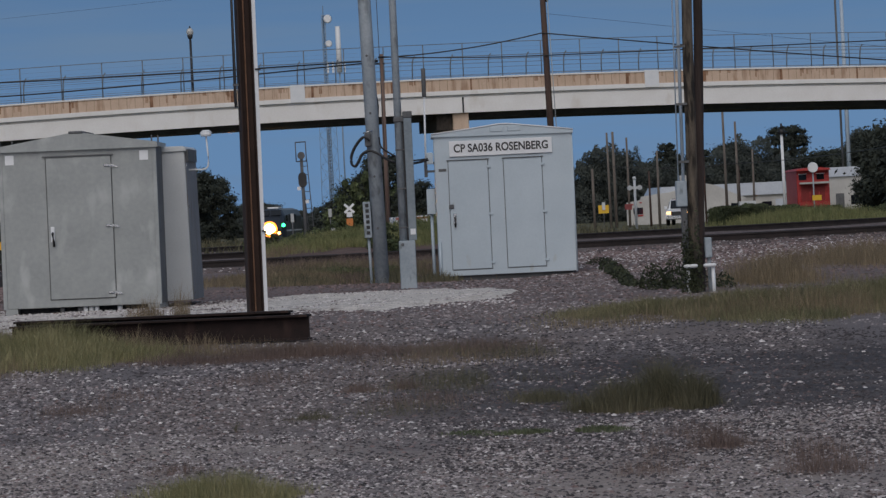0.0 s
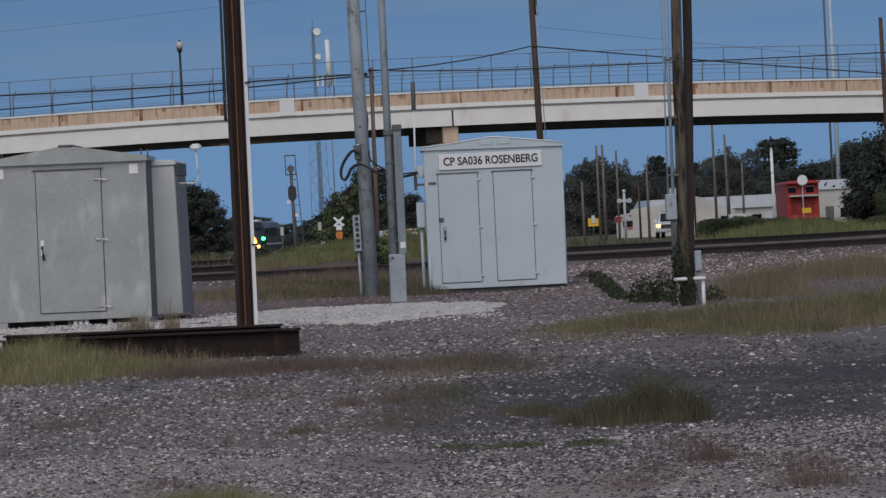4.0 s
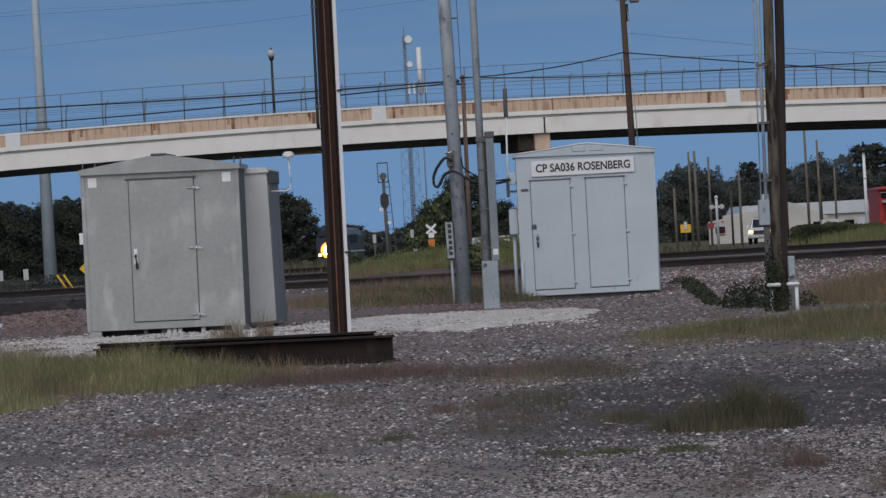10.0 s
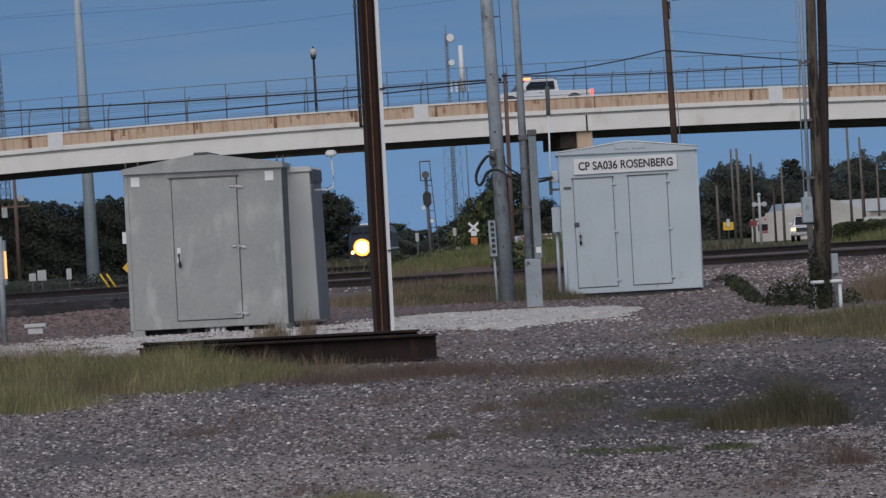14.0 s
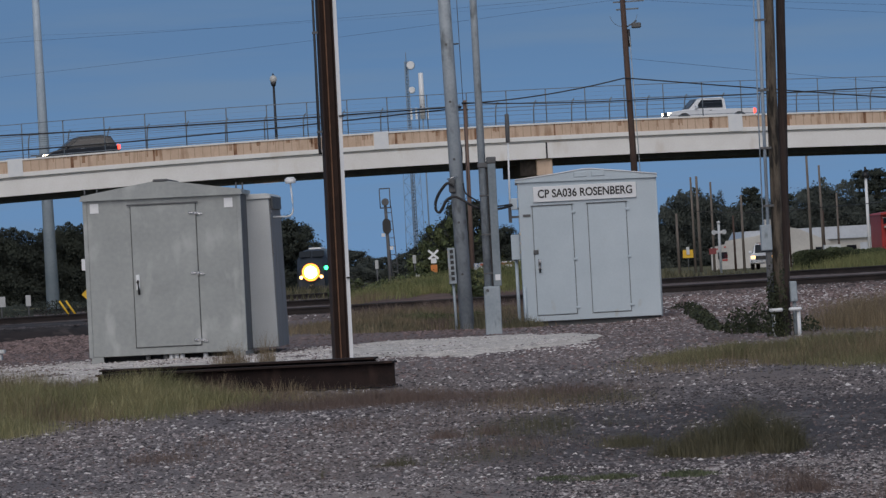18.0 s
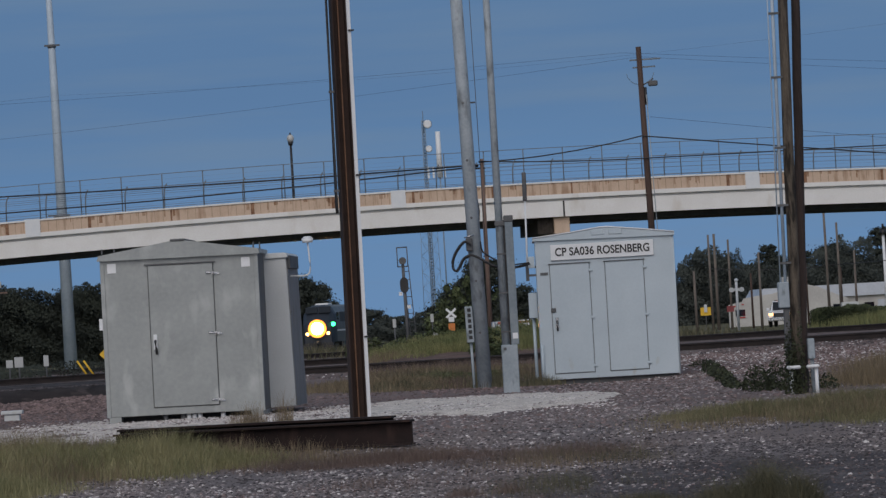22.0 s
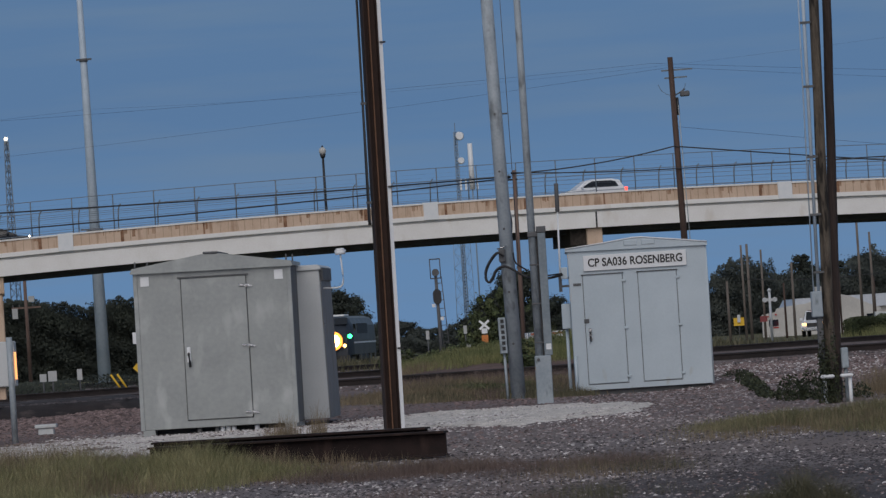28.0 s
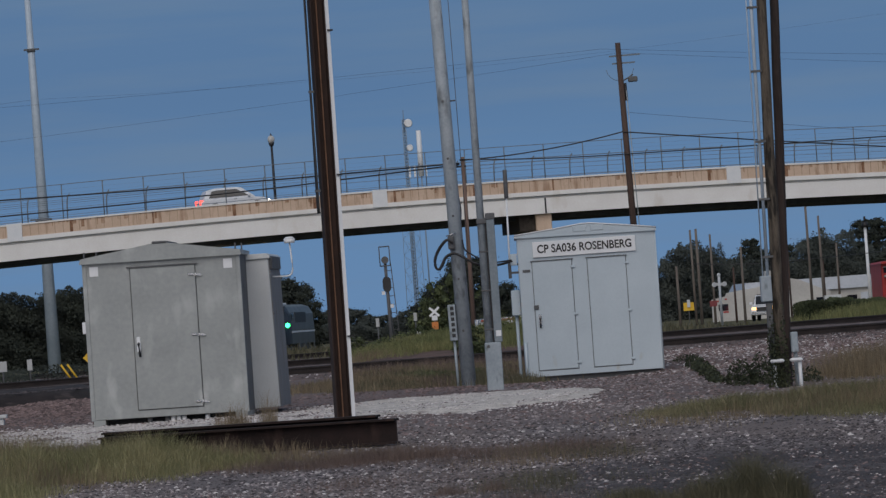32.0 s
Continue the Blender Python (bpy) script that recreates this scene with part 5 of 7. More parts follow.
def caboose():
    y = 440
    th = thing("caboose", (43.42, y, height(43, y) + 0.75), "bright red railroad caboose with end windows and a roof platform", "caboose")
    part("end_wall", soften(bx(B(), -1.42, 1.42, 0, 10, -0.3, 3.4), 0.04), RED, th)
    part("roof", prism(B(), [(-1.52, 3.35), (1.52, 3.35), (1.42, 3.5), (0.5, 3.62), (-0.5, 3.62), (-1.42, 3.5)], -0.9, 10.4), RED, th)
    for x in (-0.95, 0.6):
        w = part("window", bx(B(), x - 0.28, x + 0.38, -0.03, 0, 2.55, 3.05), GLASS, th)
        part("window_frame", bx(B(), x - 0.33, x + 0.43, -0.045, -0.031, 3.05, 3.1), WHITE, w)
    part("awning", bx(B(), -1.2, 1.3, -1.0, 0, 2.2, 2.36), CREAM, th, "pale striped awning")
    # porch shade is put into the door as a darker red
    part("porch", bx(B(), -1.1, 1.0, -0.05, -0.01, 0.7, 2.15), surf("shaded red caboose door", (0.20, 0.016, 0.016), (0.26, 0.022, 0.02), 0.6), th, "end door in red darkened for porch shade")
    for x in (-1.2, -0.4, 0.4, 1.2):
        part("railing_post", cyl(B(), (x, -0.9, 0.5), (x, -0.9, 1.5), 0.04, n=6), RED, th)
    part("steps", bx(B(), -1.3, 1.3, -0.95, -0.02, 0.3, 0.6), RED, th)
    part("underframe_fill", bx(B(), -1.3, 1.3, 0.2, 9.8, -0.75, -0.3), BLACK, th)
    for yy in (1.5, 8.5):
        for x in (-0.75, 0.75):
            part("wheel", cyl(B(), (x - 0.07, yy, -0.33), (x + 0.07, yy, -0.33), 0.42, n=16), BLACK, th)
    return th


caboose()
th = thing("dish_antenna", (43.05, 436, height(43, 436)), "white satellite dish on a pole beside the caboose", "dish antenna")
part("pole", cyl(B(), (0, 0, 0), (0, 0, 4.0), 0.06, n=8), GALV_POLE, th)
part("dish", cyl(cyl(B(), (0, -0.3, 4.35), (0, -0.15, 4.35), 0.42, 0.46, 20), (0, -0.15, 4.35), (0, 0.1, 4.35), 0.46, 0.12, 20), WHITE, th)
part("yellow_sign", bx(B(), -0.15, 0.65, -0.06, -0.03, 1.5, 1.95), YELLOW, th)

th = thing("crossing_signal", (22.17, 350, -0.65), "white level-crossing signal with crossed arms", "crossing signal")
part("mast", cyl(B(), (0, 0, 0), (0, 0, 3.4), 0.09, n=10), WHITE, th)
part("crossarm", bx(B(), -0.4, 0.4, -0.06, 0.06, 2.75, 2.95), WHITE, th)
for x in (-0.35, 0.35):
    part("lamp_hood", cyl(B(), (x, -0.1, 2.85), (x, 0.1, 2.85), 0.17, n=12), WHITE, th)
part("bell", ball(B(), (0, 0, 3.5), 0.14), WHITE, th)
part("flag_panel", bx(B(), -0.75, -0.25, -0.03, 0, 1.35, 1.75), surf("faded red panel", (0.36, 0.08, 0.08), (0.42, 0.12, 0.12), 0.7), th)
th = thing("junction_cabinet", (28.24, 330, -0.6), "pale square cabinet in the grass", "cabinet")
part("body", soften(bx(B(), -0.55, 0.55, 0, 0.8, -0.1, 1.5), 0.03), PAINT_G, th)
part("door", bx(B(), -0.45, 0.45, -0.03, 0, 0.1, 1.35), PAINT_G, th)


# ---- road vehicles ----
def wheels(th, xs_, half, r):
    for x in xs_:
        for s in (-1, 1):
            w = part("wheel", soften(cyl(B(), (x, s * half - 0.11, r), (x, s * half + 0.11, r), r, n=20), 0.03), TYRE, th)
            part("rim", cyl(B(), (x, s * (half + 0.112), r), (x, s * (half + 0.08), r), r * 0.56, n=16), CHROME, w)


def body_from(th, name, outline, half, material, taper=0.0, bevel=0.05):
    """A car body or cabin: a side outline in x and z, drawn to both sides, narrower towards the top by taper."""
    bm = prism(B(), outline, -half, half)
    if taper:
        zs = [z for _, z in outline]
        lo, hi = min(zs), max(zs)
        for v in bm.verts:
            v.co.y *= 1 - taper * (v.co.z - lo) / (hi - lo)
    soften(bm, bevel, 2)
    return part(name, bm, material, th)


def lamps(th, front, rear, half, zf, zr, on_tail=True, on_head=True):
    for s in (-1, 1):
        part("headlamp", soften(bx(B(), front - 0.06, front + 0.03, s * (half - 0.28) - 0.17, s * (half - 0.28) + 0.19, zf - 0.09, zf + 0.09), 0.02), LAMP_HEAD if on_head else CHROME, th)
        part("tail_lamp", soften(bx(B(), rear - 0.03, rear + 0.14, s * (half - 0.12) - 0.1, s * (half - 0.12) + 0.135, zr - 0.17, zr + 0.17), 0.02), LAMP_RED, th)


def pickup(paint, label, beacon=False):
    """Crew-cab pickup, 5.9 m long, nose towards +x."""
    th = thing("pickup_truck", (0, 0, -50), label, "pickup truck", "road vehicles")
    h = 0.98
    low = [(-2.95, 0.55), (-2.9, 1.12), (-1.0, 1.14), (1.25, 1.16), (1.6, 1.18), (2.7, 1.06), (2.95, 0.9), (2.98, 0.5), (2.4, 0.42), (-2.4, 0.42)]
    body_from(th, "body", low, h, paint)
    body_from(th, "cab", [(-0.98, 1.1), (-0.9, 1.82), (-0.7, 1.92), (0.75, 1.90), (0.95, 1.82), (1.62, 1.14)], h - 0.06, paint, 0.16)
    body_from(th, "side_glass", [(-0.72, 1.24), (-0.70, 1.76), (0.72, 1.76), (1.18, 1.24)], h - 0.02, GLASS, 0.11, 0.02)
    part("windscreen", bx(B(), -0.03, 0.0, -0.72, 0.72, -0.40, 0.40, pose(1.32, 0, 1.54, 0, -42, 0)), GLASS, th)
    part("rear_glass", bx(B(), -0.97, -0.93, -0.6, 0.6, 1.35, 1.75), GLASS, th)
    part("bed_liner", bx(B(), -2.8, -1.1, -0.75, 0.75, 1.12, 1.155), BLACK, th)
    part("bumper", soften(bx(B(), 2.9, 3.05, -0.9, 0.9, 0.45, 0.72), 0.03), CHROME, th)
    part("rear_bumper", soften(bx(B(), -3.05, -2.9, -0.9, 0.9, 0.45, 0.66), 0.03), CHROME, th)
    part("grille", bx(B(), 2.93, 2.985, -0.55, 0.55, 0.72, 1.02), BLACK, th)
    for x in (1.95, -1.85):
        for s in (-1, 1):
            part("wheel_arch", cyl(B(), (x, s * (h - 0.02), 0.45), (x, s * (h + 0.012), 0.45), 0.5, n=20), BLACK, th)
    wheels(th, (1.95, -1.85), h - 0.10, 0.41)
    for s in (-1, 1):
        part("door_handle", bx(B(), 0.05, 0.22, s * h - 0.02, s * h + 0.02, 1.05, 1.09), BLACK, th)
        part("mirror", soften(bx(B(), 1.05, 1.22, s * (h + 0.02), s * (h + 0.24), 1.2, 1.42), 0.03), paint, th)
    lamps(th, 2.95, -2.96, h, 0.93, 0.95)
    if beacon:
        part("beacon", soften(bx(B(), 0.55, 0.95, -0.3, 0.3, 1.92, 2.04), 0.03), LAMP_AMBER, th, "lit amber roof beacon")
        part("tool_rack", soften(bx(B(), -0.9, 0.5, -0.7, 0.7, 1.9, 1.96), 0.02), BLACK, th)
    return th


def car(paint, label, suv=False, length=4.7, name="car"):
    th = thing(name, (0, 0, -50), label, name, "road vehicles")
    k, h = length / 4.7, 0.9
    top = 1.72 if suv else 1.44
    w = 1.05 if suv else 0.92
    low = [(-2.32, 0.42), (-2.33, 0.92), (-1.9, w), (0.9, w), (1.9, w - 0.14), (2.3, 0.66), (2.32, 0.36), (1.8, 0.28), (-1.9, 0.28)]
    cab = [(-2.15, w - 0.04), (-1.85, top - 0.12), (-1.3, top), (0.1, top), (0.5, top - 0.08), (1.35, w - 0.04)] if suv else [(-1.85, w - 0.04), (-1.1, top - 0.06), (-0.5, top), (0.2, top - 0.01), (0.6, top - 0.1), (1.5, w - 0.06)]
    gl = [(-1.75, w + 0.06), (-1.55, top - 0.2), (-1.2, top - 0.13), (0.1, top - 0.13), (0.95, w + 0.06)] if suv else [(-1.4, w + 0.04), (-0.95, top - 0.14), (-0.4, top - 0.1), (0.2, top - 0.1), (1.05, w + 0.04)]
    body_from(th, "body", [(x * k, z) for x, z in low], h, paint)
    body_from(th, "cabin", [(x * k, z) for x, z in cab], h - 0.05, paint, 0.22)
    body_from(th, "side_glass", [(x * k, z) for x, z in gl], h - 0.045, GLASS, 0.165, 0.02)
    for x in (1.42 * k, -1.38 * k):
        for s in (-1, 1):
            part("wheel_arch", cyl(B(), (x, s * (h - 0.02), 0.36), (x, s * (h + 0.012), 0.36), 0.41, n=18), BLACK, th)
    wheels(th, (1.42 * k, -1.38 * k), h - 0.1, 0.34)
    for s in (-1, 1):
        part("mirror", soften(bx(B(), 0.8 * k, 0.95 * k, s * h, s * (h + 0.2), w, w + 0.16), 0.03), paint, th)
        part("door_handle", bx(B(), -0.1, 0.08, s * h - 0.02, s * h + 0.018, w - 0.1, w - 0.07), CHROME, th)
    part("bumper", soften(bx(B(), 2.25 * k, 2.38 * k, -0.8, 0.8, 0.3, 0.52), 0.03), paint, th)
    lamps(th, 2.24 * k, -2.32 * k, h, 0.68, 0.86)
    return th


truck_beacon = pickup(CAR_WHITE, "white crew-cab work pickup with an amber roof beacon", True)
truck_beacon.scale = (1.13, 1.0, 1.04)
dark_suv = car(CAR_DARK, "dark sport utility vehicle crossing the overpass", True, 4.9, "suv")
truck_white = pickup(CAR_WHITE, "white crew-cab pickup with lit brake lights")
dark_car = car(CAR_DARK, "dark sedan crossing the overpass", False, 4.7)
white_suv = car(CAR_WHITE, "white crossover crossing the overpass", True, 4.5, "suv")
white_suv.scale = (1.0, 1.0, 0.88)
dark_car_b = car(CAR_DARK, "black sedan crossing the overpass", False, 4.8)
white_car = car(CAR_WHITE, "white hatchback crossing the overpass", True, 4.6, "car")

# vehicles standing on the ground far off
parked = pickup(CAR_WHITE, "white work truck with lit lamps standing by the far poles", True)
parked.matrix_basis = pose(31.2, 430, -0.9, 0, 0, -100)
parked.scale = (1.15, 1.15, 1.15)
for o in parked.children:
    if o.name.split(".")[0] == "headlamp":
        o.data.materials[0] = LAMP_YELLOW
parked_b = pickup(CAR_WHITE, "white truck with a red stripe standing behind the signal shed")
parked_b.matrix_basis = pose(5.5, 168, -0.07, 0, 0, 3)
STRIPE = surf("red stripe", (0.4, 0.05, 0.04), (0.45, 0.07, 0.05), 0.5)
part("stripe", bx(B(), -2.9, 2.6, -0.995, -0.985, 1.03, 1.1), STRIPE, parked_b)
for o in parked_b.children:
    if o.name.split(".")[0] in ("headlamp", "tail_lamp"):
        o.data.materials[0] = CHROME


# ---- train ----
def locomotive():
    """Streamlined passenger locomotive, nose towards -y, 21 m long."""
    th = thing("locomotive", (0, 0, -60), "silver passenger locomotive with a lit headlight and dark blue nose", "locomotive")
    sec = [(-1.5, 0.95), (-1.52, 2.2), (-1.45, 3.5), (-1.1, 4.15), (-0.5, 4.35), (0.5, 4.35), (1.1, 4.15), (1.45, 3.5), (1.52, 2.2), (1.5, 0.95)]
    part("body", prism(B(), sec, 2.6, 21.0), SILVER, th)
    bm = B()
    rows = []
    for y, k, drop, lowz in ((2.6, 1.0, 0.0, 0.95), (1.7, 0.985, 0.15, 0.95), (0.9, 0.95, 0.9, 0.92), (0.25, 0.88, 1.45, 0.9), (0.0, 0.80, 1.75, 0.9)):
        rows.append([bm.verts.new((x * k, y, lowz + (z - 0.95) * (4.35 - drop - lowz) / 3.4)) for x, z in sec])
    for a, b in zip(rows, rows[1:]):
        for i in range(len(sec) - 1):
            bm.faces.new((a[i], a[i + 1], b[i + 1], b[i]))
    bm.faces.new(rows[-1])
    bmesh.ops.recalc_face_normals(bm, faces=bm.faces)
    part("nose", bm, NAVY, th, "dark blue sloping nose")
    for s in (-1, 1):
        part("windscreen", bx(B(), 0.08 if s > 0 else -1.15, 1.15 if s > 0 else -0.08, -0.03, 0.03, -0.42, 0.42, pose(0, 1.23, 3.88, -48, 0, 0)), GLASS, th)
        part("nose_panel", bx(B(), 0.95 * s - 0.32, 0.95 * s + 0.32, -0.05, 0.0, 2.75, 3.3, pose(0, 0.62, 0.0, -12, 0, 0)), WHITE, th)
        part("cab_window", bx(B(), s * 1.47 - 0.03, s * 1.47 + 0.03, 3.0, 4.6, 2.95, 3.6), GLASS, th)
        part("side_grille", bx(B(), s * 1.47 - 0.03, s * 1.47 + 0.03, 6.0, 14.5, 2.75, 3.65), BLACK, th)
        part("side_stripe", bx(B(), s * 1.53 - 0.02, s * 1.53 + 0.02, 2.6, 21, 1.9, 2.05), WHITE, th)
        for y in (7.5, 11.5, 15.5, 19.5):
            part("ladder", bx(B(), s * 1.51 - 0.05, s * 1.51 + 0.05, y, y + 0.7, 0.35, 0.95), SILVER, th)
        part("skirt", bx(B(), s * 1.42 - 0.06, s * 1.42 + 0.06, 6.5, 14.5, 0.45, 0.95), BLACK, th)
        part("ditch_light", cyl(B(), (s * 0.95, 0.0, 1.75), (s * 0.95, -0.06, 1.75), 0.15, n=14), LAMP_DITCH, th, "lit ditch light")
    part("green_lamp", cyl(B(), (1.42, 0.35, 2.55), (1.42, 0.28, 2.55), 0.19, n=14), LAMP_GREEN, th, "lit green marker lamp")
    part("green_lamp_hood", cyl(B(), (1.42, 0.6, 2.55), (1.42, 0.351, 2.55), 0.23, n=14), BLACK, th)
    hood = cyl(B(), (0, 0.30, 0), (0, -0.02, 0), 0.82, 0.84, 28)
    for k in range(28):
        a, b = 2 * math.pi * k / 28, 2 * math.pi * (k + 1) / 28
        q = [hood.verts.new((r * math.cos(c), y, r * math.sin(c))) for c in (a, b) for r, y in ((0.84, -0.02), (0.86, -0.12))]
        hood.faces.new((q[0], q[1], q[3], q[2]))
    hd = part("headlight_housing", hood, BLACK, th, "black headlight drum turned slightly aside", pose(0, -0.3, 2.2, 0, 0, 4.6))
    # glowing disc and lens are oversize, to paint the headlight's glare
    part("reflector", cyl(B(), (0, -0.03, 0), (0, -0.05, 0), 0.82, n=28), LAMP_GLARE, hd, "amber glowing disc for headlight glare")
    part("headlight", cyl(B(), (0, -0.06, 0), (0, -0.12, 0), 0.56, 0.52, n=28), LAMP_WARM, hd, "burning headlight lens, enlarged for its glare")
    # unseen tube and tiny lamp, added to throw a narrow beam
    barrel = B()
    for k in range(16):
        a, b = 2 * math.pi * k / 16, 2 * math.pi * (k + 1) / 16
        q = [barrel.verts.new((0.035 * math.cos(c), y, 0.035 * math.sin(c))) for c in (a, b) for y in (-0.13, -1.05)]
        barrel.faces.new((q[0], q[1], q[3], q[2]))
    part("beam_mask", barrel, BLACK, hd, "black tube added to narrow the beam")
    part("added_beam_lamp", cyl(B(), (0, -0.13, 0), (0, -0.15, 0), 0.03, n=16), LAMP_BEAM, hd, "added lamp that casts the headlight beam")
    part("coupler", soften(bx(B(), -0.18, 0.18, -0.6, 0.1, 0.75, 1.05), 0.04), BLACK, th)
    part("pilot", prism(B(), [(-1.45, 0.15), (1.45, 0.15), (1.35, 0.92), (-1.35, 0.92)], -0.02, 0.25), BLACK, th)
    for yy in (3.5, 6.0, 16.5, 19.0):
        for s in (-1, 1):
            part("wheel", cyl(B(), (s * 0.72 - 0.07, yy, 0.51), (s * 0.72 + 0.07, yy, 0.51), 0.51, n=20), BLACK, th)
    for yy in (4.75, 17.75):
        part("truck_frame", soften(bx(B(), -1.2, 1.2, yy - 2.0, yy + 2.0, 0.4, 0.8), 0.05), BLACK, th)
    part("roof_hatch", soften(bx(B(), -0.6, 0.6, 4.5, 8.0, 4.3, 4.5), 0.05), WHITE, th, "pale roof hatch")
    return th


train = locomotive()
# ---- trees ----
LEAF_HEDGE = surf("dull green hedge leaves", (0.030, 0.042, 0.018), (0.058, 0.070, 0.030), 1.0, 0, 0.5, 4, 0, spread=0.3)
LEAF_BRUSH = surf("green brush", (0.085, 0.105, 0.045), (0.175, 0.185, 0.082), 0.85, 0, 0.5, 4, 0, spread=0.4, thin=0.3)
def tree(seed, h, spread, clumps, leaves, leaf, material, label, trunk=0.3, low=0.25):
    """A tapered trunk with limbs and a crown of many small leaf pieces set in uneven clumps."""
    rg = random.Random(seed)
    th = thing("tree", (0, 0, -80), label, "tree", "far trees")
    wood = cyl(B(), (0, 0, -0.3), (0.1, 0, h * 0.55), trunk, trunk * 0.55, 8)
    centres = []
    for k in range(clumps):
        a, f = rg.random() * 6.283, rg.random()
        z = h * (low + (0.92 - low) * f)
        r = spread * (0.25 + 0.75 * math.sin(math.pi * min(1, 0.22 + 0.74 * f)) ** 0.8) * math.sqrt(rg.random())
        centres.append((Vector((r * math.cos(a), r * math.sin(a), z)), (0.09 + 0.17 * rg.random() ** 1.5) * spread))
        if k % 3 == 0:
            cyl(wood, (0.05, 0, h * (0.2 + 0.3 * f)), centres[-1][0] * 0.9, trunk * 0.3, trunk * 0.08, 5)
    part("trunk", wood, BARK, th)
    rs = np.random.RandomState(seed)
    verts, faces = [], []
    for c, r in centres:
        for k in range(leaves):
            d = rs.normal(size=3)
            d /= np.linalg.norm(d)
            p = np.array(c) + d * r * (0.15 + 0.62 * abs(rs.normal()) + 0.25 * rs.rand()) * np.array([1.1, 1.1, 0.7])
            face = 0.8 * d + np.array([0, 0, 0.5]) + 0.45 * rs.normal(size=3)
            u = np.cross(face, rs.normal(size=3))
            u /= np.linalg.norm(u)
            v = np.cross(face, u)
            v /= np.linalg.norm(v)
            s = leaf * (0.5 + rs.rand())
            i = len(verts)
            verts += [tuple(p - u * s), tuple(p + v * s * 0.55), tuple(p + u * s), tuple(p - v * s * 0.55)]
            faces.append((i, i + 1, i + 2, i + 3))
    me = bpy.data.meshes.new("crown")
    me.from_pydata(verts, [], faces)
    me.materials.append(material)
    crown = new("crown", me)
    crown.parent = th
    return th


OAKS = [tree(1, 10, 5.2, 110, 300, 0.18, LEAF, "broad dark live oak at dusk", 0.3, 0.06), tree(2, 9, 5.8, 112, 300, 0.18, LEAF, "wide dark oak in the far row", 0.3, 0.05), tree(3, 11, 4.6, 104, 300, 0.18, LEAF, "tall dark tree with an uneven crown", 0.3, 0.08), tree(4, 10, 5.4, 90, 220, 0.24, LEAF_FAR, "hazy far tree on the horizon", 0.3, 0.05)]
PINE = tree(5, 13, 2.6, 80, 200, 0.18, LEAF, "tall slim dark tree above the row", 0.25, 0.2)
BUSH = tree(7, 4.2, 2.9, 34, 150, 0.17, LEAF_MID, "rounded green shrub by the tracks", 0.12, 0.08)
rg = random.Random(21)
spots = []
for k in range(34):  # the row behind the left side
    spots.append((rg.randrange(3), -70 + k * 1.45 + rg.random() * 1.2, 500 + rg.random() * 80, 0.62 + 0.14 * rg.random()))
for k, (x, y, s) in enumerate(((-13.6, 520, 0.72), (-16.5, 540, 0.74), (-11.2, 560, 0.52), (-10.5, 760, 0.42), (-6.5, 780, 0.40), (-2.5, 800, 0.30), (1.0, 780, 0.34), (4.8, 560, 0.55), (8.0, 560, 0.66), (10.8, 540, 0.52), (14.0, 590, 0.5), (-8.5, 800, 0.42), (-4.5, 820, 0.30), (-0.5, 830, 0.28), (6.6, 600, 0.6), (-19.5, 560, 0.7))):
    spots.append((3 if y > 700 else k % 3, x, y, s * 1.22))
for k in range(40):  # the high row on the right
    x = 31.0 + k * 1.6 + rg.random() * 1.5
    rise = 1.0 if x > 33 else 0.85
    spots.append((rg.randrange(3), x, 600 + rg.random() * 70, rise * (0.52 + 0.28 * rg.random())))
for x, y, s in ((49.6, 416, 0.80), (52.2, 412, 1.12), (55.5, 408, 1.35), (60, 415, 1.4), (47.2, 420, 0.52), (58.5, 520, 0.9), (62, 500, 1.15), (66, 510, 1.25), (71, 520, 1.2), (56, 560, 0.85), (76, 540, 1.2)):
    spots.append((1, x, y, s))
used = set()
for kind, x, y, s in spots:
    m = pose(x, y, height(x, y), 0, 0, rg.random() * 360)
    src = OAKS[kind]
    if kind not in used:
        used.add(kind)
        src.matrix_basis, ob = m, src
    else:
        ob = copy_thing(src, m)
    ob.scale = (s, s, s * (0.92 + 0.16 * rg.random()))
for k, (x, y, s) in enumerate(((34.0, 610, 0.66), (45, 640, 0.78), (55.5, 600, 0.85), (61, 640, 0.9), (50, 650, 0.7), (39, 640, 0.68))):
    m = pose(x, y, height(x, y), 0, 0, 60 * k)
    ob = PINE if k == 0 else copy_thing(PINE, m)
    ob.matrix_basis = m
    ob.scale = (s, s, s)


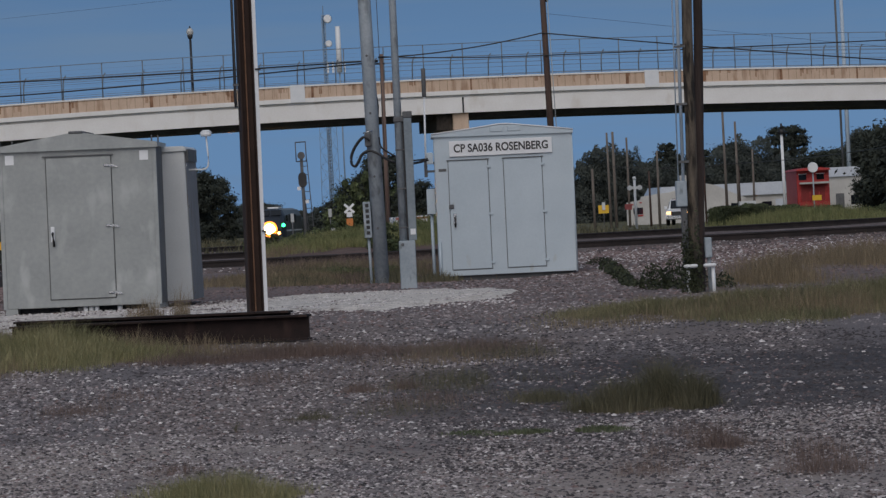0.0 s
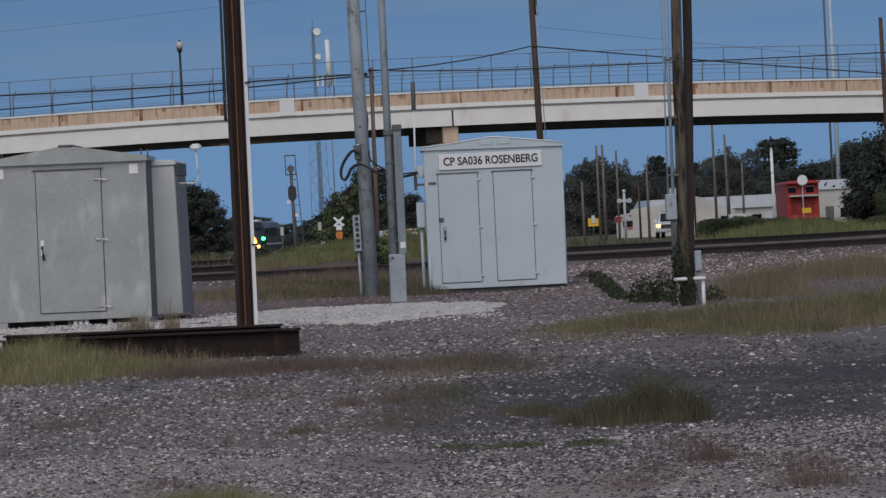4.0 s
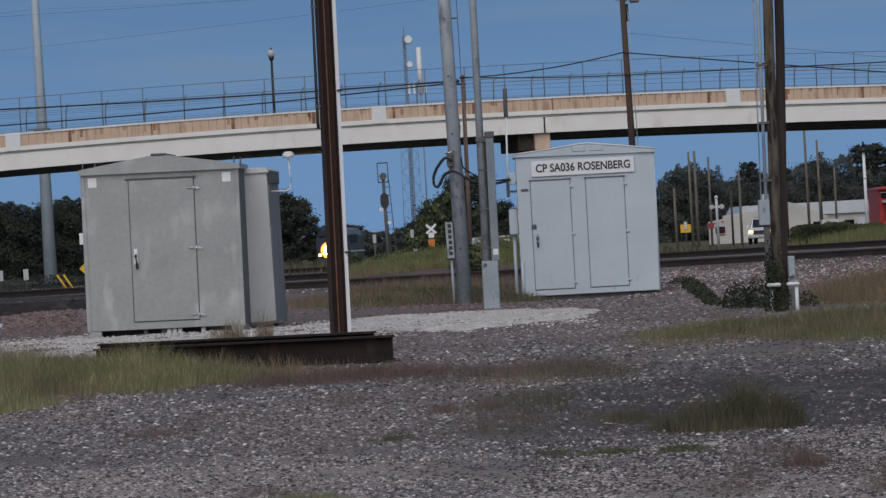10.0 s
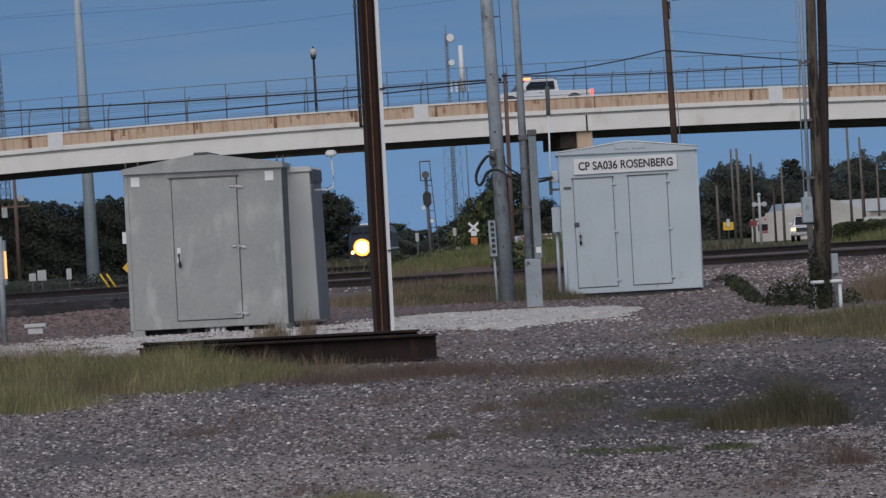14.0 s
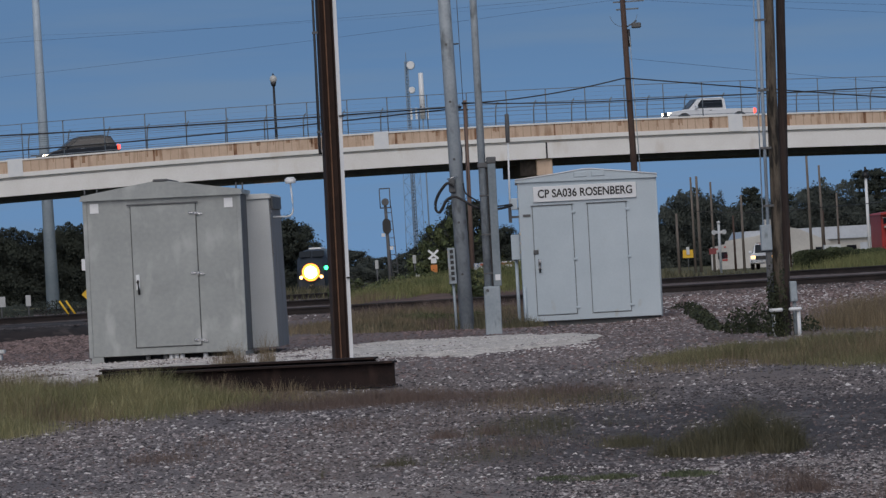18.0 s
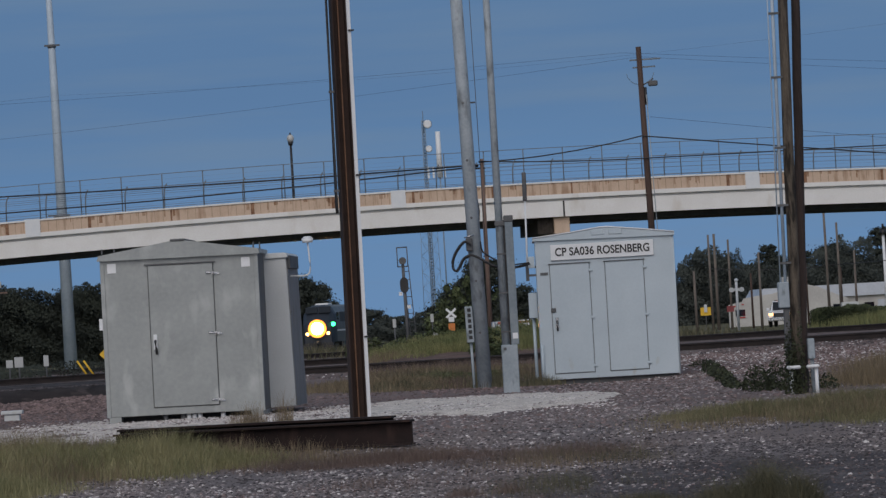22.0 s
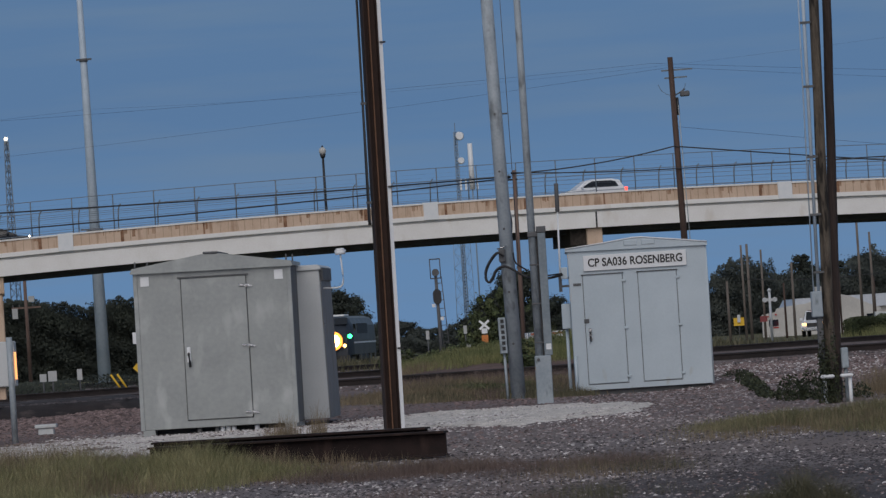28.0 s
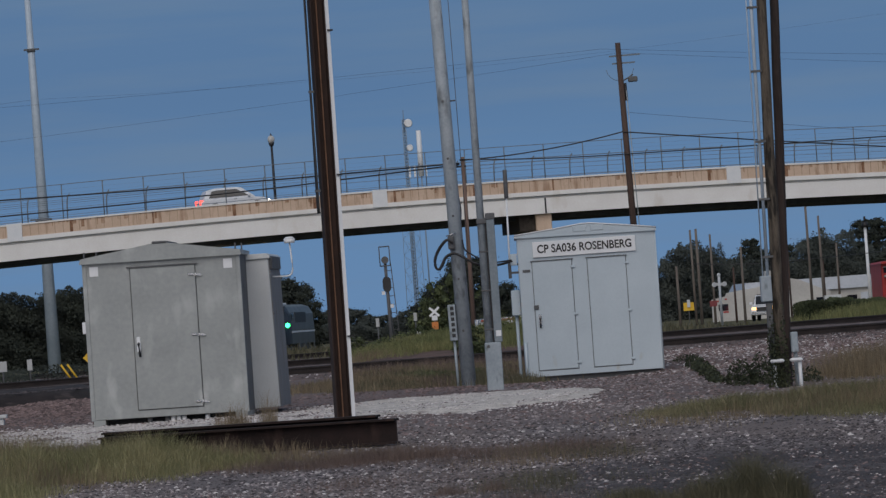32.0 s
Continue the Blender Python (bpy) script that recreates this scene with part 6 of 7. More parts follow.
def thicket(name, x0, x1, y, h0, h1, n, seed, label, material=LEAF, leaf=0.15):
    """A dense dark belt of leaf clumps down to the ground."""
    rs = np.random.RandomState(seed)
    X = x0 + (x1 - x0) * rs.rand(n)
    top = np.array([h0 + (h1 - h0) * (0.5 + 0.8 * noise.noise((x * 0.13, seed, 0)) + 0.5 * noise.noise((x * 0.45, seed, 2)) + 0.4 * noise.noise((x * 1.5, seed, 5))) for x in X])
    Z = height(0, y) + top * rs.rand(n) ** 0.8
    P = np.stack([X, y + 6 * rs.rand(n), Z], 1)
    face = np.stack([0.9 * np.sin(X * 1.7 + seed), -0.5 + 0.5 * np.sin(Z * 2.1 + X), 0.6 + 0.4 * np.sin(Z * 2.6 + X * 0.9)], 1) + 0.4 * rs.normal(size=(n, 3))
    U = np.cross(face, rs.normal(size=(n, 3)))
    U /= np.linalg.norm(U, axis=1)[:, None]
    W = np.cross(face, U)
    W /= np.linalg.norm(W, axis=1)[:, None]
    s = (leaf * (0.5 + rs.rand(n)))[:, None]
    V = np.stack([P - U * s, P + W * s * 0.6, P + U * s, P - W * s * 0.6], 1).reshape(-1, 3)
    return soup(name, [tuple(v) for v in V], [(4 * i, 4 * i + 1, 4 * i + 2, 4 * i + 3) for i in range(n)], material, label, "thicket")


thicket("far_thicket", -60, -19, 485, 7.2, 8.6, 170000, 3, "dense dark thicket below the left trees", LEAF, 0.12)
# this dark belt is added where the trees shade the ground
thicket("brush", -30, -8.3, 172, 0.35, 0.75, 14000, 17, "dark low brush added for the tree shade behind the far track", LEAF, 0.05)
thicket("brush", -0.5, 1.5, 94, 0.10, 0.24, 3500, 19, "green brush before the track", LEAF_BRUSH, 0.022)
thicket("brush", -0.9, 5.2, 133.5, 0.52, 0.98, 9000, 13, "soft green brush over the earth bank", LEAF_BRUSH, 0.03)
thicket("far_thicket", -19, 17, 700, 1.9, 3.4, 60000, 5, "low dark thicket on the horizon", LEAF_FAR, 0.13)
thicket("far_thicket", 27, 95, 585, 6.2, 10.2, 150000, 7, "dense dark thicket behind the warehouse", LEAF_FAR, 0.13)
thicket("hedge", 24.6, 36.5, 312, 0.1, 1.3, 60000, 11, "soft green brush along the far side of the tracks", LEAF_HEDGE, 0.06)
thicket("hedge", 45.6, 62, 398, 0.6, 4.2, 50000, 23, "dark green undergrowth below the tall trees", LEAF_HEDGE, 0.06)
first = True
for x, y, s in ((48.6, 420, 0.85), (50.5, 415, 1.0), (52.5, 410, 1.15), (55.5, 405, 1.3), (47.6, 425, 0.6), (49, 345, 0.6)):
    m = pose(x, y, height(x, y), 0, 0, rg.random() * 360)
    ob = BUSH if first else copy_thing(BUSH, m)
    ob.matrix_basis = m
    ob.scale = (s * 1.25, s * 1.25, s)
    first = False
for x, y, s in ((1.85, 127, 0.20), (2.1, 133, 0.17), (0.5, 140, 0.22), (-0.6, 142, 0.16), (-1.6, 150, 0.2)):
    ob = copy_thing(BUSH, pose(x, y, 0.1, 0, 0, rg.random() * 360))
    ob.scale = (s, s, s)
for x, y, s, h in ((4.9, 552, 1.05, 1.72), (9.8, 556, 1.0, 1.28), (2.9, 546, 0.8, 0.95), (7.2, 548, 0.7, 0.8)):
    ob = copy_thing(BUSH, pose(x, y, height(x, y), 0, 0, rg.random() * 360))
    ob.scale = (s, s, h)
heap = B()
for k in range(26):
    c = Vector((3.2 + 0.22 * rg.gauss(0, 1), 150 + 0.4 * rg.gauss(0, 1), 0.35 + 0.22 * rg.random()))
    w = 0.10 + 0.12 * rg.random()
    bx(heap, -w, w, -w, w, -w * 0.6, w * 0.6, Matrix.Translation(c) @ pose(0, 0, 0, 40 * rg.random(), 40 * rg.random(), 90 * rg.random()))
bx(heap, 2.85, 3.6, 149.5, 150.6, -0.1, 0.4)
tagged(part("rubble_heap", heap, TRACK_DIRT), "dark heap of broken concrete on the bank", "rubble", "", "stuff")


# ---- grass, weeds and stones ----
def blades(name, patches, material, label, seed, width=0.011, bank=None, dense=1.0, bare=None, lean=0.5):
    """Bent, tapering grass blades in patches of (x, y, rx, ry, count, low, high), in tufts of uneven height."""
    rs = np.random.RandomState(seed)
    V, F = [], []
    for cx, cy, rx, ry, count, lo, hi in patches:
        n = int(count * dense)
        R = rs.rand(n, 7)
        A, D = R[:, 0] * 6.283, np.minimum(1.6, np.abs(rs.normal(size=n)) * 0.42 + 0.35 * R[:, 1])
        for (_, _, q, t, ln, w, lift), a, r in zip(R, A, D):
            x, y = cx + rx * r * math.cos(a), cy + ry * r * math.sin(a)
            tuft = noise.noise((x * 2.6, y * 1.3, seed + 9))
            if noise.noise((x * 0.9, y * 0.5, seed)) + 0.6 * (1 - r) + 0.25 * tuft < -0.10 or (bare and bare(x, y)):
                continue
            h = (lo + (hi - lo) * q ** 1.4) * (1.2 - 0.6 * r) * (1.0 + 0.45 * tuft)
            z = (bank or height)(x, y) - 0.01
            t, ln, w = t * 6.283, h * (0.12 + lean * ln), width * (0.6 + 0.8 * w)
            px_, py_ = math.cos(t + 1.57) * w, math.sin(t + 1.57) * w
            if abs(px_) < w * 0.5:
                px_ = w * 0.6
            dx, dy = math.cos(t) * ln, math.sin(t) * ln
            i = len(V)
            V += [(x - px_, y - py_, z), (x + px_, y + py_, z), (x + px_ * 0.7 + dx * 0.35, y + py_ * 0.7 + dy * 0.35, z + h * 0.6), (x - px_ * 0.7 + dx * 0.35, y - py_ * 0.7 + dy * 0.35, z + h * 0.6), (x + dx, y + dy, z + h)]
            F += [(i, i + 1, i + 2, i + 3), (i + 3, i + 2, i + 4)]
    return soup(name, V, F, material, label, "grass")


blades("grass", [(-4.6, 56.5, 1.6, 4.2, 9000, 0.10, 0.42), (-3.1, 56.4, 1.3, 3.0, 9000, 0.10, 0.38), (-6.0, 57, 1.3, 5, 5000, 0.15, 0.5), (-4.4, 52.0, 0.9, 1.7, 2500, 0.08, 0.28), (-2.3, 55.8, 1.0, 1.6, 2600, 0.06, 0.22)], GRASS, "green and straw grass in front of the steel beams", 1, 0.0022, None, 2.2, None, 0.85)
blades("grass", [(4.1, 61.0, 1.3, 2.6, 5000, 0.05, 0.20), (5.3, 60.5, 1.5, 3.2, 9500, 0.07, 0.27), (6.8, 61, 1.7, 4.0, 9000, 0.08, 0.30), (8.4, 63, 1.6, 6.0, 4500, 0.10, 0.32), (3.2, 61.0, 0.6, 1.5, 900, 0.03, 0.12), (5.6, 57.6, 1.8, 1.8, 2600, 0.04, 0.17)], GRASS_OLIVE, "green grass strip round the wooden pole", 2, 0.0024, None, 2.2, None, 0.85)
blades("grass", [(-4.9, 58.0, 1.8, 4, 3600, 0.2, 0.5), (-4.2, 55.0, 1.9, 3, 2600, 0.08, 0.3), (-2.2, 57.2, 1.6, 2.4, 2000, 0.06, 0.25), (-0.9, 55.5, 1.6, 1.8, 900, 0.03, 0.15), (1.4, 52, 1.4, 3, 500, 0.03, 0.12), (5.6, 59, 2.4, 3, 2400, 0.10, 0.34), (9.0, 82, 2.4, 7, 5000, 0.12, 0.4), (6.3, 70, 0.9, 3, 2200, 0.12, 0.42), (3.4, 58.5, 1.6, 2.5, 700, 0.03, 0.14), (-2.3, 67.6, 0.35, 0.6, 240, 0.1, 0.4), (-1.85, 68, 0.25, 0.5, 160, 0.1, 0.45)], GRASS_DRY, "dry straw-coloured grass", 3, 0.0022, None, 2.0)
blades("weeds", [(2.38, 41.7, 0.26, 0.6, 620, 0.10, 0.30), (2.62, 42.0, 0.22, 0.6, 620, 0.14, 0.36), (2.84, 42.4, 0.20, 0.6, 640, 0.18, 0.48), (3.05, 41.8, 0.20, 0.5, 620, 0.14, 0.42), (3.2, 42.1, 0.14, 0.4, 260, 0.08, 0.30), (2.15, 41.9, 0.22, 0.5, 260, 0.04, 0.20), (2.72, 42.2, 0.9, 1.8, 500, 0.02, 0.14), (2.95, 43.6, 0.10, 0.4, 160, 0.2, 0.45), (1.62, 41.3, 0.3, 0.5, 420, 0.03, 0.16), (1.25, 46.5, 1.1, 2.8, 900, 0.02, 0.16), (0.6, 43, 0.8, 1.6, 380, 0.02, 0.10), (-0.1, 42.5, 0.3, 0.6, 400, 0.02, 0.10), (1.9, 43.6, 0.4, 0.8, 600, 0.03, 0.14), (2.0, 52, 0.8, 1.6, 260, 0.04, 0.2), (1.3, 53, 0.8, 1.4, 220, 0.04, 0.2), (-0.72, 41.2, 0.012, 0.02, 14, 0.08, 0.2)], GRASS_DARK, "dark weed tufts in the gravel", 4, 0.0013, None, 3.0, None, 0.95)
blades("weeds", [(1.62, 39.4, 0.55, 0.5, 3200, 0.012, 0.05), (2.1, 39.2, 0.5, 0.5, 2600, 0.012, 0.05), (1.15, 39.7, 0.3, 0.4, 900, 0.012, 0.05)], CREEP, "low green creeping weeds on the gravel", 5, 0.004)
blades("grass", [(-0.78, 34.0, 0.55, 0.8, 2200, 0.02, 0.22), (-0.35, 33.6, 0.35, 0.7, 700, 0.02, 0.14)], GRASS, "olive green grass tuft in the gravel", 14, 0.0013, None, 3.0, None, 0.9)
blades("weeds", [(2.75, 38.2, 0.5, 1.2, 260, 0.02, 0.14), (-0.6, 49, 0.9, 2.0, 500, 0.02, 0.12), (0.9, 44, 0.8, 1.6, 600, 0.02, 0.13), (-1.8, 47, 0.7, 1.5, 260, 0.02, 0.14), (2.85, 36.4, 0.28, 0.6, 420, 0.05, 0.24), (2.4, 36.0, 0.35, 0.8, 110, 0.03, 0.12), (3.4, 35.0, 0.5, 1.2, 260, 0.03, 0.2), (0.9, 53.5, 0.9, 1.8, 420, 0.03, 0.16), (-1.6, 55.8, 1.0, 1.2, 420, 0.03, 0.16), (0.2, 50, 1.2, 2.5, 350, 0.02, 0.1), (-0.8, 54.2, 1.9, 1.5, 3600, 0.03, 0.18), (-0.2, 54.6, 1.4, 0.8, 2600, 0.04, 0.20), (1.6, 54.0, 1.2, 1.6, 1600, 0.03, 0.18), (-2.2, 45.0, 0.5, 1.0, 420, 0.03, 0.15), (0.35, 46.0, 0.25, 0.5, 300, 0.03, 0.13), (0.75, 46.4, 0.2, 0.5, 260, 0.03, 0.14), (-1.1, 36.5, 0.35, 0.7, 260, 0.02, 0.12), (0.9, 52.5, 1.9, 2.4, 900, 0.02, 0.13), (3.3, 33.6, 0.5, 0.8, 500, 0.03, 0.2), (2.1, 34.2, 0.6, 0.8, 300, 0.03, 0.16)], WEED_RED, "reddish dry weeds in the gravel", 6, 0.0013, None, 2.0, None, 1.0)


def bank_height(x, y):
    f = max(0.0, 1 - ((x - 2.0) / 4.4) ** 2) * max(0.0, 1 - ((y - 138) / 11.0) ** 2)
    return height(x, y) + 0.52 * f ** 0.7 + 0.05 * noise.noise((x, y, 7))


bm = B()
nx, ny = 28, 22
grid = [[bm.verts.new((x, y, bank_height(x, y) - (0.12 if i in (0, nx) or j in (0, ny) else 0.0))) for i, x in enumerate(np.linspace(-3.2, 6.2, nx + 1))] for j, y in enumerate(np.linspace(126.5, 149.5, ny + 1))]
for j in range(ny):
    for i in range(nx):
        bm.faces.new((grid[j][i], grid[j][i + 1], grid[j + 1][i + 1], grid[j + 1][i])).smooth = True
tagged(part("earth_bank", bm, surf("dry earth bank", (0.075, 0.045, 0.036), (0.145, 0.092, 0.074), 0.95, 0, 2, 20, 0.5)), "low earth bank grown over with grass", "bank", "", "structure")


def track_side(x, y):
    return (x < -1.4 and y > 99 + 0.35 * x) or 114 < y < 129.5 + 1.5 * math.sin(x * 2.1)


blades("grass", [(0.4, 103, 3.4, 8, 5000, 0.08, 0.24), (1.4, 138, 4.0, 9, 34000, 0.12, 0.38), (1.8, 133, 3.2, 4, 16000, 0.12, 0.36), (2.6, 137, 2.4, 7, 12000, 0.18, 0.46), (2.55, 138, 0.35, 1.5, 1500, 0.4, 0.85)], GRASS_BANK, "green grass and bushes on the earth bank", 7, 0.005, bank_height, 1.0, track_side)
blades("grass", [(0.2, 102, 3.6, 9, 7000, 0.10, 0.30), (-0.6, 92, 1.8, 6, 6000, 0.08, 0.26), (2.6, 95, 0.8, 4, 900, 0.10, 0.3), (-1.2, 131, 1.5, 3, 900, 0.10, 0.3), (-5, 106, 3, 5, 1500, 0.08, 0.25)], GRASS_DRY, "dry grass between the poles and the tracks", 8, 0.004, bank_height, 1.6, track_side)
blades("weeds", [(0.6, 112, 4.0, 4.0, 9000, 0.08, 0.30), (0.4, 101, 3.4, 5, 6000, 0.08, 0.26), (0.8, 92, 1.6, 4, 2000, 0.05, 0.2)], WEED_RED, "reddish dry weeds before the tracks", 16, 0.004, None, 1.5, track_side, 0.9)
blades("grass", [(1.3, 90, 0.8, 3, 1500, 0.1, 0.3), (2.0, 87, 0.7, 2, 1300, 0.08, 0.25), (-0.3, 89, 1.4, 3, 1700, 0.08, 0.22), (0.2, 96, 2.4, 5, 5000, 0.08, 0.26)], GRASS_DARK, "dark grass at the foot of the steel poles", 9, 0.005)
blades("grass", [(34, 262, 5, 20, 9000, 0.3, 0.8), (42, 300, 9, 30, 16000, 0.4, 1.1), (30, 306, 6, 10, 9000, 0.3, 1.0)], GRASS_BANK, "tall green grass beyond the tracks", 10, 0.012, None, 1.6)
blades("grass", [(-30, 240, 8, 30, 3000, 0.2, 0.6), (-5, 220, 8, 50, 6000, 0.3, 0.7), (8, 240, 8, 50, 5000, 0.3, 0.8)], GRASS_DARK, "rough grass under the overpass", 12, 0.025)


LEAF_SCRUB = surf("dark scrub leaves", (0.022, 0.030, 0.014), (0.050, 0.058, 0.028), 0.85, 0, 3, 20, 0, spread=0.4)


# scrub trailing over the ballast beside the wooden pole
def scrub(x, y, rx, ry, h, seed, n):
    rs = np.random.RandomState(seed)
    V, F = [], []
    for k in range(n):
        a, r = rs.rand() * 6.283, math.sqrt(rs.rand())
        p = np.array([x + rx * r * math.cos(a), y + ry * r * math.sin(a), 0.0])
        p[2] = height(p[0], p[1]) + h * rs.rand() * (1 - r * r) ** 0.5
        u = rs.normal(size=3)
        u /= np.linalg.norm(u)
        v = np.cross(u, rs.normal(size=3))
        v /= np.linalg.norm(v)
        s = 0.020 * (0.6 + rs.rand())
        i = len(V)
        V += [tuple(p - u * s), tuple(p + v * s * 0.6), tuple(p + u * s), tuple(p - v * s * 0.6)]
        F.append((i, i + 1, i + 2, i + 3))
    return V, F


V, F = [], []
for q in ((5.45, 97, 0.30, 1.2, 0.10, 1, 300), (5.28, 92, 0.16, 1.6, 0.14, 2, 340), (5.05, 86.5, 0.13, 2.0, 0.15, 3, 420), (4.80, 81.5, 0.11, 2.2, 0.15, 4, 460), (4.60, 76.5, 0.10, 2.2, 0.14, 5, 460), (4.42, 72, 0.10, 2.0, 0.12, 10, 420), (4.62, 69.5, 0.22, 0.8, 0.26, 6, 800), (4.86, 69.0, 0.16, 0.6, 0.34, 7, 520), (5.25, 69, 0.2, 0.5, 0.22, 8, 300), (5.5, 68.6, 0.16, 0.5, 0.16, 9, 220), (4.90, 66.8, 0.10, 0.10, 0.75, 11, 800), (5.04, 66.8, 0.05, 0.08, 0.9, 12, 200)):
    v, f = scrub(*q[:4], q[4] * 1.35, q[5], int(q[6] * 1.1))
    F += [tuple(i + len(V) for i in t) for t in f]
    V += v
soup("scrub", V, F, LEAF_SCRUB, "dark green scrub trailing round the wooden pole", "scrub")


def stones(name, regions, material, label, seed, rejects=None, lift=0.0):
    """Angular stones strewn over regions of (x0, x1, y0, y1, count, small, large)."""
    rs = np.random.RandomState(seed)
    base = np.array([(1.15, 0, 0), (-1.05, 0.1, 0), (0.1, 1, 0), (0, -0.95, 0.08), (0.25, 0.1, 0.52), (-0.3, -0.4, 0.46)])
    tri = [(4, 0, 2), (4, 2, 1), (4, 1, 5), (4, 5, 0), (5, 1, 3), (5, 3, 0)]
    V, F = [], []
    for x0, x1, y0, y1, count, lo, hi in regions:
        pts = rs.rand(count, 2)
        size = lo + (hi - lo) * rs.rand(count) ** 2.2
        for (a, b), s in zip(pts, size):
            y = y0 + (y1 - y0) * b
            x = (x0 + (x1 - x0) * a)
            if rejects and rejects(x, y, rs.rand()):
                continue
            t = rs.rand() * 6.283
            c, n_ = math.cos(t), math.sin(t)
            q = base * (0.7 + 0.6 * rs.rand(6, 3)) * s
            z = (lift(x, y) if callable(lift) else height(x, y) + lift) - 0.15 * s
            i = len(V)
            V += [(x + p[0] * c - p[1] * n_, y + p[0] * n_ + p[1] * c, z + p[2]) for p in q]
            F += [tuple(i + k for k in f) for f in tri]
    return soup(name, V, F, material, label, "gravel")


def thin(x, y, r):
    return noise.noise((x * 0.8, y * 0.35, 3)) < -0.35 + 0.5 * (r - 0.5) or (x > 0.6 and 41.5 < y < 50 and r < 0.75) or (x > 1.8 and 49 < y < 57 and r < 0.5)


def cinder_zone(x, y, r):
    return (x > 0.4 and 41.5 < y < 50 and r < 0.72) or thin(x, y, r)


def shed_front(x, y, r):
    return 1.9 < x < 5.0 and 83 < y < 95 and r < 0.3


stones("loose_gravel", [(-3.6, 4.6, 31, 40, 24000, 0.010, 0.030), (-4.6, 5.6, 40, 52, 22000, 0.012, 0.034), (-5.0, 7.5, 52, 66, 13000, 0.014, 0.042)], STONE_A, "grey crushed gravel strewn over the yard", 31, thin)
stones("loose_gravel", [(-3.6, 4.6, 31, 44, 13000, 0.010, 0.030), (-4.6, 5.6, 44, 62, 11000, 0.012, 0.038)], STONE_D, "dark cinder stones among the gravel", 35)
stones("loose_gravel", [(0.8, 4.8, 34.5, 42, 6000, 0.010, 0.034), (1.5, 6, 42, 54, 5000, 0.012, 0.038)], STONE_D, "dark cinder stones over the track side of the yard", 39)
stones("loose_gravel", [(-3.6, 4.6, 31, 41, 7500, 0.009, 0.028), (-4.6, 5.6, 41, 60, 3000, 0.014, 0.040)], STONE_C, "pale limestone chips among the gravel", 32, cinder_zone)
stones("loose_gravel", [(-3.6, 4.6, 31, 50, 5000, 0.010, 0.034), (-8, 9, 60, 86, 11000, 0.018, 0.05), (-12, -4.2, 76, 117, 9000, 0.025, 0.07), (0, 14, 82, 119, 14000, 0.025, 0.07)], STONE_B, "pinkish ballast stones round the housings", 33, shed_front)
stones("loose_gravel", [(2, 14, 84, 119, 5000, 0.02, 0.055), (-6, 2.6, 65.5, 76, 3600, 0.012, 0.04), (-1.4, 2.6, 67, 76, 2600, 0.015, 0.045)], STONE_C, "pale stones on the ballast", 34, shed_front)


def off_pad(x, y, r):
    a, b = ((x + 3.5) / 3.2) ** 2 + ((y - 69.4) / 4.5) ** 2, ((x - 0.6) / 1.85) ** 2 + ((y - 71) / 4.0) ** 2
    return min(a, b) > 1 + 0.4 * noise.noise((x * 2, y, 2)) or r < 0.1


for x0, x1, rise, share, seed in ((-6.8, -1.2, 0.012, 0.6, 36), (-1.2, 2.6, 0.042, 0.55, 43)):
    stones("loose_gravel", [(x0, x1, 64.5, 75.5, int(9000 * share), 0.010, 0.038)], STONE_C, "crushed limestone on the white pads", seed, off_pad, rise)
    stones("loose_gravel", [(x0, x1, 64.5, 75.5, int(1600 * share), 0.010, 0.03)], STONE_B, "pink stones strewn over the white pads", seed + 1, off_pad, rise)
def shoulder(x, y):
    """The slope of the near track's ballast, by the distance before its centre line."""
    d = (98 + (x + 60) * 0.35 - y) * 0.944
    return ramp_at(d, (1.42, 1.55, 2.9), (0.11, 0.10, height(x, y) - 0.06))


def off_shoulder(x, y, r):
    return not 1.45 < (98 + (x + 60) * 0.35 - y) * 0.944 < 3.2


for seed, material, count, label in ((51, STONE_B, 26000, "pinkish ballast stones on the track shoulder"), (52, STONE_C, 6000, "pale ballast stones on the track shoulder"), (53, STONE_D, 12000, "dark ballast stones on the track shoulder")):
    stones("loose_gravel", [(-13, 14, 110, 123, count, 0.02, 0.06)], material, label, seed, off_shoulder, shoulder)
stones("loose_gravel", [(1.5, 6.5, 62, 92, 7000, 0.015, 0.045)], STONE_A, "grey stones between the shed and the wooden pole", 40)
def off_heap(x, y, r):
    return ((x + 9.4) / 4.0) ** 2 + ((y - 106) / 4.6) ** 2 > 1


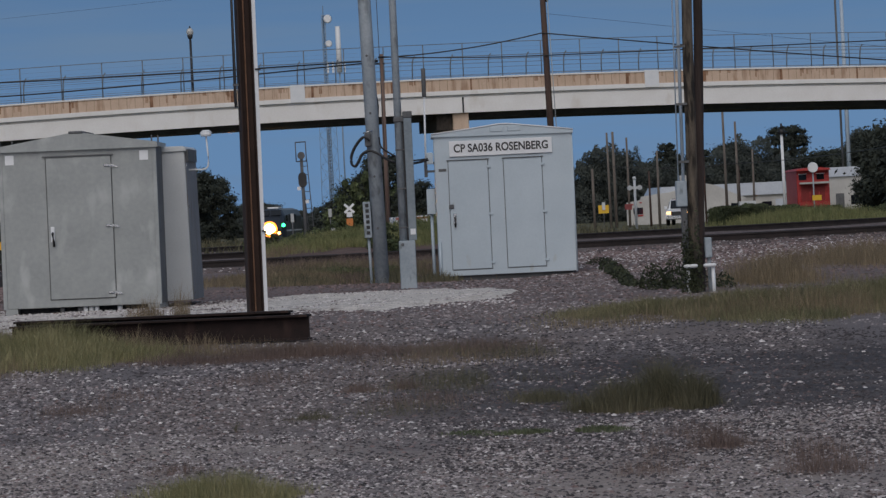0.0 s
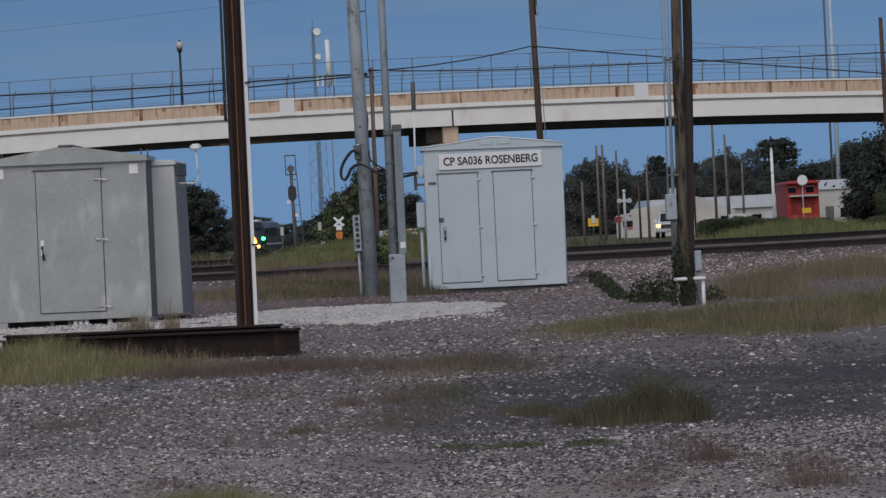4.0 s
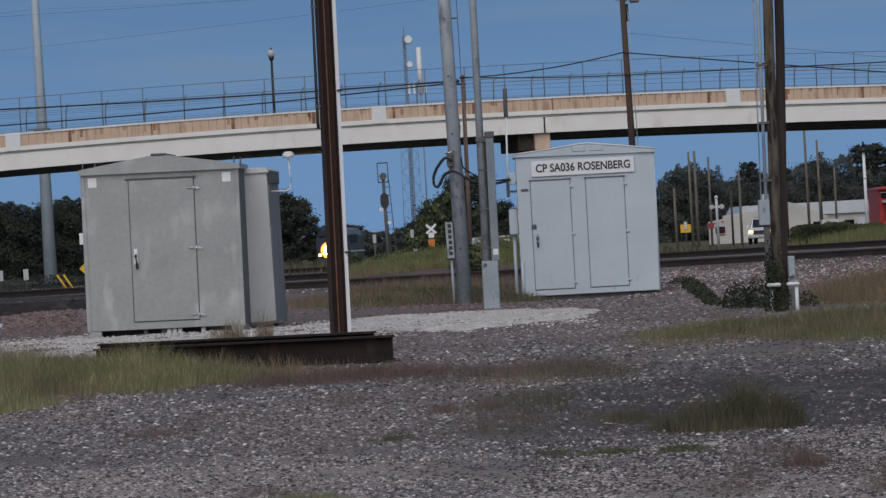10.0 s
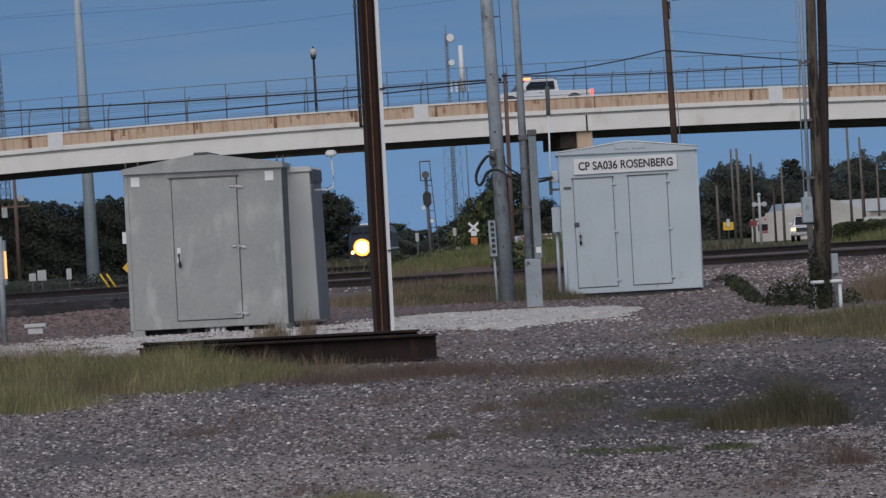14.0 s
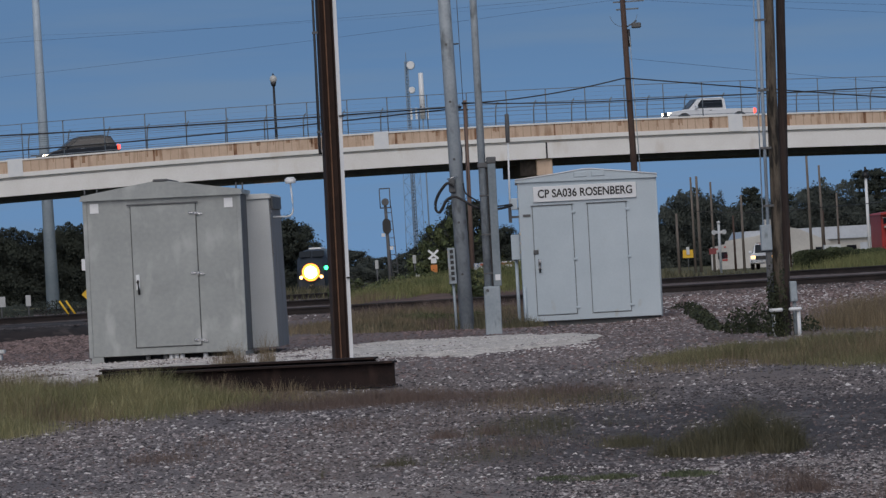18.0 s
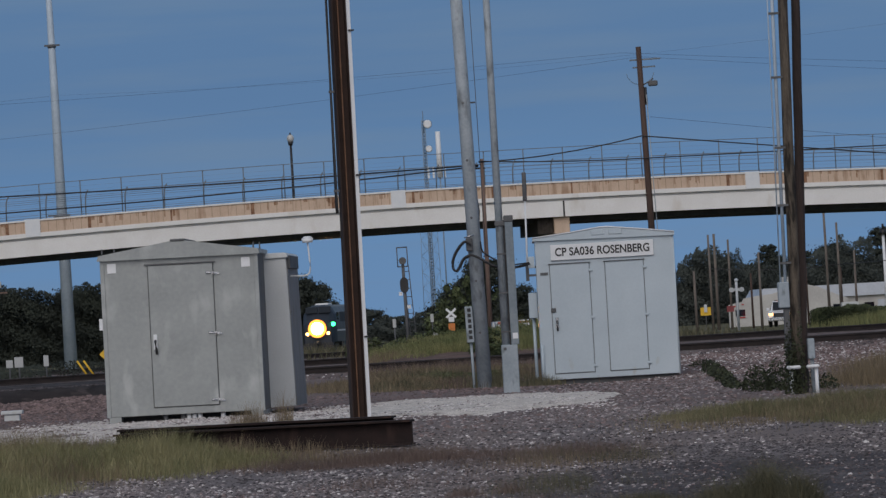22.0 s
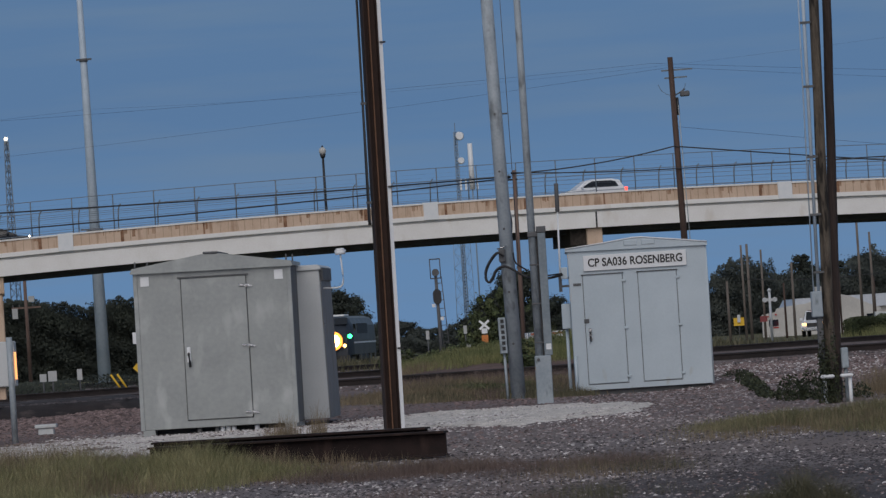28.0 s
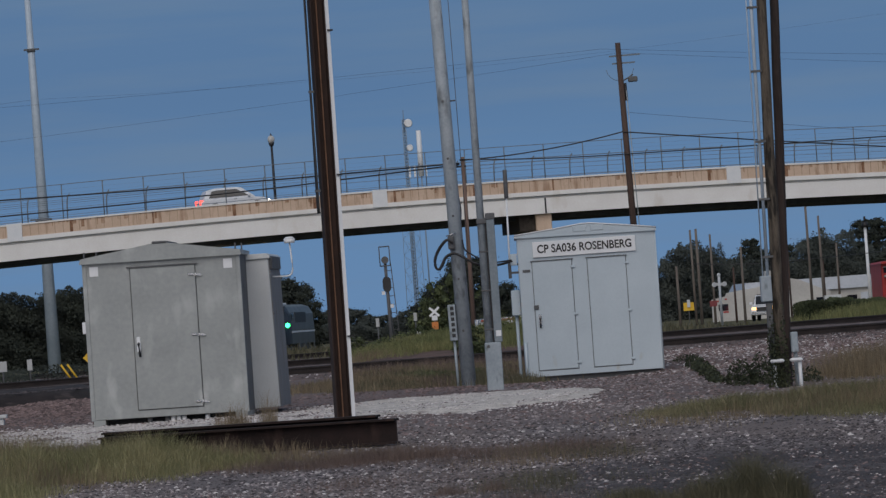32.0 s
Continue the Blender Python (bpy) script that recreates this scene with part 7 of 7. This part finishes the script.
stones("loose_gravel", [(-13.5, -5.4, 101, 111, 3200, 0.02, 0.075)], STONE_D, "black cinder lumps on the low bank", 41, off_heap, 0.27)
stones("loose_gravel", [(-9.5, -4.4, 84, 99, 7500, 0.025, 0.10)], STONE_B, "lumps of pink ballast heaped before the tracks", 38)


# ---- what moves ----
def drive(ob, lane, towards, keys):
    """Road vehicles: keys of seconds and x on the overpass, lane metres behind its near edge; towards +1 runs to the right."""
    rows = []
    for t, x in keys:
        p = deck_point(x, lane, -0.79 + 0.0386 * (lane - 0.3))
        slope = math.degrees(math.atan((parapet_top(x + 1) - parapet_top(x - 1)) / 2))
        rows.append((t, pose(p.x, p.y, p.z, 0, -slope * towards, BDIR + (0 if towards > 0 else 180))))
    walk(ob, rows)


def linear(xm, tm, v, ts=(0.0, 32.0)):
    return [(t, max(-240.0, min(290.0, xm + v * (t - tm)))) for t in sorted({ts[0], ts[1], tm, *[max(0, min(32, tm + k)) for k in (-6, -4, -2, 2, 4, 6)]})]


def motions():
    drive(truck_beacon, 9.0, -1, linear(23.52, 13.0, -14.43))
    drive(dark_suv, 9.0, -1, linear(-10.55, 17.5, -14.95))
    drive(truck_white, 9.0, -1, linear(29.44, 17.5, -12.91))
    drive(dark_car, 4.2, 1, linear(-10.83, 19.0, 15.78))
    drive(white_suv, 9.0, -1, linear(11.85, 28.0, -17.06))
    drive(dark_car_b, 4.2, 1, linear(-9.89, 29.0, 17.53))
    drive(white_car, 4.2, 1, linear(-25.19, 31.0, 16.07))
    # the train comes up a slight rise and draws to the left, behind the post and then behind the relay case
    rows = []
    for t, x, y, z in ((0, -4.82, 530, -1.85), (2, -5.33, 524, -1.83), (5, -5.92, 516, -1.78), (9, -6.62, 505, -1.70), (13, -7.33, 492, -1.55), (17, -8.10, 476, -1.28), (20, -8.68, 466, -1.03), (25, -9.62, 449, -0.82), (28, -10.18, 440, -0.82), (32, -11.0, 428, -0.86)):
        rows.append((t, pose(x, y, z, 0, 0, -5.0)))
    walk(train, rows)


motions()
